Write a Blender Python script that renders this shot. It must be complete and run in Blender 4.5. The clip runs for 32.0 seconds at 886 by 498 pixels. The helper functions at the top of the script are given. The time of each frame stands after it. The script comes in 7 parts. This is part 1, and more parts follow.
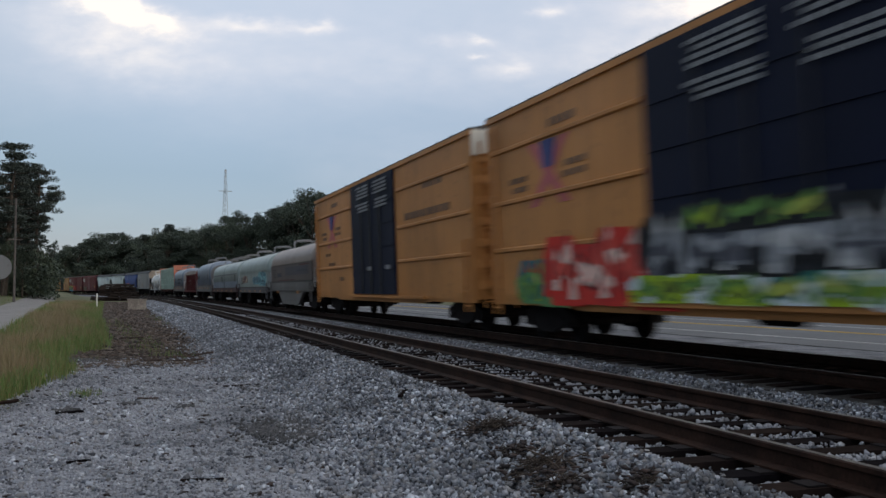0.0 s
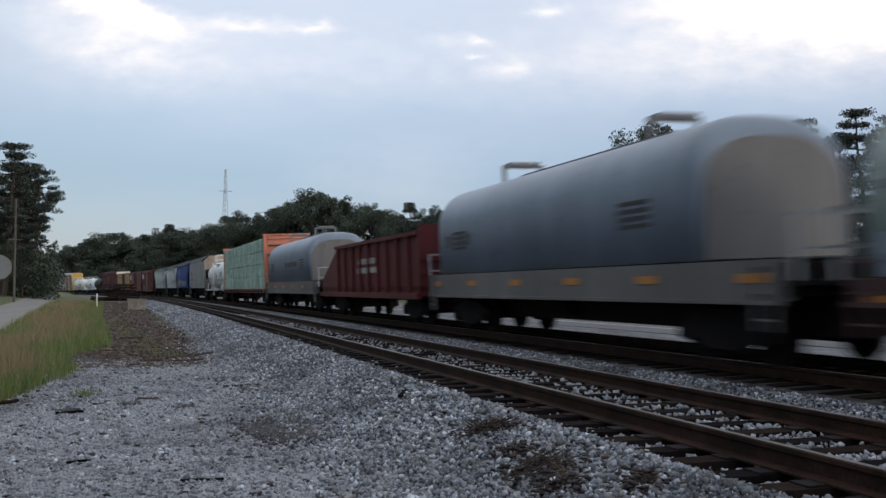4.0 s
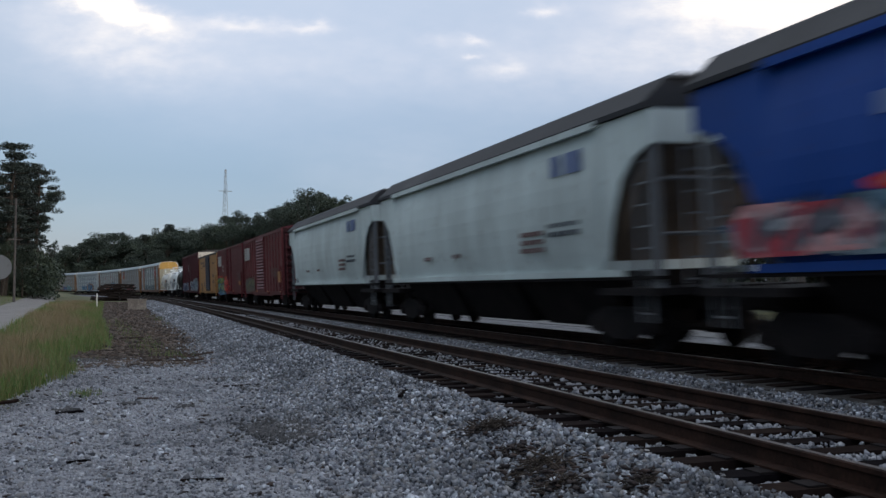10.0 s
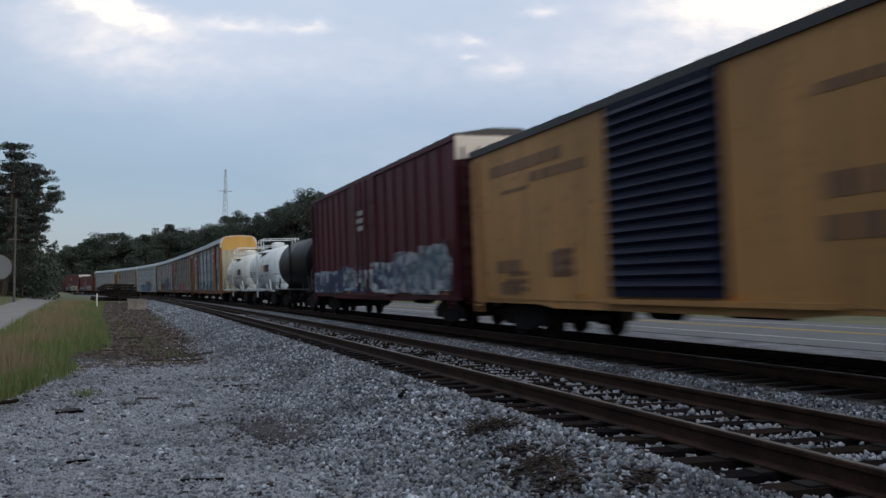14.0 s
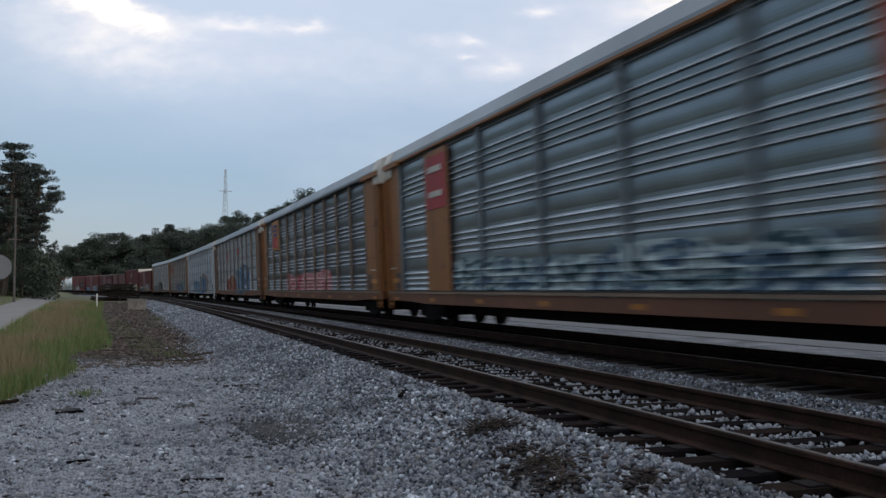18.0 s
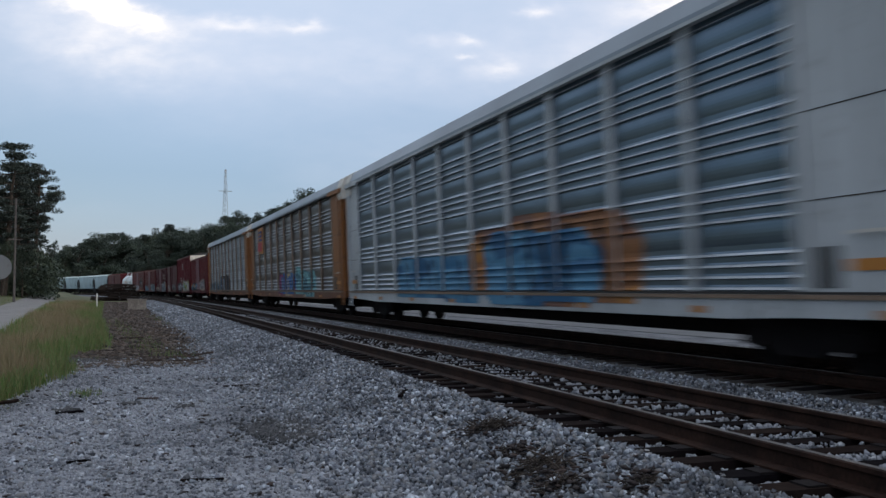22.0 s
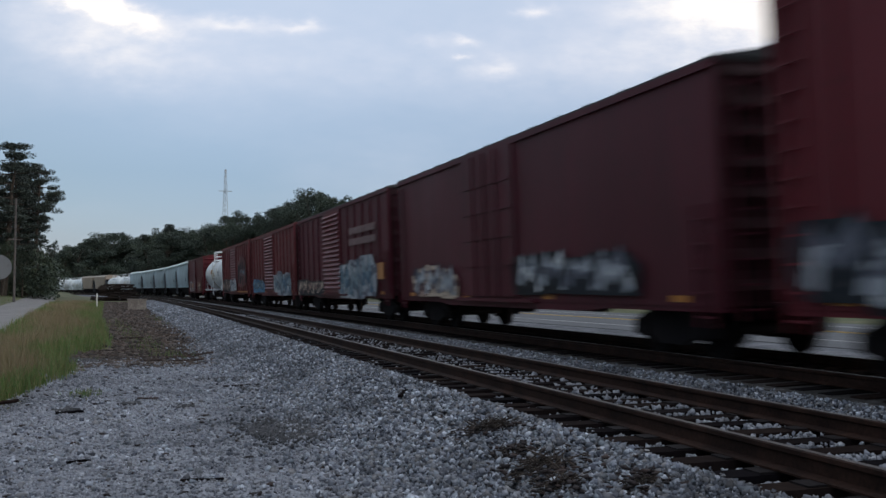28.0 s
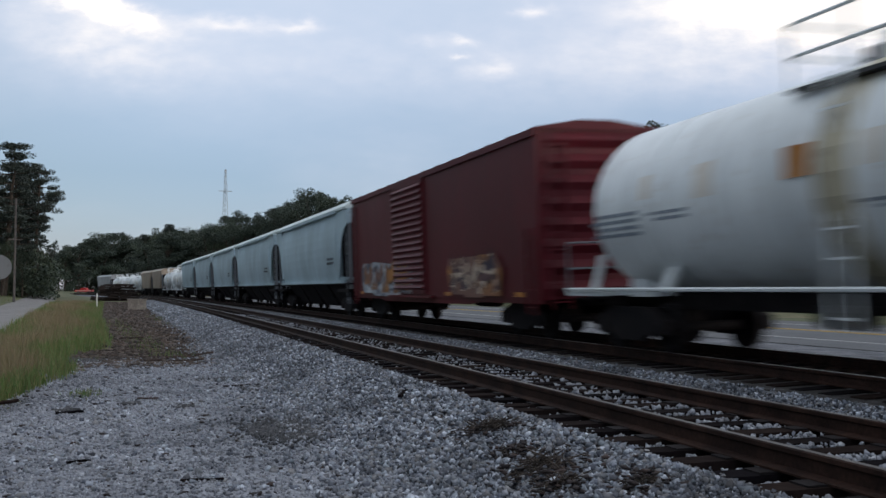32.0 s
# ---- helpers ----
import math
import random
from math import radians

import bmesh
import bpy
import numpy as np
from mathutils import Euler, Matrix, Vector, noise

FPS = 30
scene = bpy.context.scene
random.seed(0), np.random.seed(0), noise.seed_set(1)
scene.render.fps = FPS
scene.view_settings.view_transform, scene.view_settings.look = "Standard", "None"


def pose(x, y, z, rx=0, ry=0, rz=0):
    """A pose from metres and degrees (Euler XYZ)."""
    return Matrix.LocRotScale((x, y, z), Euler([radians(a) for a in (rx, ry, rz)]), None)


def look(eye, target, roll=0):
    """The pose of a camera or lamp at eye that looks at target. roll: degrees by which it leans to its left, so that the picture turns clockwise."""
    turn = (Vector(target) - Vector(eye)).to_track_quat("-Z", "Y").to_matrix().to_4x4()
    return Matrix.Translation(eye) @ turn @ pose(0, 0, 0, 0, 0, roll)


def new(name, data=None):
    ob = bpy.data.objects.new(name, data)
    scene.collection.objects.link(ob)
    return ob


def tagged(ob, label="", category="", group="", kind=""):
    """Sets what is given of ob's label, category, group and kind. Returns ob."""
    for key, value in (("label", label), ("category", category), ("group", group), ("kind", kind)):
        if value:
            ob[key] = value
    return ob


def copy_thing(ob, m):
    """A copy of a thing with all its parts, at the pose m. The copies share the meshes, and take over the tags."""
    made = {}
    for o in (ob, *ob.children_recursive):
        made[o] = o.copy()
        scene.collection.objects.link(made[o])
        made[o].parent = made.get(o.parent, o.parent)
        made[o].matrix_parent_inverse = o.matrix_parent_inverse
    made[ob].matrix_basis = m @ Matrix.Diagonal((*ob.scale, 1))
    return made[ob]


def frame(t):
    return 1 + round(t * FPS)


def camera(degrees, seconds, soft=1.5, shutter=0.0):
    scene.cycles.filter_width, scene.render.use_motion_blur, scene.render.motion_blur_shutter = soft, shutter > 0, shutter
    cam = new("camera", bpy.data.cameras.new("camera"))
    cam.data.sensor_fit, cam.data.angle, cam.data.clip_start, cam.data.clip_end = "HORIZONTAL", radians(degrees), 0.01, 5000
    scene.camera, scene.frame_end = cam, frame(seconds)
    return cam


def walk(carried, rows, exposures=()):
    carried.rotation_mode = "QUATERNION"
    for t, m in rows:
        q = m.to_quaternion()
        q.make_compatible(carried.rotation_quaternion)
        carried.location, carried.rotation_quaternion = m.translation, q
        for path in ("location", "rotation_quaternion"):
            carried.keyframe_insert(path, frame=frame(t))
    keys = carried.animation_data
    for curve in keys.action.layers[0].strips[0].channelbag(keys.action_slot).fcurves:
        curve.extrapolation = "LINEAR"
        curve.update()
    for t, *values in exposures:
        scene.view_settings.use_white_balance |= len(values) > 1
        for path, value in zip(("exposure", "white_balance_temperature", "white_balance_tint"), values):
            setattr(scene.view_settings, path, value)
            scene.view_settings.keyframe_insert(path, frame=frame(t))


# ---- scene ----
cam = camera(50.9, 32.0, soft=1.45, shutter=0.7)
EYE = (0.0, 0.0, 1.073)
YAW, PITCH = radians(18.166), radians(2.49)
AIM = (math.sin(YAW) * math.cos(PITCH), EYE[1] + math.cos(YAW) * math.cos(PITCH), EYE[2] + math.sin(PITCH))
walk(cam, [(0.0, look(EYE, AIM)), (32.0, look(EYE, AIM))], [(0.0, -0.18, 6500, 10), (1.0, -0.14, 6500, 10), (2.0, 0.03, 6550, 10), (6.0, 0.03, 6550, 10), (8.0, -0.05, 6520, 10), (9.0, -0.36, 6250, 10), (10.0, -0.17, 6250, 10), (11.0, -0.19, 6300, 10), (14.0, -0.18, 6350, 10), (17.0, -0.14, 6400, 10), (20.0, -0.1, 6200, 10), (25.0, -0.1, 6150, 10), (28.0, -0.18, 6200, 10), (32.0, -0.1, 6300, 10)])

# ---- sky and light ----
world = bpy.data.worlds.new("dusk_sky")
scene.world = world
world.use_nodes = True
wn = world.node_tree
wn.nodes.clear()
w_out = wn.nodes.new("ShaderNodeOutputWorld")
w_add = wn.nodes.new("ShaderNodeAddShader")
w_sky = wn.nodes.new("ShaderNodeTexSky")
w_sky.sky_type = "NISHITA"
w_sky.sun_disc = False
w_sky.sun_elevation, w_sky.sun_rotation = radians(8), radians(160)
w_sky.air_density, w_sky.dust_density = 1.0, 0.6
w_b1 = wn.nodes.new("ShaderNodeBackground")
w_b1.inputs["Strength"].default_value = 0.05
w_b2 = wn.nodes.new("ShaderNodeBackground")
w_b2.inputs["Strength"].default_value = 1.0
w_geo = wn.nodes.new("ShaderNodeTexCoord")
w_sep = wn.nodes.new("ShaderNodeSeparateXYZ")
w_ramp = wn.nodes.new("ShaderNodeValToRGB")
for pos, col in ((0.0, (0.23, 0.28, 0.43)), (0.03, (0.185, 0.26, 0.45)), (0.12, (0.215, 0.295, 0.465)), (0.25, (0.465, 0.525, 0.655)), (0.38, (0.60, 0.65, 0.76)), (0.65, (0.88, 0.93, 1.0)), (1.0, (0.96, 1.0, 1.08))):
    el = w_ramp.color_ramp.elements.new(pos)
    el.color = (*col, 1)
w_ramp.color_ramp.elements.remove(w_ramp.color_ramp.elements[-1])
w_ramp.color_ramp.elements.remove(w_ramp.color_ramp.elements[0])
wn.links.new(w_geo.outputs["Generated"], w_sep.inputs[0])
wn.links.new(w_sep.outputs["Z"], w_ramp.inputs[0])
wn.links.new(w_sky.outputs[0], w_b1.inputs[0])
# sky on the viewer's left dimmed, largely unseen, so the car sides stay dark
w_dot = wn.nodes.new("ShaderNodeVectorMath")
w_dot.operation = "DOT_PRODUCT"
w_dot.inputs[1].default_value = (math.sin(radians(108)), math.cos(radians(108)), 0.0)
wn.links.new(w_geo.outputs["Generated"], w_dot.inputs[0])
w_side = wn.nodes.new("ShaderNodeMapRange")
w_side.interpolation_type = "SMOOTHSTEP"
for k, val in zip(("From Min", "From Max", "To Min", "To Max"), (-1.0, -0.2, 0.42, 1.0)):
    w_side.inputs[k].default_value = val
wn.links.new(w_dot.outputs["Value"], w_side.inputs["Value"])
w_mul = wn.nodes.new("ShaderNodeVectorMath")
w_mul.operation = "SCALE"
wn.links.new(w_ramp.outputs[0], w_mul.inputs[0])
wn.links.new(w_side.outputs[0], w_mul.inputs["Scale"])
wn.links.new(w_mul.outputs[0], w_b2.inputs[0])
wn.links.new(w_b1.outputs[0], w_add.inputs[0])
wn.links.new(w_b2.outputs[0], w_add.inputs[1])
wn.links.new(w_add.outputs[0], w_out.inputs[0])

sun_data = bpy.data.lights.new("sun", "SUN")
sun_data.energy, sun_data.angle, sun_data.color = 0.55, radians(15), (1.0, 0.93, 0.86)
sun = new("sun", sun_data)
sun.matrix_basis = look((60 * math.sin(radians(160)), 60 * math.cos(radians(160)), 9), (0, 0, 0))


# ---- materials ----
def lin(r, g, b):
    """Linear colour from 0-255 values."""
    return tuple(((c / 255) / 12.92 if c / 255 <= 0.04045 else ((c / 255 + 0.055) / 1.055) ** 2.4) for c in (r, g, b))


def node_mat(name):
    m = bpy.data.materials.new(name)
    m.use_nodes = True
    nt = m.node_tree
    return m, nt, nt.nodes["Principled BSDF"]


def noise_node(nt, scale, stretch=(1, 1, 1), detail=4, coord="Object"):
    tc = nt.nodes.new("ShaderNodeTexCoord")
    mp = nt.nodes.new("ShaderNodeMapping")
    mp.inputs["Scale"].default_value = stretch
    nz = nt.nodes.new("ShaderNodeTexNoise")
    nz.inputs["Scale"].default_value, nz.inputs["Detail"].default_value = scale, detail
    nt.links.new(tc.outputs[coord], mp.inputs[0])
    nt.links.new(mp.outputs[0], nz.inputs["Vector"])
    return nz.outputs["Fac"]


def ramp_node(nt, fac, stops):
    r = nt.nodes.new("ShaderNodeValToRGB")
    els = r.color_ramp.elements
    els[0].position, els[0].color = stops[0][0], (*stops[0][1], 1)
    els[1].position, els[1].color = stops[-1][0], (*stops[-1][1], 1)
    for p, c in stops[1:-1]:
        els.new(p).color = (*c, 1)
    nt.links.new(fac, r.inputs[0])
    return r.outputs[0]


def mix_node(nt, fac, a, b):
    mx = nt.nodes.new("ShaderNodeMix")
    mx.data_type = "RGBA"
    for sock, val in ((mx.inputs[0], fac), (mx.inputs[6], a), (mx.inputs[7], b)):
        if isinstance(val, (int, float)):
            sock.default_value = val
        elif isinstance(val, tuple):
            sock.default_value = (*val, 1)
        else:
            nt.links.new(val, sock)
    return mx.outputs[2]


def bump_node(nt, bsdf, height, strength, distance):
    b = nt.nodes.new("ShaderNodeBump")
    b.inputs["Strength"].default_value, b.inputs["Distance"].default_value = strength, distance
    nt.links.new(height, b.inputs["Height"])
    nt.links.new(b.outputs[0], bsdf.inputs["Normal"])


PAINTS = {}


def paint(name, color, wear=0.3, rough=0.55, rust=(0.07, 0.03, 0.018), metal=0.0, spec=0.5):
    """Weathered paint: faded patches, vertical streaks of grime, rust spots."""
    if name in PAINTS:
        return PAINTS[name]
    m, nt, bs = node_mat(name)
    big = noise_node(nt, 0.35, (1, 1, 0.6), 5)
    faded = ramp_node(nt, big, [(0.3, tuple(c * 0.72 for c in color)), (0.55, color), (0.75, tuple(min(1, c * 1.12 + 0.015) for c in color))])
    streak = noise_node(nt, 2.2, (1, 2.2, 0.16), 6)
    grime = ramp_node(nt, streak, [(0.42, (0, 0, 0)), (0.78, (wear, wear, wear))])
    col = mix_node(nt, grime, faded, tuple(c * 0.3 + 0.012 for c in color))
    fine = noise_node(nt, 5.0, (1, 1, 1), 8)
    spots = ramp_node(nt, fine, [(0.62, (0, 0, 0)), (0.72, (wear * 1.4,) * 3)])
    col = mix_node(nt, spots, col, rust)
    nt.links.new(col, bs.inputs["Base Color"])
    bs.inputs["Roughness"].default_value, bs.inputs["Metallic"].default_value = rough, metal
    bs.inputs["Specular IOR Level"].default_value = spec
    bump_node(nt, bs, fine, 0.15, 0.01)
    PAINTS[name] = m
    return m


def mottled(name, stops, scale, rough=0.9, bump=0.3, dist=0.02, fine=None, coord="Object"):
    """A rough natural surface: a colour ramp over noise at one scale, relief and grain at a finer one."""
    m, nt, bs = node_mat(name)
    a = noise_node(nt, scale, (1, 1, 1), 8, coord)
    col = ramp_node(nt, a, stops)
    f = noise_node(nt, fine or scale * 9, (1, 1, 1), 6, coord)
    tone = ramp_node(nt, f, [(0.3, (0.6, 0.6, 0.6)), (0.7, (1.25, 1.25, 1.25))])
    mul = nt.nodes.new("ShaderNodeMix")
    mul.data_type, mul.blend_type = "RGBA", "MULTIPLY"
    mul.inputs[0].default_value = 1.0
    nt.links.new(col, mul.inputs[6])
    nt.links.new(tone, mul.inputs[7])
    nt.links.new(mul.outputs[2], bs.inputs["Base Color"])
    bs.inputs["Roughness"].default_value = rough
    bump_node(nt, bs, f, bump, dist)
    return m


def island_mat(name, colors, rough=0.85, objects=False, spec=0.4):
    """Each separate piece takes its own tone."""
    m, nt, bs = node_mat(name)
    if objects:
        src = nt.nodes.new("ShaderNodeObjectInfo").outputs["Random"]
    else:
        src = nt.nodes.new("ShaderNodeNewGeometry").outputs["Random Per Island"]
    n = len(colors)
    col = ramp_node(nt, src, [(i / (n - 1), c) for i, c in enumerate(colors)])
    f = noise_node(nt, 25 if not objects else 12, (1, 1, 1), 5)
    col = mix_node(nt, ramp_node(nt, f, [(0.35, (0, 0, 0)), (0.7, (0.45, 0.45, 0.45))]), col, tuple(c * 0.45 for c in colors[0]))
    if not objects:
        broad = noise_node(nt, 0.9, (1, 1, 1), 5)
        col = mix_node(nt, ramp_node(nt, broad, [(0.48, (0, 0, 0)), (0.66, (0.55, 0.55, 0.55))]), col, tuple(c * 0.55 for c in colors[0]))
    nt.links.new(col, bs.inputs["Base Color"])
    bs.inputs["Roughness"].default_value = rough
    bs.inputs["Specular IOR Level"].default_value = spec
    bump_node(nt, bs, f, 0.3, 0.01)
    return m


LOT_STONE = island_mat("dusty_lot_stone", [(0.0926, 0.099, 0.121), (0.309, 0.325, 0.371), (0.364, 0.381, 0.424), (0.255, 0.257, 0.272), (0.341, 0.356, 0.399), (0.463, 0.48, 0.52), (0.286, 0.296, 0.336)])
STONE = island_mat("crushed_stone", [(0.0292, 0.033, 0.0445), (0.263, 0.287, 0.345), (0.0585, 0.064, 0.0827), (0.37, 0.402, 0.461), (0.146, 0.138, 0.136), (0.292, 0.33, 0.373), (0.702, 0.74, 0.827), (0.0439, 0.049, 0.0636), (0.332, 0.326, 0.329), (0.0975, 0.107, 0.134), (0.487, 0.525, 0.588)])
GRAVEL = mottled("gravel_bed", [(0.28, (0.0433, 0.0451, 0.0533)), (0.5, (0.108, 0.113, 0.129)), (0.7, (0.174, 0.18, 0.2))], 1.1, 0.95, 0.9, 0.05, 22)
RAIL_STEEL = mottled("rusted_rail_steel", [(0.35, (0.0153, 0.00765, 0.00595)), (0.65, (0.0357, 0.0179, 0.0127))], 3.0, 0.7, 0.3, 0.004, 30)
RAIL_HEAD = mottled("worn_rail_head", [(0.35, (0.10, 0.09, 0.085)), (0.65, (0.2, 0.185, 0.18))], 2.0, 0.35, 0.15, 0.002, 40)
for m_, q_ in ((RAIL_STEEL, 0.12), (RAIL_HEAD, 0.3)):
    m_.node_tree.nodes["Principled BSDF"].inputs["Specular IOR Level"].default_value = q_
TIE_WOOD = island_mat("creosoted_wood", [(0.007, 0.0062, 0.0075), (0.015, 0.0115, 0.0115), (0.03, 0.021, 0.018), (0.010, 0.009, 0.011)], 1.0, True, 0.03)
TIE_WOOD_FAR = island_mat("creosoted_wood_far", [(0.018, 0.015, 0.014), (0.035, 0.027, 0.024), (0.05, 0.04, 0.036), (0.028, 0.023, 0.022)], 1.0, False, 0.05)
FOULED = mottled("fouled_ballast", [(0.3, (0.02, 0.018, 0.018)), (0.58, (0.04, 0.036, 0.034)), (0.78, (0.11, 0.108, 0.108))], 3.5, 0.95, 0.9, 0.04, 25)
ASPHALT = mottled("asphalt", [(0.3, (0.068, 0.0714, 0.0782)), (0.7, (0.102, 0.105, 0.112))], 0.4, 0.85, 0.2, 0.01, 40)
LANE = mottled("road_gravel", [(0.3, (0.152, 0.143, 0.138)), (0.7, (0.251, 0.236, 0.228))], 0.5, 0.95, 0.4, 0.02, 12)
WHITE_LINE = mottled("white_road_paint", [(0.3, (0.4, 0.4, 0.4)), (0.7, (0.6, 0.6, 0.6))], 2.0, 0.7, 0.1, 0.002, 20)
YELLOW_LINE = mottled("yellow_road_paint", [(0.3, (0.45, 0.27, 0.05)), (0.7, (0.6, 0.4, 0.08))], 2.0, 0.7, 0.1, 0.002, 20)
DIRT = mottled("brown_dirt", [(0.34, (0.024, 0.0184, 0.016)), (0.5, (0.08, 0.0544, 0.04)), (0.66, (0.16, 0.116, 0.088))], 1.3, 0.95, 0.6, 0.03, 14)
GREY_WOOD = mottled("grey_pole_wood", [(0.3, (0.08, 0.07, 0.065)), (0.7, (0.13, 0.115, 0.105))], 2.0, 0.9, 0.3, 0.01, 20)
CONCRETE = mottled("concrete", [(0.3, (0.208, 0.172, 0.14)), (0.7, (0.368, 0.32, 0.276))], 1.5, 0.9, 0.3, 0.01, 15)
GALV = paint("galvanised_metal", (0.36, 0.37, 0.38), 0.2, 0.5)
RUNNING = mottled("running_gear_grime", [(0.3, (0.0072, 0.0068, 0.0085)), (0.7, (0.02, 0.0168, 0.0175))], 2.0, 0.75, 0.2, 0.01, 18)
RUNNING.node_tree.nodes["Principled BSDF"].inputs["Specular IOR Level"].default_value = 0.1
BLACK = paint("black_steel", (0.018, 0.018, 0.02), 0.3, 0.5)


def leaf_mat(name, colors):
    m, nt, bs = node_mat(name)
    geo = nt.nodes.new("ShaderNodeNewGeometry")
    info = nt.nodes.new("ShaderNodeObjectInfo")
    n = len(colors)
    a = ramp_node(nt, geo.outputs["Random Per Island"], [(i / (n - 1), c) for i, c in enumerate(colors)])
    b = ramp_node(nt, info.outputs["Random"], [(0.0, (0.75, 0.8, 0.85)), (1.0, (1.25, 1.2, 1.0))])
    mul = nt.nodes.new("ShaderNodeMix")
    mul.data_type, mul.blend_type = "RGBA", "MULTIPLY"
    mul.inputs[0].default_value = 1.0
    nt.links.new(a, mul.inputs[6])
    nt.links.new(b, mul.inputs[7])
    nt.links.new(mul.outputs[2], bs.inputs["Base Color"])
    bs.inputs["Roughness"].default_value = 0.7
    return m


LEAF = leaf_mat("broad_leaves", [(0.0204, 0.034, 0.0281), (0.034, 0.051, 0.0374), (0.0527, 0.0706, 0.0459), (0.0255, 0.0416, 0.0323)])
NEEDLE = leaf_mat("pine_needles", [(0.0153, 0.0238, 0.0221), (0.0255, 0.0374, 0.0314), (0.0357, 0.0476, 0.0374), (0.0195, 0.0298, 0.0263)])
BARK = mottled("bark", [(0.3, (0.035, 0.028, 0.022)), (0.7, (0.09, 0.07, 0.055))], 2.5, 0.95, 0.6, 0.03, 12)
GRASS = leaf_mat("tall_grass", [(0.0663, 0.133, 0.0312), (0.0936, 0.156, 0.039), (0.125, 0.156, 0.0546), (0.187, 0.172, 0.078), (0.0585, 0.121, 0.0312)])
STRAW = leaf_mat("dry_grass", [(0.234, 0.176, 0.0936), (0.296, 0.218, 0.129), (0.187, 0.164, 0.0741), (0.265, 0.179, 0.117)])


# ---- mesh helpers ----
class Geo:
    """A growing list of vertices and faces."""

    def __init__(self):
        self.v, self.f = [], []

    def add(self, vs, fs):
        n = len(self.v)
        self.v += [tuple(p) for p in vs]
        self.f += [tuple(i + n for i in q) for q in fs]
        return self

    def box(self, x0, x1, y0, y1, z0, z1):
        return self.add([(x, y, z) for x in (x0, x1) for y in (y0, y1) for z in (z0, z1)],
                        [(0, 1, 3, 2), (4, 6, 7, 5), (0, 4, 5, 1), (2, 3, 7, 6), (0, 2, 6, 4), (1, 5, 7, 3)])

    def prism(self, prof, y0, y1, cap=True):
        """A profile of (x, z), counter-clockwise seen from -y, drawn out along y."""
        n = len(prof)
        vs = [(x, y0, z) for x, z in prof] + [(x, y1, z) for x, z in prof]
        fs = [(i, (i + 1) % n, n + (i + 1) % n, n + i) for i in range(n)]
        if cap:
            fs += [tuple(range(n))[::-1], tuple(range(n, 2 * n))]
        return self.add(vs, fs)

    def plate(self, prof, x0, x1):
        """A profile of (y, z) drawn out along x."""
        n = len(prof)
        vs = [(x0, y, z) for y, z in prof] + [(x1, y, z) for y, z in prof]
        fs = [(i, (i + 1) % n, n + (i + 1) % n, n + i) for i in range(n)]
        return self.add(vs, fs + [tuple(range(n))[::-1], tuple(range(n, 2 * n))])

    def tube(self, a, b, r, n=6, r2=None):
        a, b = Vector(a), Vector(b)
        d = (b - a).normalized()
        s = d.orthogonal().normalized()
        t = d.cross(s)
        r2 = r if r2 is None else r2
        vs = [a + (s * math.cos(6.2832 * i / n) + t * math.sin(6.2832 * i / n)) * r for i in range(n)]
        vs += [b + (s * math.cos(6.2832 * i / n) + t * math.sin(6.2832 * i / n)) * r2 for i in range(n)]
        fs = [(i, (i + 1) % n, n + (i + 1) % n, n + i) for i in range(n)]
        return self.add(vs, fs + [tuple(range(n))[::-1], tuple(range(n, 2 * n))])

    def spin(self, rows, n, axis="y"):
        """Rings of (place along the axis, radius), closed where the radius is 0."""
        vs, fs = [], []
        for y, r in rows:
            for i in range(n):
                c, s = math.cos(6.2832 * i / n) * r, math.sin(6.2832 * i / n) * r
                vs.append((c, y, s) if axis == "y" else ((y, c, s) if axis == "x" else (c, s, y)))
        for k in range(len(rows) - 1):
            for i in range(n):
                a, b = k * n + i, k * n + (i + 1) % n
                fs.append((a, b, b + n, a + n))
        return self.add(vs, fs)

    def shift(self, x=0, y=0, z=0):
        self.v = [(a + x, b + y, c + z) for a, b, c in self.v]
        return self

    def mesh(self, name, mat, smooth=False):
        me = bpy.data.meshes.new(name)
        me.from_pydata(self.v, [], self.f)
        me.materials.append(mat)
        if smooth:
            me.polygons.foreach_set("use_smooth", [True] * len(me.polygons))
        me.update()
        return me


def part(name, geo, mat, parent, label="", smooth=False, at=None):
    """Links a geometry (or a shared mesh) as one mesh object under a thing or a part."""
    me = geo.mesh(name, mat, smooth) if isinstance(geo, Geo) else geo
    ob = new(name, me)
    ob.parent = parent
    if at is not None:
        ob.location = at
    if label:
        ob["label"] = label
    return ob


def fast_mesh(name, verts, faces, mat):
    """A mesh from arrays: verts (n, 3), faces (m, k)."""
    me = bpy.data.meshes.new(name)
    m, k = faces.shape
    me.vertices.add(len(verts))
    me.vertices.foreach_set("co", np.ascontiguousarray(verts, dtype=np.float32).ravel())
    me.loops.add(m * k)
    me.loops.foreach_set("vertex_index", np.ascontiguousarray(faces, dtype=np.int32).ravel())
    me.polygons.add(m)
    me.polygons.foreach_set("loop_start", np.arange(0, m * k, k, dtype=np.int32))
    me.update(calc_edges=True)
    me.materials.append(mat)
    return me


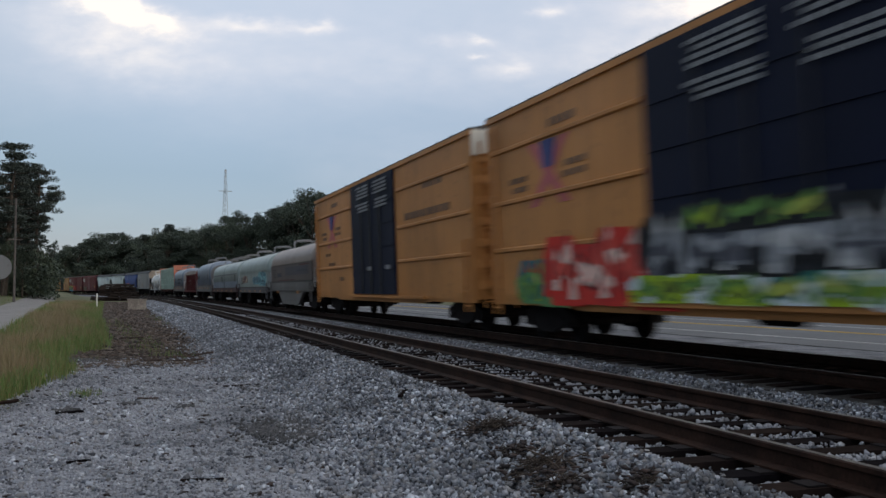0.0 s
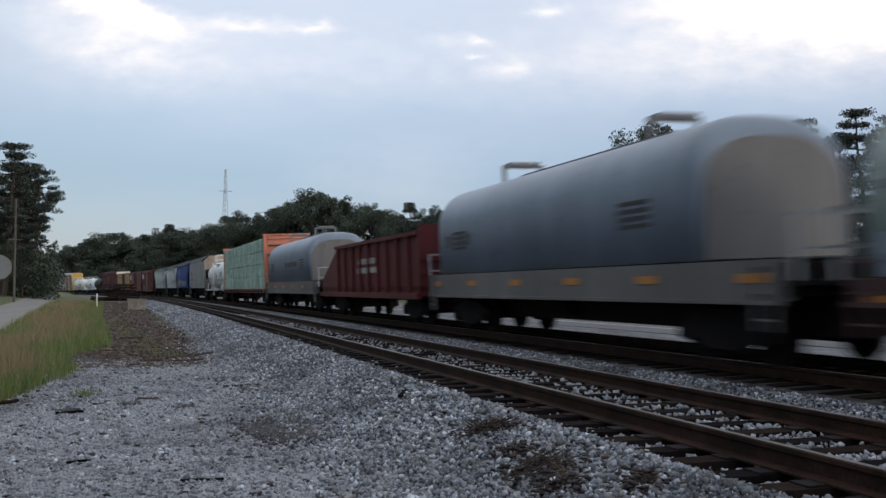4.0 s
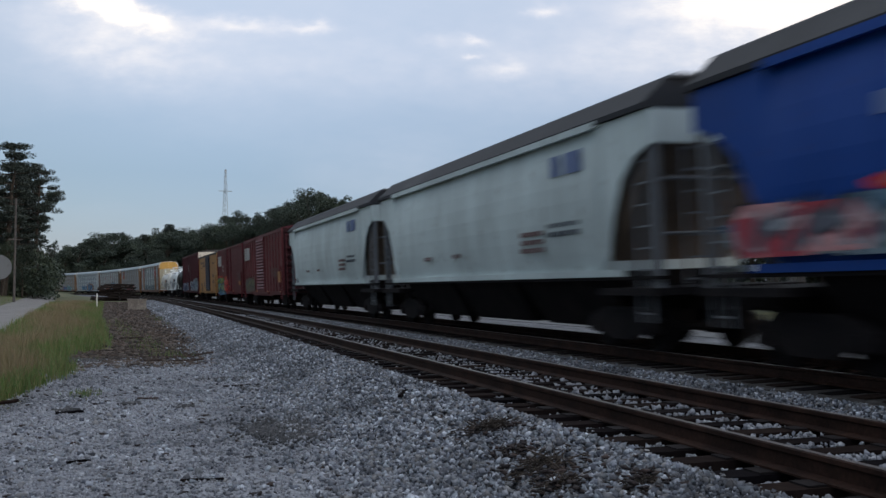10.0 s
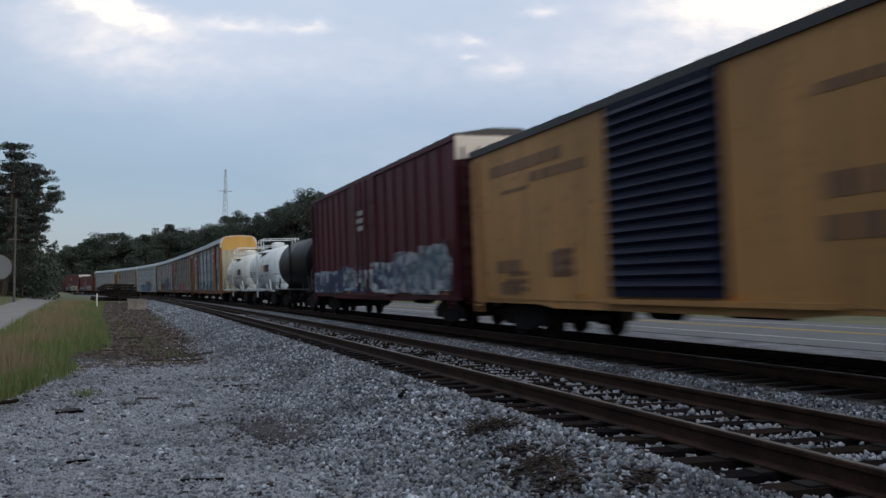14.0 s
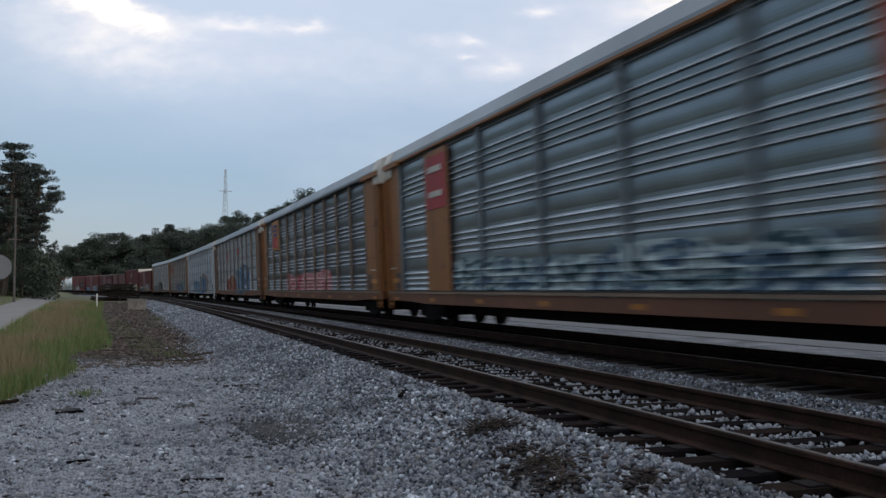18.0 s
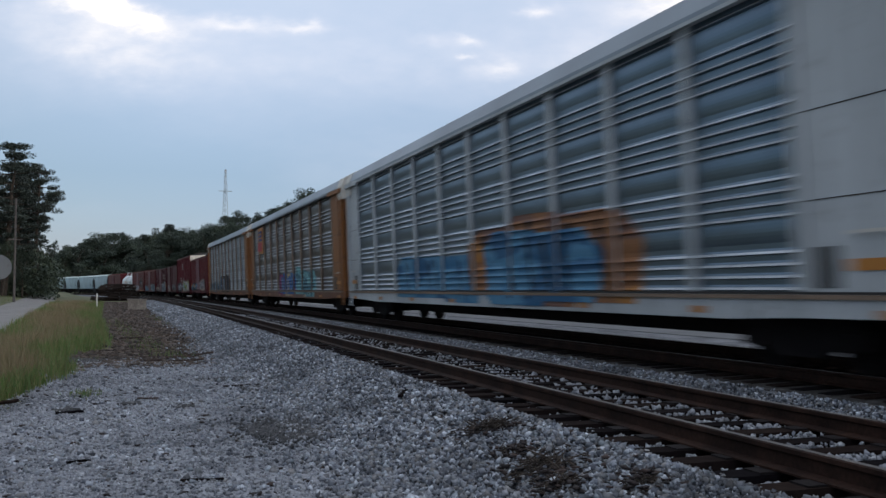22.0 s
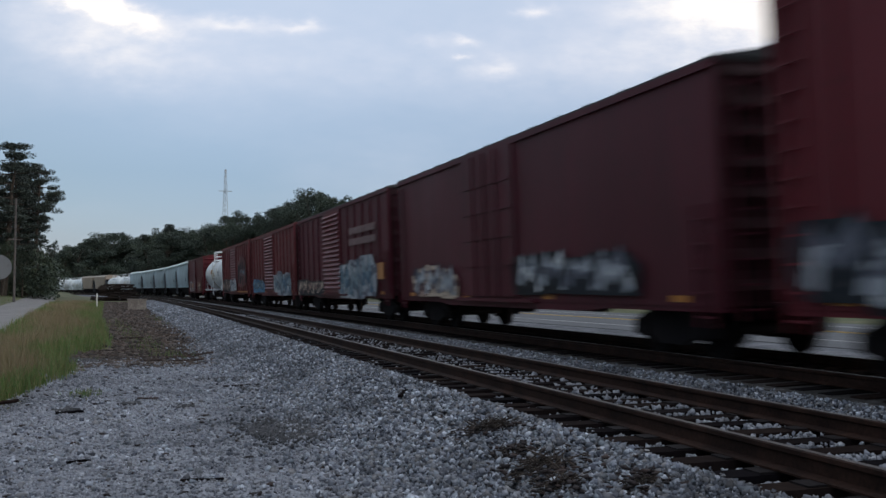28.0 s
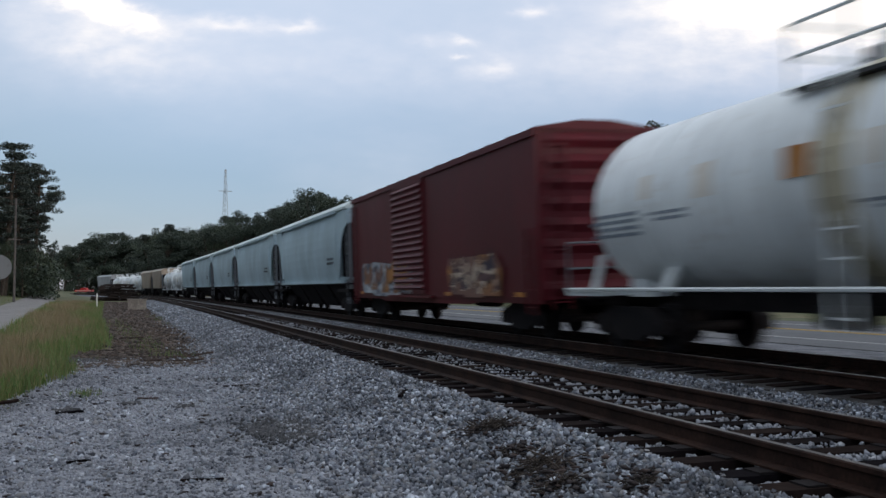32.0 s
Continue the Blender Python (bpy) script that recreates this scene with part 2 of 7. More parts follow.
# ---- the line of the railway ----
TRACK_X, SPACING, CANT = 9.38, 4.376, 2.3
STEP = 0.5
ARC_X, ARC_Y, ARC_T = [TRACK_X], [0.0], [0.0]
for i in range(1, 2000):
    d = min(i * STEP, 335)
    turn = 0.000341 * max(d - 4.7, 0) + 0.00125 * max(d - 139.7, 0)
    mid = (turn + ARC_T[-1]) / 2
    ARC_X.append(ARC_X[-1] - math.sin(mid) * STEP)
    ARC_Y.append(ARC_Y[-1] + math.cos(mid) * STEP)
    ARC_T.append(turn)


def on_line(s, off=0.0):
    """x, y and heading of a place s metres along the far track, off metres to its right."""
    if s <= 0:
        return TRACK_X + off, s, 0.0
    i = min(int(s / STEP), 1998)
    f = s / STEP - i
    t = ARC_T[i] + (ARC_T[i + 1] - ARC_T[i]) * f
    x = ARC_X[i] + (ARC_X[i + 1] - ARC_X[i]) * f
    y = ARC_Y[i] + (ARC_Y[i + 1] - ARC_Y[i]) * f
    return x + off * math.cos(t), y + off * math.sin(t), t


def sweep(prof, stations, closed=True):
    """A profile of (offset, z) swept along the line."""
    g = Geo()
    n = len(prof)
    vs, fs = [], []
    for s in stations:
        for o, z in prof:
            x, y, t = on_line(s, o)
            vs.append((x, y, z))
    last = n if closed else n - 1
    for k in range(len(stations) - 1):
        for i in range(last):
            a, b = k * n + i, k * n + (i + 1) % n
            fs.append((a, b, b + n, a + n))
    return g.add(vs, fs)


def stations(a, b, fine=2.0):
    out, s = [], a
    while s < b:
        out.append(s)
        s += 60 if s < -60 else (fine if s < 120 else 6)
    return out + [b]


# ---- ground, road and track ----
def smooth(a, b, v):
    t = min(max((v - a) / (b - a), 0), 1)
    return t * t * (3 - 2 * t)


def ground_z(x, y):
    z = -0.56
    z += 1.0 * smooth(-11, -22, x) * smooth(70, 140, y)
    z += 0.8 * smooth(36, 60, x) + 0.5 * smooth(330, 420, y)
    return z


def spaced(lo, hi, fine_lo, fine_hi, fine, grow=1.35):
    out = [fine_lo + fine * i for i in range(int((fine_hi - fine_lo) / fine) + 1)]
    s, v = fine, out[-1]
    while v < hi:
        s *= grow
        v += s
        out.append(min(v, hi))
    s, v = fine, out[0]
    while v > lo:
        s *= grow
        v -= s
        out.insert(0, max(v, lo))
    return out


GROUND = mottled("rough_grass_ground", [(0.3, (0.045, 0.055, 0.025)), (0.5, (0.09, 0.10, 0.04)), (0.7, (0.16, 0.13, 0.075))], 0.25, 0.95, 0.6, 0.05, 5)
gxs, gys = spaced(-3500, 3500, -40, 60, 4), spaced(-3500, 3500, -40, 340, 10)
g = Geo()
g.add([(x, y, ground_z(x, y)) for y in gys for x in gxs],
      [(j * len(gxs) + i, j * len(gxs) + i + 1, (j + 1) * len(gxs) + i + 1, (j + 1) * len(gxs) + i) for j in range(len(gys) - 1) for i in range(len(gxs) - 1)])
ground = new("ground", g.mesh("ground", GROUND, True))
tagged(ground, "rough ground with dry and green grass", "ground", kind="structure")


def grass_edge(y):
    """Where the grass strip ends beside the gravel."""
    return float(np.interp(y, [14, 15, 19.7, 21, 23.5, 25.5, 27, 40, 57, 150], [-2.0, -1.88, -1.08, -1.3, -1.6, -1.4, -0.7, -1.2, -2.0, -4.8]))


def patch(name, mat, outline, z, label, category):
    """A flat irregular sheet on the ground with a low rim."""
    ga = Geo()
    n = len(outline)
    ga.add([(x, y, z) for x, y in outline] + [(x, y, z - 0.03) for x, y in outline], [tuple(range(n))] + [(i, n + i, n + (i + 1) % n, (i + 1) % n) for i in range(n)])
    ob = new(name, ga.mesh(name, mat))
    return tagged(ob, label, category, kind="structure")


LOT_BED = mottled("dusty_gravel_bed", [(0.28, (0.137, 0.146, 0.167)), (0.5, (0.25, 0.261, 0.295)), (0.7, (0.339, 0.353, 0.387))], 1.1, 0.95, 0.9, 0.05, 22)
rng = random.Random(4)
left = [(-1.35 - 0.5 * math.sin(i * 0.9) - (0.6 if i < 3 else 0) - (0.9 if 8 < i < 14 else 0) + rng.uniform(-0.15, 0.15), -12 + i * 1.9) for i in range(18)]
top_edge = [(-1.3 + i * 0.5, 22.4 + rng.uniform(-0.4, 0.4)) for i in range(1, 7)]
patch("gravel_lot", LOT_BED, [(2.3, -12)] + [(2.3 + 0.12 * math.sin(i * 1.7) + rng.uniform(-0.12, 0.12), -11 + i * 0.9) for i in range(37)] + top_edge[::-1] + left[::-1], -0.545, "grey crushed-stone lot beside the track", "gravel")
rng = random.Random(8)
dirt_l = [(grass_edge(22.3 + i * 0.5) - 0.2 + rng.uniform(-0.25, 0.25), 22.3 + i * 0.5 + rng.uniform(-0.2, 0.2)) for i in range(216)]
dirt_r = [(float(np.interp(i * 0.5, [0, 8, 33, 66, 108], [1.0, 1.6, 1.15, 0.7, -0.6])) + 0.3 * math.sin(i * 0.37) + rng.uniform(-0.35, 0.35), 22.0 + rng.uniform(0, 0.4) + i * 0.5) for i in range(216)]
patch("dirt_strip", DIRT, dirt_l[::-1] + dirt_r, -0.552, "brown dirt and debris strip below the ballast", "dirt")
OIL = mottled("oily_gravel", [(0.3, (0.04, 0.0416, 0.0464)), (0.7, (0.096, 0.1, 0.108))], 5, 0.8, 0.9, 0.03, 30)
rng = random.Random(3)
patch("oily_patch", OIL, [(1.75 + math.cos(a) * 0.42 * rng.uniform(0.7, 1.2), 10.9 + math.sin(a) * 0.75 * rng.uniform(0.7, 1.2)) for a in [i * 0.3927 for i in range(16)]], -0.538, "dark oily patch in the gravel", "stain")

lane_r = [(-2.4 - 0.0615 * y - (0.0006 * max(y - 170, 0) ** 2), y) for y in range(-40, 261, 10)]
lane_l = [(x - 4.1, y) for x, y in lane_r]
ga = Geo()
ga.add([(x, y, ground_z(x, y) + 0.03) for x, y in lane_r] + [(x, y, ground_z(x, y) + 0.03) for x, y in lane_l],
       [(i + 1, i, len(lane_r) + i, len(lane_r) + i + 1) for i in range(len(lane_r) - 1)])
tagged(new("gravel_lane", ga.mesh("gravel_lane", LANE)), "pale gravel lane along the grass strip", "road", kind="structure")

ROAD_ST = stations(-700, 330, 4)
road = new("road", sweep([(8.7, -0.6), (22, -0.6), (22, -0.5), (15.3, -0.44), (8.7, -0.5)][::-1], ROAD_ST).mesh("road", ASPHALT))
tagged(road, "grey asphalt two-lane highway behind the tracks", "road", kind="structure")
for nm, o, m, zz in (("white_edge_line", 10.8, WHITE_LINE, -0.476), ("yellow_centre_line", 14.4, YELLOW_LINE, -0.443), ("yellow_centre_line", 14.65, YELLOW_LINE, -0.441), ("white_edge_line", 18.4, WHITE_LINE, -0.464)):
    ln = part(nm, sweep([(o - 0.06, zz - 0.01), (o + 0.06, zz - 0.01), (o + 0.06, zz + 0.006), (o - 0.06, zz + 0.006)][::-1], ROAD_ST), m, road)

BALLAST_PROF = [(-7.35, -0.62), (-7.1, -0.50), (-5.95, -0.235), (-5.72, -0.215), (-5.6, -0.25), (-3.2, -0.25), (-3.05, -0.215), (-2.75, -0.24), (-2.2, -0.30), (-1.75, -0.24), (-1.5, -0.23), (1.5, -0.15), (2.2, -0.07), (2.6, -0.1), (4.0, -0.53), (8.75, -0.52)]
ballast = new("ballast_bed", sweep(BALLAST_PROF[::-1], stations(-700, 620, 1.0), False).mesh("ballast_bed", GRAVEL))
tagged(ballast, "grey crushed-stone ballast bed under both tracks", "ballast", kind="structure")


for a, b, za, zb in ((-5.6, -3.2, -0.244, -0.244), (-1.62, 1.6, -0.225, -0.165)):
    tagged(new("fouled_ballast", sweep([(a, za), (b, zb), (b, zb - 0.05), (a, za - 0.05)][::-1], stations(-700, 620, 2.0)).mesh("fouled_ballast", FOULED)), "dark oil-fouled ballast between the ties", "ballast", kind="structure")


def ballast_z(o):
    for (a, za), (b, zb) in zip(BALLAST_PROF, BALLAST_PROF[1:]):
        if a <= o <= b:
            return za + (zb - za) * (o - a) / (b - a)
    return -0.56


def rail_prof(o, z):
    half = [(0.075, -0.172), (0.075, -0.158), (0.012, -0.135), (0.010, -0.05), (0.036, -0.038), (0.036, -0.008), (0.028, 0.0)]
    return [(o + a, z + b) for a, b in half] + [(o - a, z + b) for a, b in half[::-1]]


def head_prof(o, z):
    return [(o - 0.024, z), (o + 0.024, z), (o + 0.024, z + 0.003), (o - 0.024, z + 0.003)]


RAIL_ST = stations(-700, 620, 2.0)
TIE = Geo().box(-1.3, 1.3, -0.115, 0.115, -0.35, -0.178)
TIE_ME = TIE.mesh("tie", TIE_WOOD)
PLATE_ME = Geo().box(-0.17, 0.17, -0.09, 0.09, -0.18, -0.168).mesh("tie_plate", RUNNING)
rng = random.Random(21)
for label, mid, za, zb in (("empty near railway track with rusty rails on wooden ties", -SPACING, 0.0, 0.0), ("canted far railway track that carries the train", 0.0, 0.0, 0.06)):
    track = new("railway_track")
    tagged(track, label, "railway track", kind="structure")
    for o, z in ((mid - 0.7525, za), (mid + 0.7525, zb)):
        r = part("rail", sweep(rail_prof(o, z), RAIL_ST), RAIL_STEEL, track)
        part("rail_head", sweep(head_prof(o, z), RAIL_ST), RAIL_HEAD, r, "worn running surface")
    tilt = math.degrees(math.atan((zb - za) / 1.505))
    rest = Geo()
    s, n = 3.0, 0
    while s < 620:
        x, y, t = on_line(s, mid)
        m = pose(x, y, (za + zb) / 2, 0, -tilt, math.degrees(t) + rng.uniform(-0.8, 0.8)) @ Matrix.Translation((rng.uniform(-0.06, 0.06), 0, rng.uniform(-0.012, 0.004)))
        if n < 145:
            tie = part("tie", TIE_ME, None, track)
            tie.matrix_basis = m
            if n < 50 and mid < 0:
                for o in (-0.7525, 0.7525):
                    part("tie_plate", PLATE_ME, None, tie, at=(o, 0, 0.004))
        else:
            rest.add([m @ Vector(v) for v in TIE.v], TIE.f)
        s += 0.5
        n += 1
    s = 2.5
    while s > -640:
        x, y, t = on_line(s, mid)
        m = pose(x, y, (za + zb) / 2, 0, -tilt, 0)
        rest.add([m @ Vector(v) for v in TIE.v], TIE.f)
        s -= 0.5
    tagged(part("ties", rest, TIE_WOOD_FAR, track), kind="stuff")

DARK_CHIP = island_mat("dark_chips", [(0.01, 0.008, 0.009), (0.04, 0.027, 0.026), (0.018, 0.015, 0.018), (0.075, 0.05, 0.043), (0.02, 0.015, 0.016)])
nrg = np.random.default_rng(11)
CUBE_V = np.array([(x, y, z) for x in (-1, 1) for y in (-1, 1) for z in (-1, 1)], float)
CUBE_F = np.array([(0, 1, 3), (0, 3, 2), (4, 6, 7), (4, 7, 5), (0, 4, 5), (0, 5, 1), (2, 3, 7), (2, 7, 6), (0, 2, 6), (0, 6, 4), (1, 5, 7), (1, 7, 3)])


def stones(name, places, lo, hi, mat, label, flat=1.0):
    """Angular crushed stones, one jittered block each, at the places (n, 3)."""
    n = len(places)
    size = nrg.uniform(lo, hi, (n, 1, 1)) * nrg.uniform(0.6, 1.15, (n, 1, 3))
    v = CUBE_V[None] * nrg.uniform(0.45, 1.0, (n, 8, 1)) * size + nrg.normal(0, 0.12, (n, 8, 3)) * size
    q = nrg.normal(size=(n, 4))
    q /= np.linalg.norm(q, axis=1, keepdims=True)
    a, b, c, d = q.T
    rot = np.stack([1 - 2 * (c * c + d * d), 2 * (b * c - a * d), 2 * (b * d + a * c), 2 * (b * c + a * d), 1 - 2 * (b * b + d * d), 2 * (c * d - a * b), 2 * (b * d - a * c), 2 * (c * d + a * b), 1 - 2 * (b * b + c * c)], -1).reshape(n, 3, 3)
    v = np.einsum("nij,nkj->nki", rot, v) * np.array([1, 1, flat]) + places[:, None, :]
    f = CUBE_F[None] + (np.arange(n) * 8)[:, None, None]
    ob = new(name, fast_mesh(name, v.reshape(-1, 3), f.reshape(-1, 3), mat))
    return tagged(ob, label, "gravel", kind="stuff")


def strip_places(n, o0, o1, s0, s1, lift, power=1.6):
    """Places on the ballast, denser near the start."""
    s = s0 + (s1 - s0) * nrg.random(n) ** power
    o = nrg.uniform(o0, o1, n)
    out = np.empty((n, 3))
    for i in range(n):
        x, y, t = on_line(s[i], o[i])
        out[i] = (x, y, ballast_z(o[i]))
    out[:, 2] += nrg.uniform(*lift, n)
    return out


stones("shoulder_stones", strip_places(68000, -7.4, -5.55, 4, 48, (-0.012, 0.05)), 0.008, 0.031, STONE, "loose grey ballast stones on the shoulder")
stones("far_shoulder_stones", strip_places(12000, -7.5, -5.6, 44, 115, (-0.01, 0.04), 1.3), 0.025, 0.06, STONE, "grey ballast stones farther along the shoulder")
crib = strip_places(52000, -5.75, -2.9, 3.4, 48, (0.0, 0.072))
crib[:, 2] -= 0.035 * (crib[:, 0] < TRACK_X - SPACING - 0.7525)
phase = ((crib[:, 1] - 3.0) % 0.5)
rail_near = np.minimum(abs(crib[:, 0] - (TRACK_X - SPACING - 0.7525)), abs(crib[:, 0] - (TRACK_X - SPACING + 0.7525)))
crib = crib[(phase > 0.145) & (phase < 0.355) & (rail_near > 0.1) & (crib[:, 1] < 48) & (np.sin(crib[:, 1] * 2.1 + np.sin(crib[:, 0] * 3.0) * 1.4) + nrg.normal(0, 0.5, len(crib)) > -0.75)]
stones("crib_stones", crib, 0.012, 0.032, LOT_STONE, "grey ballast stones between the wooden ties")
stones("between_stones", strip_places(24000, -3.1, -1.62, 6, 55, (-0.01, 0.035)), 0.01, 0.028, STONE, "grey ballast stones between the two tracks")
n_lot = 52000
ly = 5 + 17.4 * nrg.random(n_lot) ** 1.3 + nrg.normal(0, 0.25, n_lot)
lx = nrg.uniform(-2.9, 2.4, n_lot)
keep = lx > np.interp(ly, [b for a, b in left], [a for a, b in left]) - 0.25 + nrg.normal(0, 0.12, n_lot)
lot = np.stack([lx, ly, np.full(n_lot, -0.545)], -1)[keep]
lot[:, 2] += nrg.uniform(-0.008, 0.012, len(lot))
mix_n = 9000
my_ = 5 + 24 * nrg.random(mix_n) ** 1.5
mx_ = 2.35 + nrg.normal(0, 0.42, mix_n)
mz_ = np.array([max(ballast_z(a - TRACK_X), -0.545) for a in mx_])
stones("toe_stones", np.stack([mx_, my_, mz_ + nrg.uniform(0.0, 0.03, mix_n)], -1), 0.01, 0.034, STONE, "mixed stones at the foot of the ballast")
stones("toe_gravel", np.stack([mx_ + nrg.normal(0.15, 0.2, mix_n), my_, mz_ + nrg.uniform(0.01, 0.03, mix_n)], -1), 0.008, 0.03, LOT_STONE, "pale gravel at the foot of the ballast")
stones("lot_stones", lot, 0.006, 0.021, LOT_STONE, "small grey stones of the gravel lot")
n_big = 2600
by_ = 5.2 + 18 * nrg.random(n_big) ** 1.2
bx_ = nrg.uniform(-1.3, 2.7, n_big)
stones("lot_cobbles", np.stack([bx_, by_, np.full(n_big, -0.538)], -1), 0.014, 0.04, STONE, "larger dark and pale stones strewn over the lot", 0.8)

n_chip = 420
cy = 6 + 24 * nrg.random(n_chip) ** 1.3
cx = nrg.uniform(-1.6, 2.4, n_chip)
chips = np.stack([cx, cy, np.full(n_chip, -0.535)], -1)
stones("bark_chips", chips, 0.012, 0.05, DARK_CHIP, "scattered dark bark chips and cinders", 0.35)
n_clod = 6500
ky = 21.0 + 108 * nrg.random(n_clod) ** 2.0
kl = np.array([grass_edge(q) for q in ky]) - 0.1
kr = np.interp(ky - 22, [0, 8, 33, 66, 108], [1.5, 1.9, 1.4, 0.9, -0.4])
clods = np.stack([kl + (kr - kl) * nrg.random(n_clod) + nrg.normal(0, 0.18, n_clod), ky + nrg.normal(0, 0.5, n_clod), np.full(n_clod, -0.545)], -1)
CLOD = island_mat("brown_clods", [(0.02, 0.0152, 0.0136), (0.076, 0.0512, 0.0384), (0.128, 0.092, 0.0704), (0.04, 0.0288, 0.024), (0.184, 0.152, 0.128)])
stones("dirt_clods", clods, 0.02, 0.085, CLOD, "brown clods, bark and debris on the dirt", 0.5)

gy = 22.5 + 50 * nrg.random(1500) ** 1.5
gx = np.interp(gy - 22, [0, 8, 33, 66], [1.2, 1.7, 1.2, 0.8]) - np.abs(nrg.normal(0, 0.35, 1500)) + 0.45
stones("dirt_gravel", np.stack([gx, gy, np.full(1500, -0.54)], -1), 0.012, 0.04, STONE, "grey stones strewn into the dirt")


# ---- running gear shared by the rail cars ----
def wheelset_geo():
    ga = Geo()
    for sgn in (-1, 1):
        rows = [(sgn * 0.68, 0.0), (sgn * 0.68, 0.445), (sgn * 0.71, 0.445), (sgn * 0.72, 0.42), (sgn * 0.82, 0.415), (sgn * 0.82, 0.34), (sgn * 0.77, 0.30), (sgn * 0.76, 0.16), (sgn * 0.82, 0.12), (sgn * 1.0, 0.09), (sgn * 1.0, 0.0)]
        ga.spin(rows if sgn > 0 else rows[::-1], 20, "x")
    ga.tube((-0.7, 0, 0), (0.7, 0, 0), 0.085, 10)
    return ga.shift(0, 0, 0.42)


WHEELSET = wheelset_geo().mesh("wheelset", RUNNING)
SF = Geo().plate([(-1.2, 0.34), (-1.2, 0.56), (-0.95, 0.66), (-0.55, 0.78), (0.55, 0.78), (0.95, 0.66), (1.2, 0.56), (1.2, 0.34), (1.0, 0.30), (0.72, 0.34), (0.42, 0.20), (-0.42, 0.20), (-0.72, 0.34), (-1.0, 0.30)], -0.07, 0.07)
for yy in (-0.88, 0.88):
    SF.spin([(-0.12, 0.0), (-0.12, 0.12), (0.12, 0.12), (0.12, 0.0)], 10, "x")
    SF.v[-40:] = [(a, b + yy, c + 0.42) for a, b, c in SF.v[-40:]]
SIDE_FRAME = SF.mesh("side_frame", RUNNING)
BOLSTER = Geo().box(-1.05, 1.05, -0.2, 0.2, 0.40, 0.74).box(-0.25, 0.25, -0.25, 0.25, 0.74, 0.86).mesh("bogie", RUNNING)
SPRING = Geo().tube((0, -0.15, 0.26), (0, -0.15, 0.5), 0.07, 8).tube((0, 0.05, 0.26), (0, 0.05, 0.5), 0.07, 8).mesh("springs", RUNNING)
COUPLER = Geo().box(-0.1, 0.1, -0.35, 0.45, 0.78, 0.95).box(-0.17, 0.17, 0.40, 0.62, 0.72, 1.0).mesh("coupler", RUNNING)


def bogie(car, y):
    b = part("bogie", BOLSTER, None, car, at=(0, y, 0))
    for sgn in (-1, 1):
        part("side_frame", SIDE_FRAME, None, b, at=(sgn * 1.0, 0, 0))
        part("springs", SPRING, None, b, at=(sgn * 1.0, 0, 0))
        part("wheelset", WHEELSET, None, b, at=(0, sgn * 0.88, 0))


def running_gear(car, pitch, centre, sill_w=0.35, sill_z=(0.75, 1.0), body=None):
    body = body or pitch - 1.1
    bogie(car, -centre)
    bogie(car, centre)
    part("centre_sill", Geo().box(-sill_w, sill_w, -body / 2, body / 2, *sill_z), RUNNING, car)
    for sgn in (-1, 1):
        c = part("coupler", COUPLER, None, car)
        c.matrix_basis = pose(0, sgn * (pitch / 2 - 0.52), 0, 0, 0, 0 if sgn > 0 else 180)
    part("air_tank", Geo().tube((0.55, -1.0, 0.72), (0.55, 0.6, 0.72), 0.2, 10), RUNNING, car)
    part("brake_cylinder", Geo().tube((-0.6, 0.4, 0.7), (-0.6, 1.3, 0.7), 0.16, 10), RUNNING, car)


def ladder_geo(x, y, z0, z1, across="y", w=0.42, step=0.36):
    ga = Geo()
    for sgn in (-1, 1):
        o = sgn * w / 2
        p = (x, y + o) if across == "y" else (x + o, y)
        ga.box(p[0] - 0.02, p[0] + 0.02, p[1] - 0.02, p[1] + 0.02, z0, z1)
    z = z0 + 0.15
    while z < z1:
        if across == "y":
            ga.box(x - 0.015, x + 0.015, y - w / 2, y + w / 2, z - 0.015, z + 0.015)
        else:
            ga.box(x - w / 2, x + w / 2, y - 0.015, y + 0.015, z - 0.015, z + 0.015)
        z += step
    return ga


def bars(x, y0, z0, rows, length, height, gap, rng, fill=0.75):
    """Rows of plain bars in place of lettering, on the face at x."""
    out = []
    for r in range(rows):
        y = y0
        while y < y0 + length * rng.uniform(0.75, 1.0):
            w = rng.uniform(0.12, 0.4) * max(height / 0.15, 0.8)
            z = z0 - r * (height + gap)
            out.append(Geo().box(x - 0.006, x + 0.004, y, max(min(y + w * fill, y0 + length), y + 0.05), z - height, z))
            y += w
    return out


def tag_mat(name, colors, scale=1.6):
    """Sprayed paint: patches of a few colours."""
    if name in PAINTS:
        return PAINTS[name]
    m, nt, bs = node_mat(name)
    a = noise_node(nt, scale, (1, 0.5, 1.5), 8)
    n = len(colors)
    stops = []
    for i, c in enumerate(colors):
        stops += [(0.30 + 0.4 * i / n, c), (0.30 + 0.4 * (i + 0.85) / n, c)]
    col = ramp_node(nt, a, stops)
    f = noise_node(nt, 9, (1, 1, 1), 5)
    col = mix_node(nt, ramp_node(nt, f, [(0.5, (0, 0, 0)), (0.75, (0.4, 0.4, 0.4))]), col, (0.10, 0.09, 0.09))
    nt.links.new(col, bs.inputs["Base Color"])
    bs.inputs["Roughness"].default_value = 0.6
    bs.inputs["Specular IOR Level"].default_value = 0.2
    PAINTS[name] = m
    return m


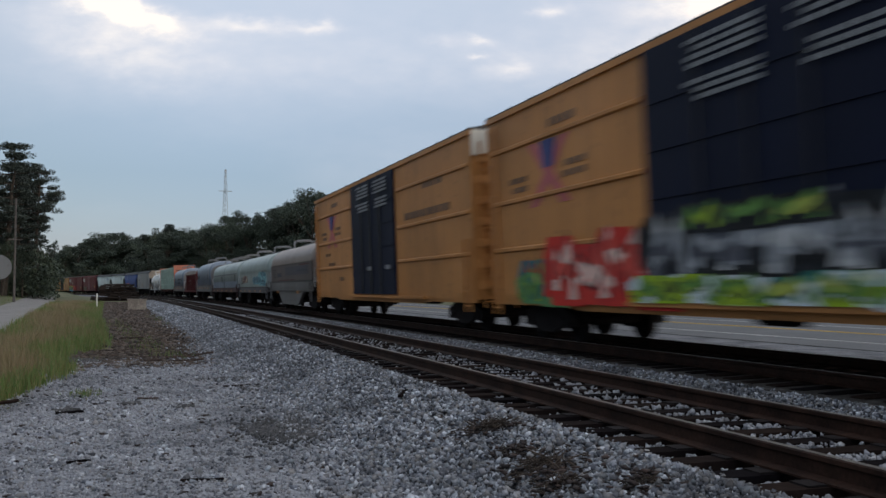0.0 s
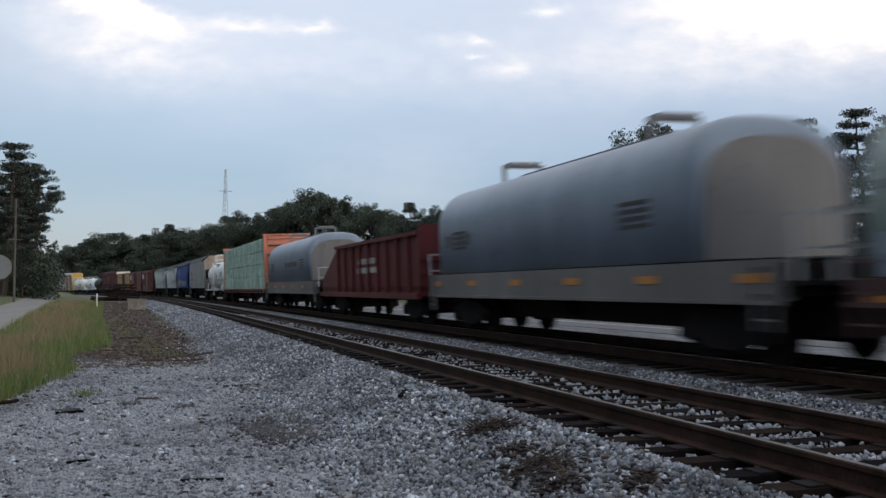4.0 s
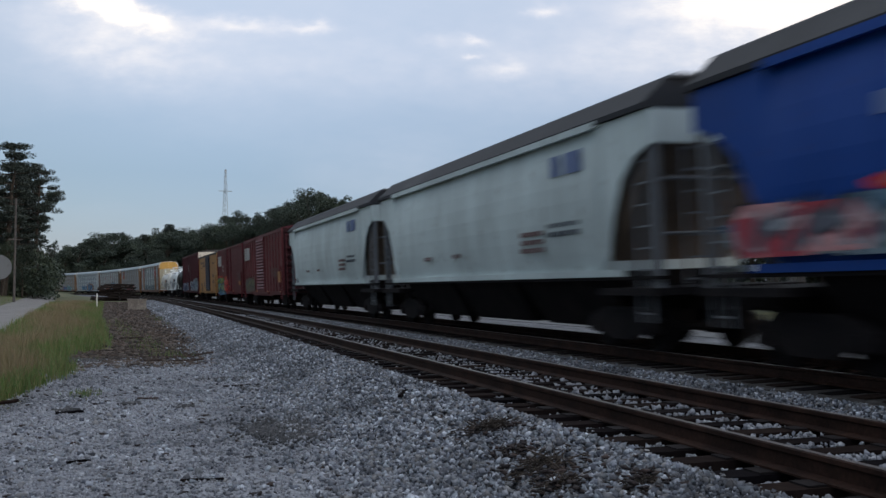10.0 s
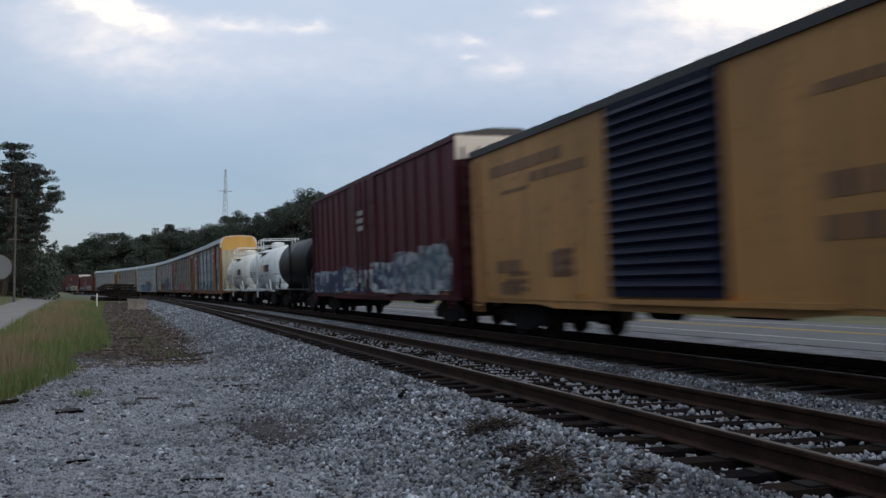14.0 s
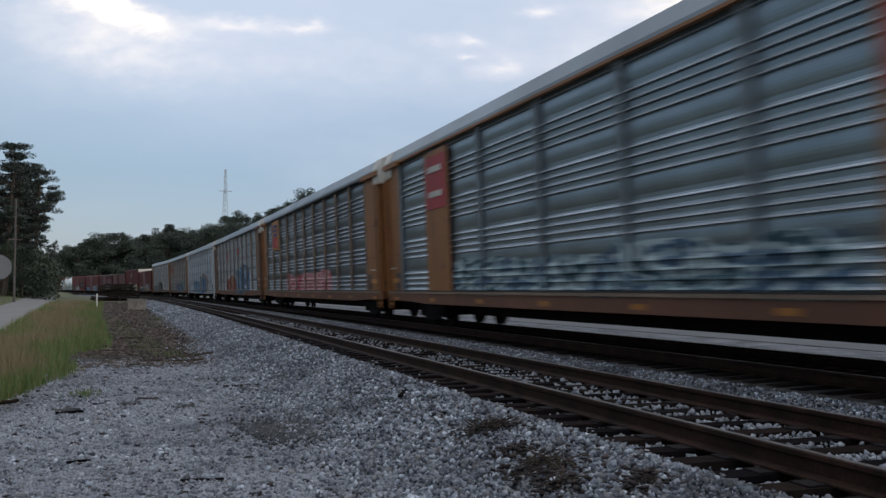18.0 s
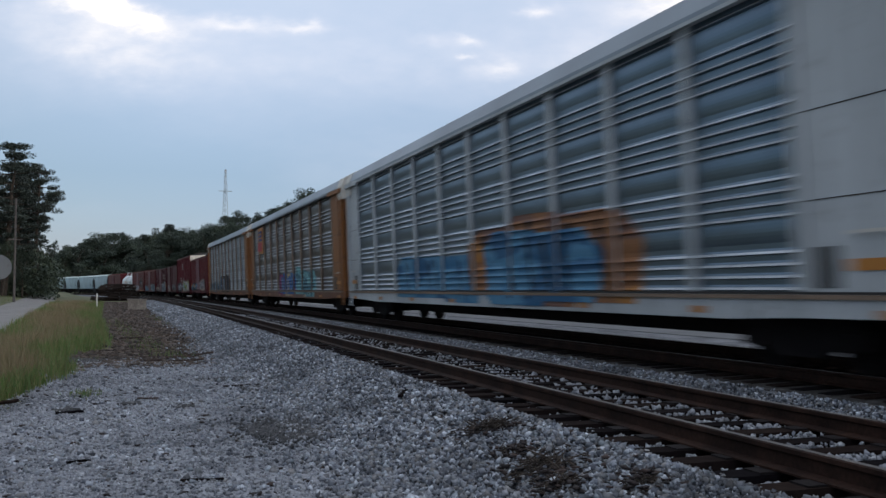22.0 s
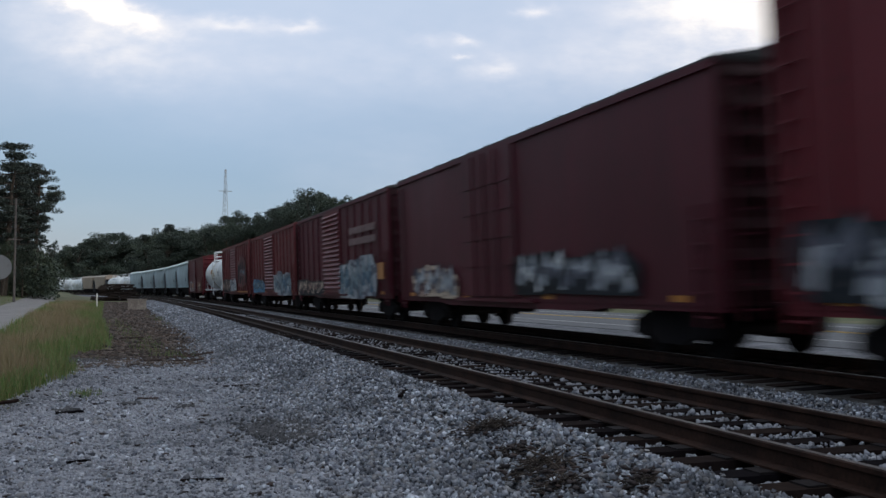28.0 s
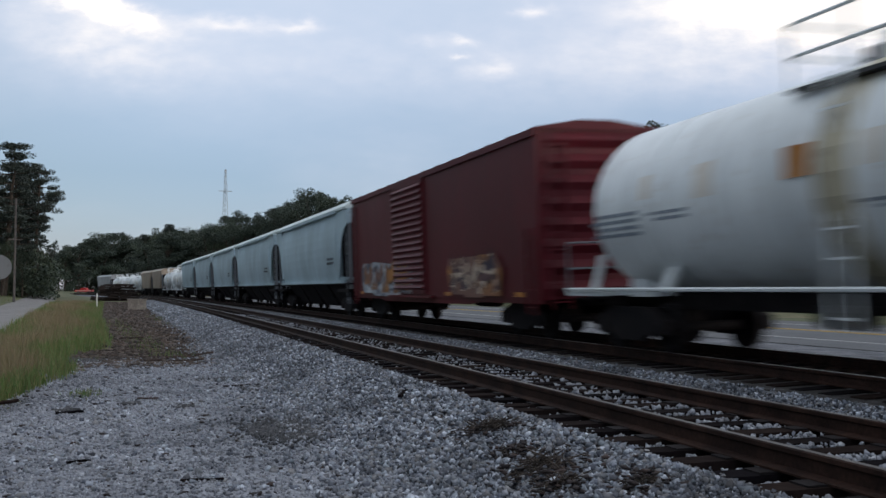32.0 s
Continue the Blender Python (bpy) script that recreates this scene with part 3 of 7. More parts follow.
def rack_profile(z0, eave, flat=2):
    """Outline of a ridged side: sets of four ridges, flats of the given number of steps between; outward is negative."""
    prof = [(0.09, z0), (0.03, z0)]
    z = z0 + 0.06
    k = 0
    while z < eave - 0.16:
        if k % (4 + flat) < 4:
            prof += [(0.03, z), (-0.012, z + 0.008), (-0.018, z + 0.018), (0.016, z + 0.052), (0.03, z + 0.085)]
        elif k % (4 + flat) == 4 and flat == 2 and z + 0.3 < eave - 0.16:
            prof += [(0.03, z), (0.024, z + 0.04), (0.018, z + 0.1), (0.016, z + 0.15), (0.018, z + 0.2), (0.024, z + 0.26), (0.03, z + 0.29)]
        z += 0.158
        k += 1
    return prof + [(0.03, eave), (0.09, eave)]


def span_at(poly, z):
    """The stretch of a convex outline at height z."""
    ys = []
    for (ya, za), (yb, zb) in zip(poly, poly[1:] + poly[:1]):
        if (za - z) * (zb - z) <= 0 and za != zb:
            ys.append(ya + (yb - ya) * (z - za) / (zb - za))
    return (min(ys), max(ys)) if len(ys) > 1 else None


def lay(ga, poly, x, dx, ridged, posts=(), flat=2):
    """Lays a painted outline on a flat side, or over the ridges and posts of a car carrier."""
    if not ridged:
        n = len(poly)
        ga.add([(x - dx, y, z) for y, z in poly], [tuple(range(n))[::-1]])
        return
    prof = rack_profile(1.02, 5.04, flat)[1:-1]
    fine = [prof[0]]
    for a, b in zip(prof, prof[1:]):
        k = max(1, int((b[1] - a[1]) / 0.06))
        fine += [(a[0] + (b[0] - a[0]) * i / k, a[1] + (b[1] - a[1]) * i / k) for i in range(1, k + 1)]
    runs = [(None, fine)] + [(yc, [(-0.0615, 0.72 + 0.08 * i) for i in range(30)]) for yc in posts] + [(0, [(-0.092, 0.72 + 0.05 * i) for i in range(7)])]
    for yc, line in runs:
        last = None
        for a, z in line:
            p = span_at(poly, z)
            if p and yc:
                p = (max(p[0], yc - 0.112), min(p[1], yc + 0.112))
                p = p if p[0] < p[1] else None
            if p and last is not None:
                ga.f.append((len(ga.v) - 2, len(ga.v), len(ga.v) + 1, len(ga.v) - 1))
            if p:
                ga.v += [(-1.45 + a - dx, p[0], z), (-1.45 + a - dx, p[1], z)]
            last = p


POSTS, FLATS = {}, {}


def graffiti(car, x, y0, y1, z0, z1, fill, edge, seed, letters=6, lean=0.15, ridged=False, lift=0.0):
    """Sprayed angular writing: a cloud of one colour, dark outlines, and a bent stroke over it."""
    rng = random.Random(seed)
    w = (y1 - y0) / letters
    H = z1 - z0
    for i in range(letters):
        cy = y0 + w * (i + 0.5)
        cloud, line, body = Geo(), Geo(), Geo()
        posts = [p for p in POSTS.get(car.name, ()) if abs(p - cy) < w] if ridged else ()
        hy = w * rng.uniform(0.62, 0.8)
        top, low = z1 - rng.uniform(0, 0.22) * H, z0 + rng.uniform(0, 0.12) * H
        pts = [(cy - hy * 0.9, low), (cy + hy * rng.uniform(0.6, 0.95), low), (cy + hy, low + H * 0.2), (cy + hy * 1.05 + lean * H * 0.5, top - H * 0.25), (cy + hy * 0.6 + lean * H, top), (cy - hy * 0.7 + lean * H, top - rng.uniform(0, 0.06) * H), (cy - hy, top - H * 0.3)]
        lay(cloud, pts, x, lift + 0.005 + (i % 3) * 0.0012, ridged, posts, FLATS.get(car.name, 2))
        t = rng.uniform(0.11, 0.17) * min(w, H)
        if ridged:
            sy = cy + rng.uniform(-0.2, 0.2) * w
            for ga, g, dx in ((line, 1.35, 0.010), (body, 1.0, 0.012)):
                q = [(sy - t * 1.6 * g, low + H * 0.1), (sy + t * 1.4 * g, low + H * 0.08), (sy + t * 2.2 * g + lean * H * 0.5, top - H * 0.08), (sy - t * 1.2 * g + lean * H * 0.5, top - H * 0.1)]
                lay(ga, q, x, lift + dx, True, (), FLATS.get(car.name, 2))
        else:
            zz = [low + H * 0.08, top - H * 0.12, low + (top - low) * rng.uniform(0.3, 0.6), top - H * rng.uniform(0.1, 0.3), low + H * rng.uniform(0.05, 0.25)]
            yy = [cy + w * (f + rng.uniform(-0.07, 0.07)) for f in (-0.36, -0.3, 0.02, 0.3, 0.4)]
            for ga, g, dx in ((line, 1.4, 0.0092), (body, 1.0, 0.0105)):
                n = len(zz)
                for k in range(n):
                    a, b = (yy[max(k - 1, 0)], zz[max(k - 1, 0)]), (yy[min(k + 1, n - 1)], zz[min(k + 1, n - 1)])
                    dy, dz = b[0] - a[0], b[1] - a[1]
                    L = math.hypot(dy, dz) or 1.0
                    ny, nz = -dz / L, dy / L
                    if 0 < k < n - 1 and abs(dy) > abs(dz) * 0.8:
                        ny, nz = 0.35, 1.0
                    s = t * g * (1.0 + 0.3 * (k % 2))
                    for e in (-1, 1):
                        ga.v.append((x - lift - dx - 0.0004 * (i % 2), yy[k] + ny * s * e, min(max(zz[k] + nz * s * e, z0), z1)))
                ga.f += [(2 * k, 2 * k + 1, 2 * k + 3, 2 * k + 2) for k in range(n - 1)]
        g1 = part("graffiti", body, fill, car, "sprayed graffiti strokes" if i == 0 else "")
        part("graffiti_cloud", cloud, edge, g1)
        part("graffiti_outline", line, T_DARK, g1)


# ---- the kinds of rail car ----
def boxcar(pitch, height, color, label, roof=None, door=None, door_y=(-1.5, 1.5), door_kind="ridged", ribs="post", base=0.88, end_white=False, sill_drop=0.15, seed=1, ends=None):
    """A boxcar: two side walls, two ribbed ends, a peaked roof, a door on each side, sills, ladders."""
    car = new("boxcar")
    tagged(car, label, "boxcar", "freight train")
    rng = random.Random(seed)
    body, w = pitch - 1.25, 1.47
    hl = body / 2
    roof = roof or BLACK
    door = door or color
    # brown cars have darker ends than sides
    ends = ends or (DARK_END if color in (BROWN, BROWN2, BROWN3) else color)
    for sgn in (-1, 1):
        x0, x1 = sorted((sgn * w, sgn * (w - 0.06)))
        part("side_wall", Geo().box(x0, x1, -hl, hl, base, height), color, car)
        xo = sgn * w
        xa, xb = sorted((xo, xo + sgn * 0.05))
        spans = [(-hl, door_y[0]), (door_y[1], hl)]
        if ribs == "post":
            me = Geo().box(xa, xb, -0.05, 0.05, base + 0.12, height - 0.16).mesh("side_post", color)
            for a, b in spans:
                k = max(int((b - a) / 1.05), 2)
                for i in range(k + 1):
                    part("side_post", me, None, car, at=(0, a + 0.06 + (b - a - 0.12) * i / k, 0))
        elif ribs == "band":
            for a, b in spans:
                me = Geo().prism([(xo, -0.06), (xo + sgn * 0.05, -0.03), (xo + sgn * 0.05, 0.03), (xo, 0.06)][::sgn], a + 0.2, b - 0.2).mesh("side_rib", color)
                for z in (0.27, 0.52, 0.80):
                    part("side_rib", me, None, car, at=(0, 0, base + (height - base) * z))
        elif ribs == "grid":
            for a, b in spans:
                me = Geo().box(xa, xb - sgn * 0.02 if sgn > 0 else xb, a, b, -0.025, 0.025).mesh("side_rib", color)
                for i in range(1, 10):
                    part("side_rib", me, None, car, at=(0, 0, base + (height - base) * i / 10))
        xd = sorted((xo, xo + sgn * 0.07))
        d = part("door", Geo().box(xd[0], xd[1], door_y[0], door_y[1], base + 0.1, height - 0.12), door, car)
        dz0, dz1 = base + 0.2, height - 0.22
        if door_kind == "ridged":
            k = 17
            h = (dz1 - dz0) / k
            me = Geo().prism([(xo + sgn * 0.07, -h * 0.4), (xo + sgn * 0.13, -h * 0.05), (xo + sgn * 0.07, h * 0.4)][::sgn], door_y[0] + 0.08, door_y[1] - 0.08).mesh("door_ridge", door)
            for i in range(k):
                part("door_ridge", me, None, d, at=(0, 0, dz0 + h * (i + 0.5)))
        else:
            for f in (0.28, 0.5, 0.72):
                y = door_y[0] + (door_y[1] - door_y[0]) * f
                part("door_rod", Geo().tube((xo + sgn * 0.11, y, dz0 - 0.1), (xo + sgn * 0.11, y, dz1 + 0.1), 0.025, 6), BLACK if door_kind == "rods" else door, d)
            for f in (0.2, 0.4, 0.6, 0.8):
                z = dz0 + (dz1 - dz0) * f
                part("door_rib", Geo().box(min(xo, xo + sgn * 0.095), max(xo, xo + sgn * 0.095), door_y[0] + 0.1, door_y[1] - 0.1, z - 0.03, z + 0.03), door, d)
        part("door_rail", Geo().box(min(xo, xo + sgn * 0.12), max(xo, xo + sgn * 0.12), door_y[0] * 2.0, door_y[1] * 1.25, base - 0.02, base + 0.06), color, car)
        part("fascia", Geo().prism([(xo - sgn * 0.01, height - 0.12), (xo + sgn * 0.055, height - 0.12), (xo + sgn * 0.055, height - 0.002), (xo - sgn * 0.01, height - 0.002)][::sgn], -hl - 0.03, hl + 0.03), roof if color == YELLOW else color, car)
        me = Geo().box(*sorted((xo, xo + sgn * 0.012)), -0.22, 0.22, base + 0.06, base + 0.16).mesh("reflector", REFLECT)
        for i in range(4):
            part("reflector", me, None, car, at=(0, -hl + 1.1 + (body - 2.2) * i / 3, 0))
        ys = hl - 3.6
        part("side_sill", Geo().plate([(-hl, base), (-hl, base - 0.08), (-ys, base - 0.08), (-ys + 0.8, base - sill_drop), (ys - 0.8, base - sill_drop), (ys, base - 0.08), (hl, base - 0.08), (hl, base)], *sorted((sgn * (w - 0.02), sgn * (w - 0.10)))), color, car)
        for e in (-1, 1):
            part("ladder", ladder_geo(sgn * (w + 0.06), e * (hl - 0.35), base - 0.3, height - 0.25 if e > 0 else base + 1.5), color, car)
    for e in (-1, 1):
        y0, y1 = sorted((e * hl, e * (hl - 0.06)))
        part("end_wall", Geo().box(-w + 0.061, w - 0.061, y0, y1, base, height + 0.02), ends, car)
        yo = e * hl
        k = 8
        h = (height - base) / k
        rib = Geo()
        n = 10
        vs = [(-w + 0.1 + (2 * w - 0.2) * i / n, 0, 0) for i in range(n + 1)]
        rib.add([(x, yo, -h * 0.36) for x, _, _ in vs] + [(x, yo + e * (0.02 + 0.10 * math.sin(math.pi * i / n) ** 0.35), 0.0) for i, (x, _, _) in enumerate(vs)] + [(x, yo, h * 0.36) for x, _, _ in vs],
                [(i, i + 1, n + 2 + i, n + 1 + i)[::e] for i in range(n)] + [(n + 1 + i, n + 2 + i, 2 * n + 3 + i, 2 * n + 2 + i)[::e] for i in range(n)])
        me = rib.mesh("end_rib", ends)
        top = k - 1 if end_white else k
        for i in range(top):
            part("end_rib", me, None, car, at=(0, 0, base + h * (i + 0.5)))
        if end_white:
            part("end_panel", Geo().box(-w + 0.02, w - 0.02, min(yo, yo + e * 0.07), max(yo, yo + e * 0.07), height - 0.62, height + 0.0), WHITE_PANEL, car, "white high-clearance panel")
        part("brake_platform" if e > 0 else "end_step", Geo().box(-0.7, 0.7, min(yo, yo + e * 0.3), max(yo, yo + e * 0.3), base - 0.02, base + 0.03), RUNNING, car)
        part("ladder", ladder_geo(-w + 0.4, yo + e * 0.16, base - 0.2, base + 1.6 if e > 0 else height - 0.3, "x"), color, car)
    part("roof", Geo().prism([(-w - 0.05, height), (w + 0.05, height), (w + 0.05, height + 0.03), (0.4, height + 0.2), (-0.4, height + 0.2), (-w - 0.05, height + 0.03)], -hl - 0.05, hl + 0.05), roof, car)
    k = int(body / 1.2)
    me = Geo().prism([(-w - 0.04, height + 0.03), (-w - 0.04, height + 0.06), (-0.4, height + 0.235), (0.4, height + 0.235), (w + 0.04, height + 0.06), (w + 0.04, height + 0.03), (0.4, height + 0.19), (-0.4, height + 0.19)][::-1], -0.03, 0.03).mesh("roof_rib", roof)
    for i in range(k + 1):
        part("roof_rib", me, None, car, at=(0, -hl + 0.1 + (body - 0.2) * i / k, 0))
    running_gear(car, pitch, hl - 2.0, 0.45, (0.72, base), body)
    return car


def arc(w, z0, z1, top, n=9):
    """A hood outline: upright sides from z0 to z1, then a rounded crown up to top."""
    out = [(-w, z0), (w, z0), (w, z1)]
    for i in range(1, n):
        a = math.pi * i / n
        c, s = math.cos(a), math.sin(a)
        out.append((w * (abs(c) ** 0.75) * (1 if c > 0 else -1), z1 + (top - z1) * s ** 0.85))
    return out + [(-w, z1)]


def hood_geo(w, z0, z1, top, y0, y1):
    """A cover with softly rounded ends."""
    ga = Geo()
    base = arc(w, z0, z1, top, 22)
    n = len(base)
    cz = z0
    rows = []
    for y, k in ((y0, 0.88), (y0 + 0.01, 0.89), (y0 + 0.06, 0.94), (y0 + 0.16, 0.98), (y0 + 0.34, 1.0), (y0 + 0.36, 1.0), (y1 - 0.36, 1.0), (y1 - 0.34, 1.0), (y1 - 0.16, 0.98), (y1 - 0.06, 0.94), (y1 - 0.01, 0.89), (y1, 0.88)):
        rows.append([(x * (0.5 + 0.5 * k), y, cz + (z - cz) * k) for x, z in base])
    vs = [v for r in rows for v in r]
    fs = [(r * n + i, r * n + (i + 1) % n, (r + 1) * n + (i + 1) % n, (r + 1) * n + i) for r in range(len(rows) - 1) for i in range(n)]
    fs += [tuple(range(n))[::-1], tuple(range(len(vs) - n, len(vs)))]
    return ga.add(vs, fs)


def coil_car(pitch, label, hood, hood_top=3.75, hoods=1, sill=None, skirt=None, well=False, band=None, bracket=True, louver=True, seed=1, side_z=2.3, gaps=(0.15, 0.15), low=1.5, lower=None):
    """A covered coil car: one or two rounded steel hoods with a side seam over a sill or a deep well."""
    car = new("coil_car")
    tagged(car, label, "coil car", "freight train")
    rng = random.Random(seed)
    body = pitch - 1.2
    hl, w = body / 2, 1.45
    sill = sill or hood
    skirt = skirt or sill
    part("deck", Geo().box(-w + 0.02, w - 0.02, -hl, hl, 1.0, low - 0.05), RUNNING, car)
    for sgn in (-1, 1):
        xs = sorted((sgn * (w + 0.04), sgn * (w - 0.1)))
        if well:
            part("side_sill", Geo().plate([(-hl, 1.5), (-hl, 1.05), (hl, 1.05), (hl, 1.5)], *xs), skirt, car)
            xs2 = sorted((sgn * (w + 0.01), sgn * (w - 0.14)))
            part("well_side", Geo().plate([(-hl * 0.62, 1.05), (-hl * 0.36, 0.33), (hl * 0.36, 0.33), (hl * 0.62, 1.05)], *xs2), skirt, car, "pale grey deep well side")
            part("sill_groove", Geo().box(*sorted((sgn * (w + 0.03), sgn * (w - 0.06))), -hl * 0.98, hl * 0.98, 1.0, 1.062), BLACK, car)
            part("sill_step", Geo().box(*sorted((sgn * (w + 0.065), sgn * (w + 0.03))), -hl, hl, 1.2, 1.235), skirt, car)
        else:
            part("side_sill", Geo().plate([(-hl, low), (-hl, 0.95), (-hl * 0.55, 0.92), (hl * 0.55, 0.92), (hl, 0.95), (hl, low)], *xs), sill, car)
            part("sill_flange", Geo().box(*sorted((sgn * (w + 0.09), sgn * (w + 0.03))), -hl, hl, 0.90, 0.96), sill, car)
        me = Geo().box(*sorted((sgn * (w + 0.045), sgn * (w + 0.055))), -0.3, 0.3, low - 0.31, low - 0.18).mesh("reflector", REFLECT)
        for i in range(2 if well else 6):
            part("reflector", me, None, car, at=(0, -hl + (3.8 if well else 0.6) + (body - (6.4 if well else 1.2)) * i / (1 if well else 5), -0.28 if well else 0))
        if lower:
            part("sill_groove", Geo().box(*sorted((sgn * (w + 0.046), sgn * (w + 0.03))), -hl + 0.1, hl - 0.1, 1.0, 1.03), BLACK, car)
        part("ladder", ladder_geo(sgn * (w + 0.08), -hl + 0.3, 0.55, 1.5), sill, car)
        part("ladder", ladder_geo(sgn * (w + 0.08), hl - 0.3, 0.55, 1.5), sill, car)
    span = (body - sum(gaps) - 0.06 * (hoods - 1)) / hoods
    for i in range(hoods):
        y0 = -hl + gaps[0] + i * (span + 0.06)
        y1 = y0 + span
        h = part("hood", hood_geo(w, low + 0.02, side_z, hood_top, y0, y1), hood, car, smooth=True)
        if lower:
            for ye, yo in ((y0, -0.02), (y1, 0.02)):
                part("end_vent", Geo().box(-1.0, -0.45, *sorted((ye, ye + yo)), side_z + 0.1, side_z + 0.42), BLACK, h, "dark end vent")
        else:
            part("hood_end", Geo().prism([(x * 0.9, 1.52 + (z - 1.52) * 0.84) for x, z in arc(w, 1.54, side_z, hood_top, 14)], y0 - 0.03, y0 + 0.02), hood if hoods > 1 else COIL_SKIRT, h, "pale flat hood end")
        for sgn in (-1, 1):
            if lower:
                part("lower_side", Geo().box(*sorted((sgn * (w - 0.04), sgn * (w + 0.010))), y0 + 0.03, y1 - 0.03, low + 0.06, side_z - 0.02), lower, h, "dirtier lower hood side")
                part("seam_lip", Geo().box(*sorted((sgn * (w - 0.03), sgn * (w + 0.04))), y0 + 0.02, y1 - 0.02, side_z - 0.02, side_z + 0.012), hood, h)
                part("hood_gap", Geo().box(*sorted((sgn * (w - 0.03), sgn * (w + 0.045))), y0 + 0.05, y1 - 0.05, low - 0.02, low + 0.06), BLACK, h)
            elif low < 1.4:
                part("hood_skirt", Geo().box(*sorted((sgn * (w - 0.04), sgn * (w + 0.012))), y0 + 0.3, y1 - 0.3, low + 0.03, 1.74), COIL_GREY, h, "greyer lower hood side")
            if louver:
                for yc in ((y1 - 1.2,) if lower else (y0 + 1.6,) if hoods > 1 else (y0 + 1.8, y1 - 1.8)):
                    me = Geo().box(*sorted((sgn * (w - 0.02), sgn * (w + 0.016))), -0.5, 0.5, -0.035, 0.035).mesh("louver", BLACK)
                    for k in range(4):
                        part("louver", me, None, h, at=(0, yc, (low + 0.3 if lower else side_z - 0.55) + 0.13 * k))
            if band:
                part("band", Geo().box(*sorted((sgn * (w - 0.03), sgn * (w + 0.015))), y0 + 0.35, y1 - 0.35, side_z - 0.06, side_z + 0.03), band, h)
        if bracket:
            for yc in (y0 + span * 0.22, y0 + span * 0.78):
                b = Geo()
                b.box(-0.55, -0.47, yc - 0.05, yc + 0.05, hood_top - 0.25, hood_top + 0.3).box(0.47, 0.55, yc - 0.05, yc + 0.05, hood_top - 0.25, hood_top + 0.3)
                b.box(-0.55, 0.55, yc - 0.05, yc + 0.05, hood_top + 0.3, hood_top + 0.38)
                b.box(-0.4, 0.4, yc - 0.16, yc + 0.16, hood_top + 0.36, hood_top + 0.44)
                b.box(-0.04, 0.04, yc, yc + (span * 0.28 if yc < y0 + span / 2 else -span * 0.28), hood_top + 0.08, hood_top + 0.14)
                part("lifting_bracket", b, GRATING, h)
    for e in (-1, 1):
        part("end_platform", Geo().box(-w, w, *sorted((e * hl, e * (hl + 0.25))), 1.15, 1.22), RUNNING, car)
        rail = Geo().box(-w, -w + 0.05, *sorted((e * (hl + 0.2), e * (hl + 0.25))), 1.2, 2.1).box(w - 0.05, w, *sorted((e * (hl + 0.2), e * (hl + 0.25))), 1.2, 2.1)
        rail.box(-w, w, *sorted((e * (hl + 0.2), e * (hl + 0.25))), 2.05, 2.1).box(-w, w, *sorted((e * (hl + 0.2), e * (hl + 0.25))), 1.6, 1.64)
        part("end_rail", rail, GALV, car)
    running_gear(car, pitch, hl - 1.9, 0.45, (0.42, 1.25), body)
    return car


def gondola(pitch, label, color):
    car = new("gondola")
    tagged(car, label, "gondola", "freight train")
    body = pitch - 1.2
    hl, w = body / 2, 1.45
    part("floor", Geo().box(-w, w, -hl, hl, 1.05, 1.2), color, car)
    for sgn in (-1, 1):
        xs = sorted((sgn * w, sgn * (w - 0.05)))
        part("side_wall", Geo().plate([(-hl, 0.9), (hl, 0.9), (hl, 1.5), (hl - 3.2, 2.75), (-hl + 1.4, 2.75), (-hl, 2.75)], *xs), color, car)
        me = Geo().box(*sorted((sgn * w, sgn * (w + 0.1))), -0.06, 0.06, 0.9, 2.7).mesh("side_post", color)
        for i in range(9):
            part("side_post", me, None, car, at=(0, -hl + 0.9 + (body - 4.4) * i / 8, 0))
        part("top_rail", Geo().box(*sorted((sgn * (w - 0.08), sgn * (w + 0.12))), -hl, hl - 3.2, 2.7, 2.82), color, car)
        part("side_sill", Geo().box(*sorted((sgn * (w - 0.05), sgn * (w + 0.11))), -hl, hl, 0.82, 1.0), color, car)
        for b in bars(sgn * w - (0.02 if sgn < 0 else -0.02), -2.5, 2.2, 2, 3.0, 0.2, 0.12, random.Random(5)):
            part("lettering", b, LETTER, car)
    for e in (-1, 1):
        part("end_wall", Geo().box(-w + 0.051, w - 0.051, *sorted((e * hl, e * (hl - 0.06))), 0.9, 3.0 if e < 0 else 1.5), color, car)
        me = Geo().box(-w + 0.1, w - 0.1, *sorted((e * hl, e * (hl + 0.08))), -0.06, 0.06).mesh("end_rib", color)
        for z in ((1.2, 1.6, 2.0) if e < 0 else (1.1, 1.4)):
            part("end_rib", me, None, car, at=(0, 0, z))
    running_gear(car, pitch, hl - 1.9, 0.45, (0.7, 1.05), body)
    return car


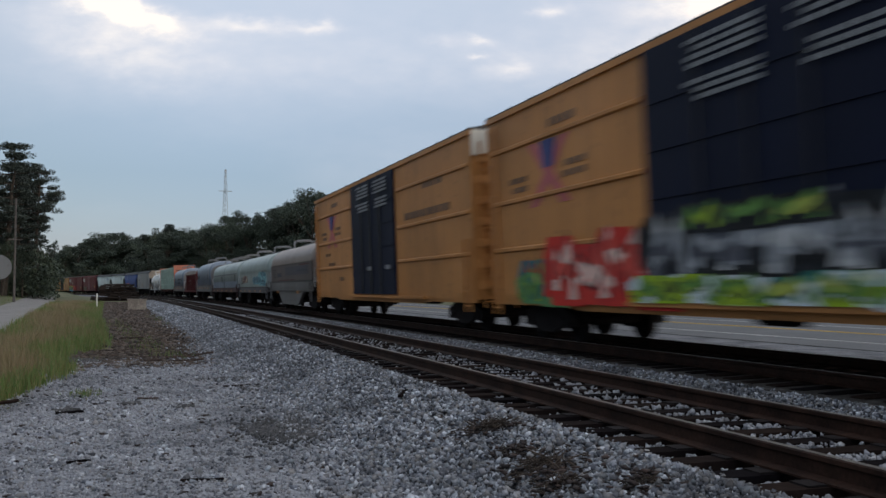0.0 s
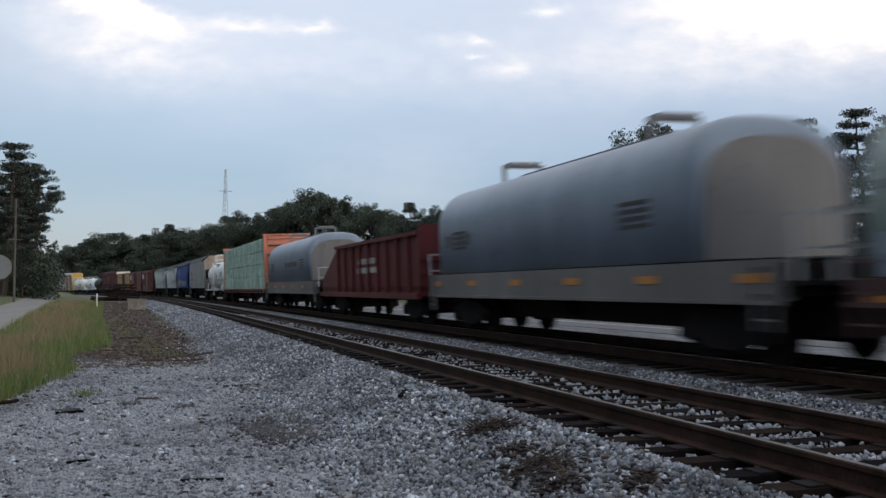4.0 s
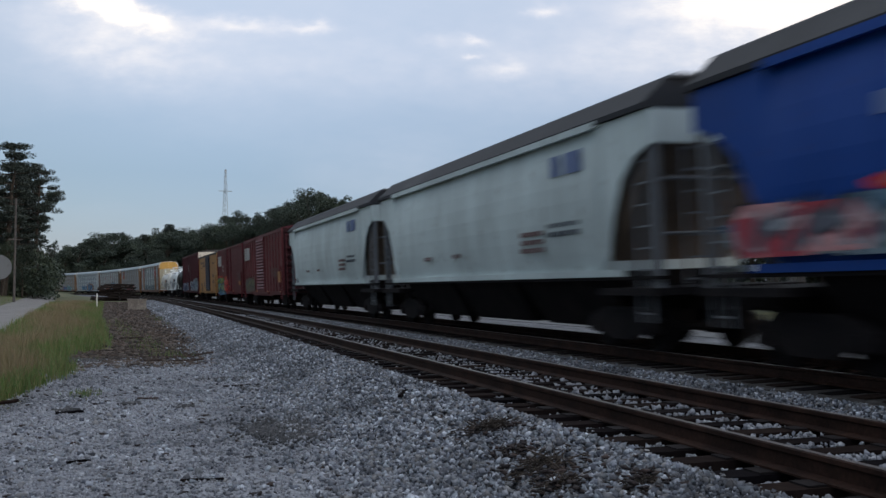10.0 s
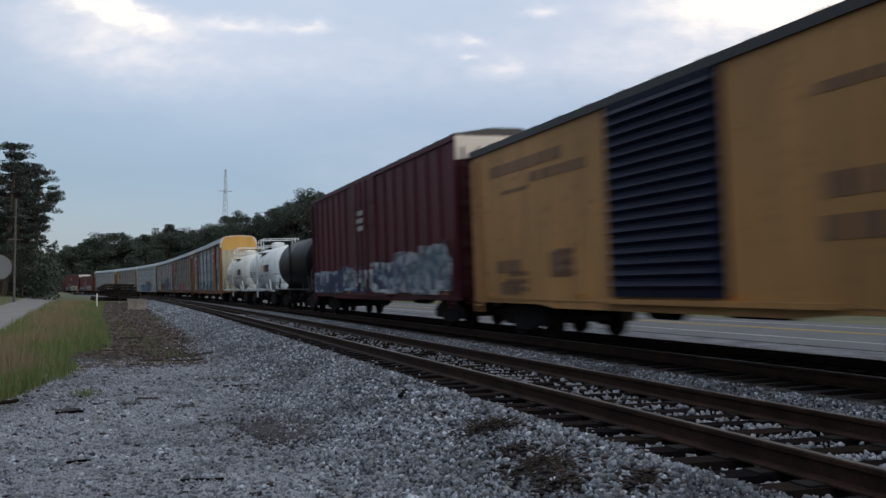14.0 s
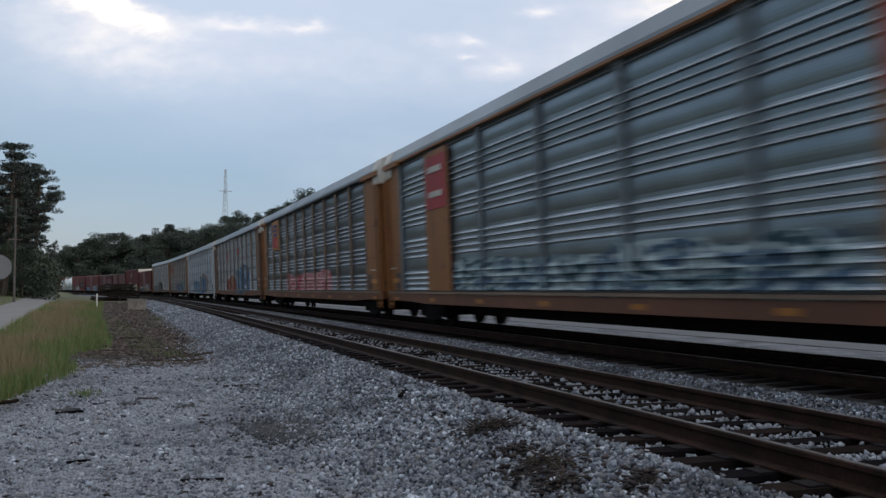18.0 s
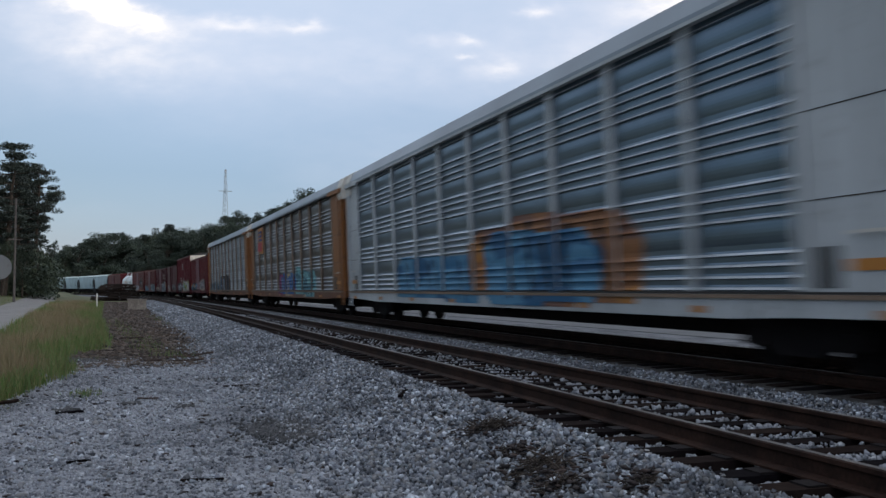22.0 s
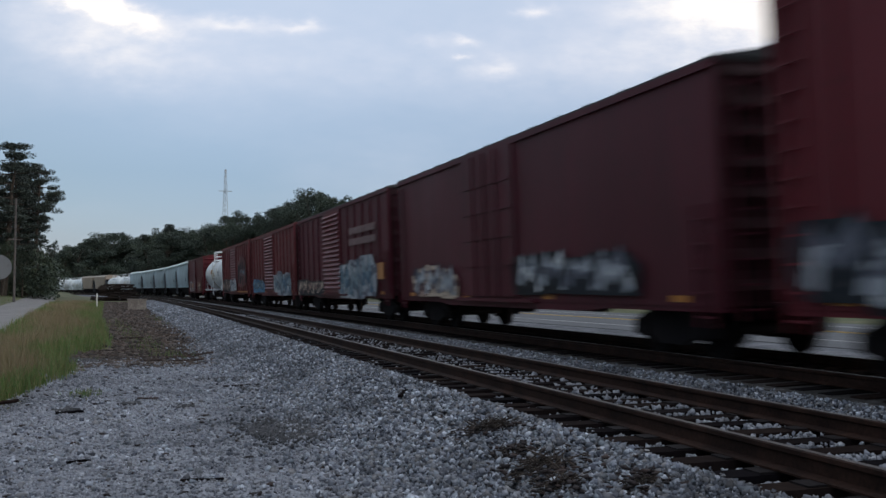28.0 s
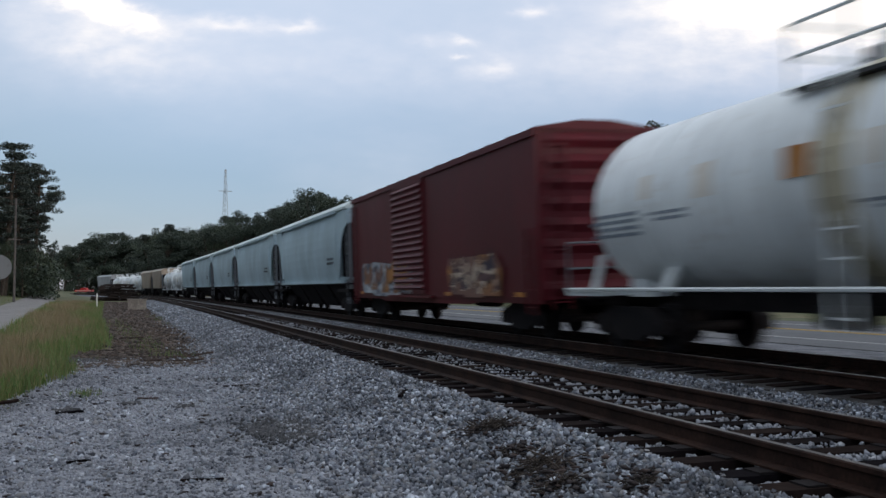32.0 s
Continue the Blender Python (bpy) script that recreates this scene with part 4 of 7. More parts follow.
def lumber_car(pitch, label):
    """A centre-beam flat car with two bulkheads, stacked with wrapped lumber."""
    car = new("lumber_flat_car")
    tagged(car, label, "flat car", "freight train")
    rng = random.Random(7)
    body = pitch - 1.3
    hl, w = body / 2, 1.42
    part("deck", Geo().box(-w, w, -hl, hl, 0.98, 1.12), RED_SILL, car)
    for sgn in (-1, 1):
        part("side_sill", Geo().plate([(-hl, 1.13), (-hl, 0.9), (-hl * 0.6, 0.88), (hl * 0.6, 0.88), (hl, 0.9), (hl, 1.13)], *sorted((sgn * (w + 0.06), sgn * (w - 0.06)))), RED_SILL, car)
        me = Geo().box(*sorted((sgn * (w + 0.06), sgn * (w + 0.14))), -0.1, 0.1, 0.92, 1.08).mesh("winch", RUNNING)
        for i in range(18):
            part("winch", me, None, car, at=(0, -hl + 0.8 + (body - 1.6) * i / 17, 0))
    top = 4.42
    for e in (-1, 1):
        b = part("bulkhead", Geo().box(-w, w, *sorted((e * hl, e * (hl - 0.12))), 1.12, top), SALMON, car)
        part("bulkhead_cap", Geo().box(-w - 0.04, w + 0.04, *sorted((e * (hl + 0.18), e * (hl - 0.3))), top, top + 0.08), SALMON, b)
        for sx in (-1, 1):
            part("bulkhead_post", Geo().box(*sorted((sx * w, sx * (w - 0.16))), *sorted((e * hl, e * (hl + 0.16))), 1.12, top), SALMON, b)
        me = Geo().prism([(-w + 0.16, -0.05), (w - 0.16, -0.05), (w - 0.3, 0.12), (-w + 0.3, 0.12)], *sorted((e * hl, e * (hl + 0.13)))).mesh("bulkhead_rib", SALMON)
        for z in (1.5, 2.1, 2.7, 3.3, 3.9, 4.25):
            part("bulkhead_rib", me, None, b, at=(0, 0, z))
        slot = Geo().box(-1.15, -0.35, *sorted((e * (hl + 0.005), e * (hl + 0.05))), -0.16, -0.06).mesh("bulkhead_slot", BLACK)
        for z in (1.5, 2.1, 2.7, 3.3, 3.9):
            part("bulkhead_slot", slot, None, b, at=(0, 0, z))
    part("centre_beam", Geo().box(-0.06, 0.06, -hl + 0.13, hl - 0.13, 1.13, top - 0.05), SALMON, car)
    cols, tiers = 8, 4
    span = (body - 0.5) / cols
    hgt = (top - 0.12 - 1.16) / tiers
    for i in range(cols):
        for k in range(tiers):
            for sgn in (-1, 1):
                y0 = -hl + 0.25 + i * span + rng.uniform(0.0, 0.03)
                z0 = 1.15 + k * hgt
                x1 = sgn * (w - 0.02 + rng.uniform(-0.03, 0.02))
                y1, z1 = y0 + span - 0.03, z0 + hgt - 0.016
                xa, xb = sorted((sgn * 0.09, x1))
                bd = 0.04
                part("lumber_pack", Geo().prism([(xa, z0), (xb - bd, z0), (xb, z0 + bd), (xb, z1 - bd), (xb - bd, z1), (xa + bd, z1), (xa, z1 - bd)], y0, y1), WRAP, car, "lumber pack in green wrap" if i + k == 0 else "")
    running_gear(car, pitch, hl - 2.2, 0.5, (0.55, 0.98), body)
    return car


def curved_patch(radius, mid, sx, ya, yb, za, zb, lift=0.006, n=5, into=None):
    """A thin sheet that follows the side of a lying cylinder."""
    vs, fs = [], []
    for y in (ya, yb):
        for i in range(n + 1):
            z = za + (zb - za) * i / n
            x = math.sqrt(max(radius ** 2 - z ** 2, 0.01)) + lift
            vs += [(sx * x, y, mid + z), (sx * (x - 0.02), y, mid + z)]
    m = 2 * (n + 1)
    for i in range(n):
        fs.append((2 * i, 2 * i + 2, m + 2 * i + 2, m + 2 * i)[::-sx])
    for a, b in ((0, 1), (2 * n + 1, 2 * n)):
        fs.append((a, m + a, m + b, b)[::sx])
    fs.append(tuple(2 * i for i in range(n + 1)) + tuple(2 * i + 1 for i in range(n, -1, -1)))
    fs.append(tuple(m + 2 * i for i in range(n + 1)) + tuple(m + 2 * i + 1 for i in range(n, -1, -1)))
    return (into or Geo()).add(vs, fs)


def tank_car(pitch, label, shell, radius=1.42, mid=2.42, lower=None, seed=1, railing=True, placard=None, sill=None, stripes=True, inset=1.35):
    car = new("tank_car")
    tagged(car, label, "tank car", "freight train")
    rng = random.Random(seed)
    body = pitch - 1.1
    hl, pe = pitch / 2 - inset, pitch / 2 - 0.75
    sill = sill or shell
    rows = [(-hl + 0.62 - 0.62 * math.cos(math.pi / 2 * k / 6), radius * math.sin(math.pi / 2 * k / 6)) for k in range(7)]
    rows = rows + [(-y, r) for y, r in rows[::-1]]
    t = part("tank", Geo().spin(rows, 32).shift(0, 0, mid), shell, car, smooth=True)
    if lower:
        rim = Geo()
        n = 14
        vs, fs = [], []
        for y in (-hl + 0.6, hl - 0.6):
            for i in range(n + 1):
                a = math.pi - 0.3 + (math.pi + 0.6) * i / n
                vs.append((math.cos(a) * (radius + 0.008), y, mid + math.sin(a) * (radius + 0.008)))
        fs = [(i, i + 1, n + 2 + i, n + 1 + i) for i in range(n)]
        part("lower_coat", rim.add(vs, fs), lower, t, smooth=True)
    me = Geo().spin([(-0.04, radius + 0.002), (-0.04, radius + 0.014), (0.04, radius + 0.014), (0.04, radius + 0.002)], 32).shift(0, 0, mid).mesh("weld_band", shell)
    for y in (-hl * 0.62, 0.0, hl * 0.62):
        part("weld_band", me, None, t, at=(0, y, 0))
    for e in (-1, 1):
        y = e * (hl - 0.9)
        part("saddle", Geo().plate([(y - 0.35, 0.95), (y + 0.35, 0.95), (y + 0.22, 1.6), (y - 0.22, 1.6)], -0.85, 0.85), sill, car)
        part("end_platform", Geo().box(-1.4, 1.4, *sorted((e * (hl - 0.5), e * (pe + 0.3))), 0.98, 1.06), sill, car)
        for x in (-1.38, 1.38):
            part("rail_post", Geo().tube((x, e * (pe + 0.25), 1.06), (x, e * (pe + 0.25), 2.0), 0.02), GRATING, car)
        for z in (1.5, 2.0):
            part("end_rail", Geo().tube((-1.38, e * (pe + 0.25), z), (1.38, e * (pe + 0.25), z), 0.02), GRATING, car)
        for x in (-1.32, 1.32):
            part("brace", Geo().plate([(e * (hl + 0.1), 1.05), (e * (hl - 0.12), 1.05), (e * (hl - 0.5), 1.72), (e * (hl - 0.34), 1.72)][::-e], *sorted((x, x * 0.95))), sill, car, "sloped white brace")
            part("brace", Geo().plate([(e * (hl - 2.0), 1.05), (e * (hl - 2.35), 1.05), (e * (hl - 2.7), 1.45), (e * (hl - 2.45), 1.45)][::-e], *sorted((x * 0.9, x * 0.84))), sill, car)
    for x in (-1.44, 1.44):
        part("side_rail", Geo().tube((x, -pe - 0.2, 1.1), (x, pe + 0.2, 1.1), 0.035, 6), sill, car)
        part("ladder", ladder_geo(x * 0.985, 0.0, 0.6, mid + 1.2, "y", 0.4), sill, car)
    top = mid + radius
    d = part("manway", Geo().spin([(0, 0.42), (0.36, 0.42), (0.40, 0.38), (0.46, 0.2), (0.47, 0.0)], 18, "z").shift(0, 0, top - 0.08), shell, car)
    part("valve", Geo().tube((0.1, 0.9, top - 0.05), (0.1, 0.9, top + 0.28), 0.12, 10), BLACK, car)
    if railing:
        pl = 1.1
        for sx in (-1, 1):
            part("platform", Geo().box(*sorted((sx * 0.55, sx * 1.15)), -pl, pl, top - 0.35, top - 0.30), BLACK, car)
            for y in (-pl, 0, pl):
                part("rail_post", Geo().tube((sx * 1.12, y, top - 0.35), (sx * 1.12, y, top + 0.55), 0.025), sill, car)
            for z in (top + 0.55, top + 0.12):
                part("railing", Geo().tube((sx * 1.12, -pl, z), (sx * 1.12, pl, z), 0.025), sill, car)
                part("railing", Geo().tube((-1.12, sx * pl, z), (1.12, sx * pl, z), 0.025), sill, car)
    if stripes:
        for sx in (-1, 1):
            for y_, z_, rows_, length, h in ((-hl + 0.8, 0.22, 3, 1.4, 0.038), (-hl + 1.0, -0.02, 3, 1.0, 0.035), (hl - 2.0, -0.1, 4, 1.3, 0.06), (hl - 3.4, -0.16, 2, 0.8, 0.05), (-1.9, -0.36, 2, 1.2, 0.04), (-3.4, -0.36, 2, 0.9, 0.04)):
                for r in range(rows_):
                    line = Geo()
                    z, y = z_ - r * h * 1.9, y_
                    while y < y_ + length:
                        step = rng.uniform(0.2, 0.5)
                        curved_patch(radius, mid, sx, y, y + step * 0.85, z - h, z, 0.006, 1, line)
                        y += step
                    part("lettering", line, SOFT_LETTER, t)
            for y, z, size in ((hl - 2.3, 0.25, 0.32), (hl - 3.9, 0.2, 0.42), (-hl + 3.1, 0.3, 0.45), (1.3 - hl * 0.3, 0.22, 0.34)):
                part("rust_stain", curved_patch(radius, mid, sx, y - size / 2, y + size / 2, z - size * 0.6, z + size * 0.6, 0.003), TANK_STAIN, t, "faint rust-coloured stain")
            if not placard:
                part("placard", curved_patch(radius, mid, sx, -1.75, -1.15, -0.24, 0.1, 0.014), FADED_YELLOW, t, "dull yellow placard")
    if placard:
        for sx in (-1, 1):
            x = radius - 0.06
            part("placard", Geo().box(*sorted((sx * x, sx * (radius + 0.03))), -3.0, -2.4, mid - 0.2, mid + 0.2), placard, t, "orange placard")
            part("placard", Geo().box(*sorted((sx * x, sx * (radius + 0.03))), -4.2, -3.02, mid - 0.2, mid + 0.22), DARK_BLUE, t, "dark blue panel")
    running_gear(car, pitch, pitch / 2 - 2.2, 0.35, (0.72, 1.0), body)
    return car


def hopper(pitch, label, color, eave=4.1, top=4.55, belly=True, seed=1, roof=None, slope=None, ends=None, bays=3, floor_z=1.4, ribs=0, sill=None, closed=False):
    """A covered hopper: bowed sides, a roof with running board and hatches, sloped ends, outlets below."""
    car = new("covered_hopper")
    tagged(car, label, "covered hopper", "freight train")
    body = pitch - 1.1
    hl, w = body / 2, 1.5
    roof = roof or color
    ends = ends or color
    sill = sill or color
    slope = slope or RUNNING
    n = 8
    prof = []
    for i in range(n + 1):
        f = i / n
        prof.append((w - (0.16 * (1 - math.sin(math.pi * min(f * 0.75 + 0.12, 1.0)))) * (1.6 if belly else 0.0), floor_z + (eave - floor_z) * f))
    inner = hl - 1.75
    loop = [(x, z) for x, z in prof] + [(-x, z) for x, z in prof[::-1]]
    g = Geo()
    rows = []
    m = len(loop)
    for y, pinch in ((-inner, 0), (inner, 0)):
        rows.append([(x, y, z) for x, z in loop])
    g.add([v for r in rows for v in r], [(i, (i + 1) % m, m + (i + 1) % m, m + i) for i in range(m)] + [tuple(range(m))[::-1], tuple(range(m, 2 * m))])
    part("body", g, color, car, smooth=False)
    for e in (-1, 1):
        for sx in (-1, 1):
            side = [(e * (inner - 0.01), floor_z), (e * (inner - 0.01), eave - 0.07), (e * (hl - 0.04), eave - 0.07), (e * (hl - 0.04), eave - 0.65), (e * (inner + 1.2), eave - 0.8), (e * (inner + 0.75), eave - 1.15), (e * (inner + 0.42), eave - 1.75), (e * (inner + 0.2), floor_z + 0.25)]
            if closed:
                side = [(e * (inner - 0.01), floor_z), (e * (inner - 0.01), eave - 0.07), (e * (hl - 0.1), eave - 0.07), (e * (hl - 0.1), floor_z)]
            part("end_gusset", Geo().plate(side if e > 0 else side[::-1], *sorted((sx * (w - 0.10), sx * (w - 0.05)))), color if closed else ends, car)
            part("corner_post", Geo().box(*sorted((sx * (w - 0.14), sx * (w - 0.24))), *sorted((e * (hl - 0.05), e * (hl - 0.16))), 1.0, eave - 0.1), GRATING, car)
            part("ladder", ladder_geo(sx * (w - 0.14), e * (hl - 0.45), 0.55, eave - 0.5), GRATING, car)
        s = Geo().add([(-w + 0.25, e * hl * 0.995, eave - 0.45), (w - 0.25, e * hl * 0.995, eave - 0.45), (w - 0.25, e * inner, 1.6), (-w + 0.25, e * inner, 1.6),
                       (-w + 0.25, e * hl * 0.995, eave), (w - 0.25, e * hl * 0.995, eave), (w - 0.25, e * inner, eave), (-w + 0.25, e * inner, eave)],
                      [(0, 1, 2, 3)[::e], (0, 4, 5, 1)[::e], (0, 3, 7, 4)[::e], (1, 5, 6, 2)[::e]])
        part("slope_sheet", s, slope, car)
        part("end_cap", Geo().box(-w + 0.11, w - 0.11, *sorted((e * (hl - 0.03), e * (hl - 0.09))), eave - 0.62, eave - 0.05), ends, car)
        part("end_platform", Geo().box(-w + 0.05, w - 0.05, *sorted((e * (inner - 0.2), e * hl)), 1.0, 1.12), RUNNING, car)
        if closed:
            yy = sorted((e * (hl + 0.035), e * (hl - 0.06)))
            part("end_sheet", Geo().prism([(-w + 0.1, eave - 1.0), (w - 0.1, eave - 1.0), (w - 0.1, eave - 0.05), (0.9, top - 0.02), (-0.9, top - 0.02), (-w + 0.1, eave - 0.05)], *yy), ends, car, "closed upper end sheet")
            part("end_sheet", Geo().box(-w + 0.1, w - 0.1, *yy, 1.15, 2.15), SLOPE_TAN, car, "stained lower end sheet")
            part("end_post", Geo().box(-0.14, 0.14, *yy, 2.15, eave - 1.0), ends, car)
        part("end_ladder", ladder_geo(-0.5, e * (hl - 0.08), 1.1, eave - 0.2, "x", 0.6), GRATING, car)
        part("hand_rail", Geo().tube((-w + 0.3, e * (hl - 0.06), 2.0), (w - 0.3, e * (hl - 0.06), 2.0), 0.03).tube((-w + 0.3, e * (hl - 0.06), 2.9), (w - 0.3, e * (hl - 0.06), 2.9), 0.03), GRATING, car)
    rp = [(-w - 0.02, eave - 0.06), (w + 0.02, eave - 0.06), (w + 0.02, eave + 0.03), (1.06, top), (-1.06, top), (-w - 0.02, eave + 0.03)]
    part("roof", Geo().prism(rp, -hl + 0.02, hl - 0.02), roof, car)
    for sx in (-1, 1):
        part("roof_rail", Geo().box(*sorted((sx * (w + 0.03), sx * (w - 0.06))), -inner, inner, eave - 0.12, eave - 0.0), color, car)
        part("side_sill", Geo().box(*sorted((sx * (w - 0.22), sx * (w - 0.06))), -inner - 0.5, inner + 0.5, floor_z - 0.1, floor_z + 0.02), sill, car)
        part("end_sill", Geo().box(*sorted((sx * (w - 0.24), sx * (w - 0.1))), -hl, hl, floor_z - 0.16, floor_z - 0.1), RUNNING, car)
        part("running_board", Geo().box(*sorted((sx * 0.45, sx * 1.0)), -hl - 0.1, hl + 0.1, top, top + 0.04), GRATING, car)
        if ribs:
            me = Geo().box(*sorted((sx * (w - 0.05), sx * (w + 0.06))), -0.05, 0.05, floor_z, eave - 0.1).mesh("side_post", color)
            for i in range(ribs):
                part("side_post", me, None, car, at=(0, -inner + 0.1 + (2 * inner - 0.2) * i / (ribs - 1), 0))
        for b in bars(sx * (w - 0.02), -inner + 0.8, 2.6, 3, 1.5, 0.1, 0.08, random.Random(seed)):
            part("lettering", b, DARK_LETTER, car)
    part("hatch", Geo().box(-0.3, 0.3, -inner, inner, top - 0.14, top + 0.08), roof, car)
    span = (2 * inner - 0.4) / bays
    for i in range(bays):
        y = -inner + 0.2 + span * (i + 0.5)
        part("outlet_bay", Geo().add([(-w + 0.25, y - span * 0.48, floor_z), (w - 0.25, y - span * 0.48, floor_z), (w - 0.25, y + span * 0.48, floor_z), (-w + 0.25, y + span * 0.48, floor_z),
                                      (-0.6, y - span * 0.4, 0.34), (0.6, y - span * 0.4, 0.34), (0.6, y + span * 0.4, 0.34), (-0.6, y + span * 0.4, 0.34)],
                                     [(0, 1, 5, 4), (1, 2, 6, 5), (2, 3, 7, 6), (3, 0, 4, 7), (4, 5, 6, 7)]), RUNNING, car)
    running_gear(car, pitch, hl - 1.9, 0.3, (0.72, 1.0), body)
    return car


def autorack(pitch, label, frame_paint, door_paint, panel, posts=10, seed=1, logo=None, top_paint=None, low_paint=None, post_paint=None, sill_paint=None, front=2.2, rear=1.6, flat=2):
    """A long car carrier: ridged metal side panels between posts, end doors, a rounded metal roof."""
    car = new("car_carrier")
    tagged(car, label, "car carrier", "freight train")
    body = pitch - 0.75
    hl, w = body / 2, 1.5
    z0, eave, top = 1.02, 5.04, 5.68
    post_paint = post_paint or frame_paint
    part("deck", Geo().box(-w, w, -hl, hl, 0.82, 1.02), frame_paint, car)
    span = (body - front - rear) / (posts - 1)
    POSTS[car.name] = [-hl + front + span * i for i in range(posts)]
    prof = rack_profile(z0, eave, flat)
    FLATS[car.name] = flat
    for sx in (-1, 1):
        pr = [(sx * (w - 0.05) - (-sx) * 0 + (a if sx < 0 else -a), b) for a, b in prof]
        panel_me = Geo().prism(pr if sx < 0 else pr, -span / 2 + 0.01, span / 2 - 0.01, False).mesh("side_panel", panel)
        # upward ridge faces get a brighter paint: sky highlight put into the colour
        panel_me.materials.append(CREST_LIT_DULL if panel in (PANEL_DARK, PANEL_DUSTY) else CREST_LIT)
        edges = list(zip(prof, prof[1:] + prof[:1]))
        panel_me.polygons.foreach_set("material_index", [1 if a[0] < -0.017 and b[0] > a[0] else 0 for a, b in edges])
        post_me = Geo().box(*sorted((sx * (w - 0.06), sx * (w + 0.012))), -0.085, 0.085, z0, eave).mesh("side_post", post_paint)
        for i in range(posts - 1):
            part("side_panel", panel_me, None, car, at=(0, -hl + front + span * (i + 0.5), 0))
        for i in range(posts):
            part("side_post", post_me, None, car, at=(0, -hl + front + span * i, 0))
        part("side_sill", Geo().plate([(-hl, z0 + 0.02), (-hl, 0.78), (-hl + 2.6, 0.75), (-hl + 4.0, 0.70), (hl - 4.0, 0.70), (hl - 2.6, 0.75), (hl, 0.78), (hl, z0 + 0.02)], *sorted((sx * (w + 0.04), sx * (w - 0.1)))), sill_paint or RACK_SILL, car)
        part("top_chord", Geo().box(*sorted((sx * (w + 0.07), sx * (w - 0.05))), -hl + 0.1, hl - 0.1, eave - 0.045, eave + 0.012), frame_paint if low_paint else post_paint if post_paint == RACK_WHITE else BLACK, car)
        part("sill_flange", Geo().box(*sorted((sx * (w + 0.075), sx * (w + 0.035))), -hl + 0.2, hl - 0.2, z0 - 0.035, z0 + 0.02), RACK_TAN, car)
        part("floor_gap", Geo().box(*sorted((sx * (w + 0.03), sx * (w - 0.02))), -hl + 0.2, hl - 0.2, z0 + 0.022, z0 + 0.055), BLACK, car)
        me = Geo().box(*sorted((sx * (w + 0.04), sx * (w + 0.052))), -0.18, 0.18, 0.77, 0.87).mesh("reflector", REFLECT)
        for i in range(8):
            part("reflector", me, None, car, at=(0, -hl + 1.0 + (body - 2.0) * i / 7, 0))
        for e, door_l in ((-1, front), (1, rear)):
            part("end_side", Geo().box(*sorted((sx * (w + 0.0), sx * (w - 0.06))), *sorted((e * (hl - 0.12), e * (hl - door_l + 0.14))), 0.95, eave - 0.05), frame_paint, car)
            part("ladder", ladder_geo(sx * (w + 0.05), e * (hl - 0.35), 0.5, eave - 0.3), frame_paint, car)
            ym = e * (hl - 0.13 - (door_l - 0.27) / 2)
            yw = (door_l - 0.3) / 2
            for k, zs in enumerate((2.2, 3.3)):
                part("side_seam", Geo().box(*sorted((sx * (w - 0.02), sx * (w + 0.014))), ym - yw, ym + yw, zs, zs + 0.035), frame_paint, car)
                part("seam_gap", Geo().box(*sorted((sx * (w - 0.02), sx * (w + 0.006))), ym - yw, ym + yw, zs - 0.012, zs), GRIME_SEAM, car)
            part("grab_iron", Geo().box(*sorted((sx * (w + 0.05), sx * (w + 0.07))), ym - 0.35, ym + 0.3, 1.75, 1.79), RACK_CAP, car)
            part("corner_post", Geo().box(*sorted((sx * (w - 0.02), sx * (w + 0.03))), *sorted((e * (hl - 0.13), e * (hl - 0.23))), 0.97, eave - 0.12), frame_paint, car)
            part("brake_opening", Geo().box(*sorted((sx * (w - 0.02), sx * (w + 0.008))), *sorted((ym - e * (yw - 0.12), ym - e * (yw - 0.5))), 1.12, 1.62), BLACK, car, "dark opening for the brake gear")
            part("warning_plate", Geo().box(*sorted((sx * (w - 0.02), sx * (w + 0.016))), ym - 0.4, ym + 0.4, 1.32, 1.46), REFLECT, car, "dull yellow plate")
            part("eave_bracket", Geo().box(*sorted((sx * (w + 0.12), sx * (w - 0.05))), *sorted((e * (hl - 0.1), e * (hl - door_l - 0.1))), eave - 0.12, eave + 0.03), frame_paint, car)
    for e in (-1, 1):
        face = low_paint if low_paint and e < 0 else frame_paint
        for sx in (-1, 1):
            pts = [(sx * 0.01, 0.95), (sx * (w - 0.07), 0.95), (sx * (w - 0.07), eave - 0.02), (sx * 0.01, eave - 0.02)]
            d = part("end_door", Geo().prism(pts if sx > 0 else pts[::-1], *sorted((e * hl, e * (hl - 0.06)))), face, car)
            me = Geo().box(-0.05, 0.05, *sorted((e * hl, e * (hl + 0.06))), 1.0, eave - 0.0).mesh("door_rib", face)
            for f in (0.25, 0.55, 0.85):
                part("door_rib", me, None, d, at=(sx * w * f, 0, 0))
            if top_paint and e < 0:
                pt = [(sx * 0.01, 4.45), (sx * (w - 0.05), 4.45), (sx * (w - 0.05), eave), (sx * (w - 0.33), top - 0.13), (sx * 0.01, top - 0.04)]
                part("door_top", Geo().prism(pt if sx > 0 else pt[::-1], *sorted((e * (hl + 0.01), e * (hl + 0.075)))), top_paint, d, "yellow upper door")
    roof = [(-w - 0.03, eave), (w + 0.03, eave), (w + 0.03, eave + 0.10), (w - 0.10, eave + 0.42), (w - 0.45, top - 0.06), (0.4, top), (-0.4, top), (-w + 0.45, top - 0.06), (-w + 0.10, eave + 0.42), (-w - 0.03, eave + 0.10)]
    part("roof", Geo().prism(roof, -hl + 0.02, hl - 0.02), ROOF_METAL, car)
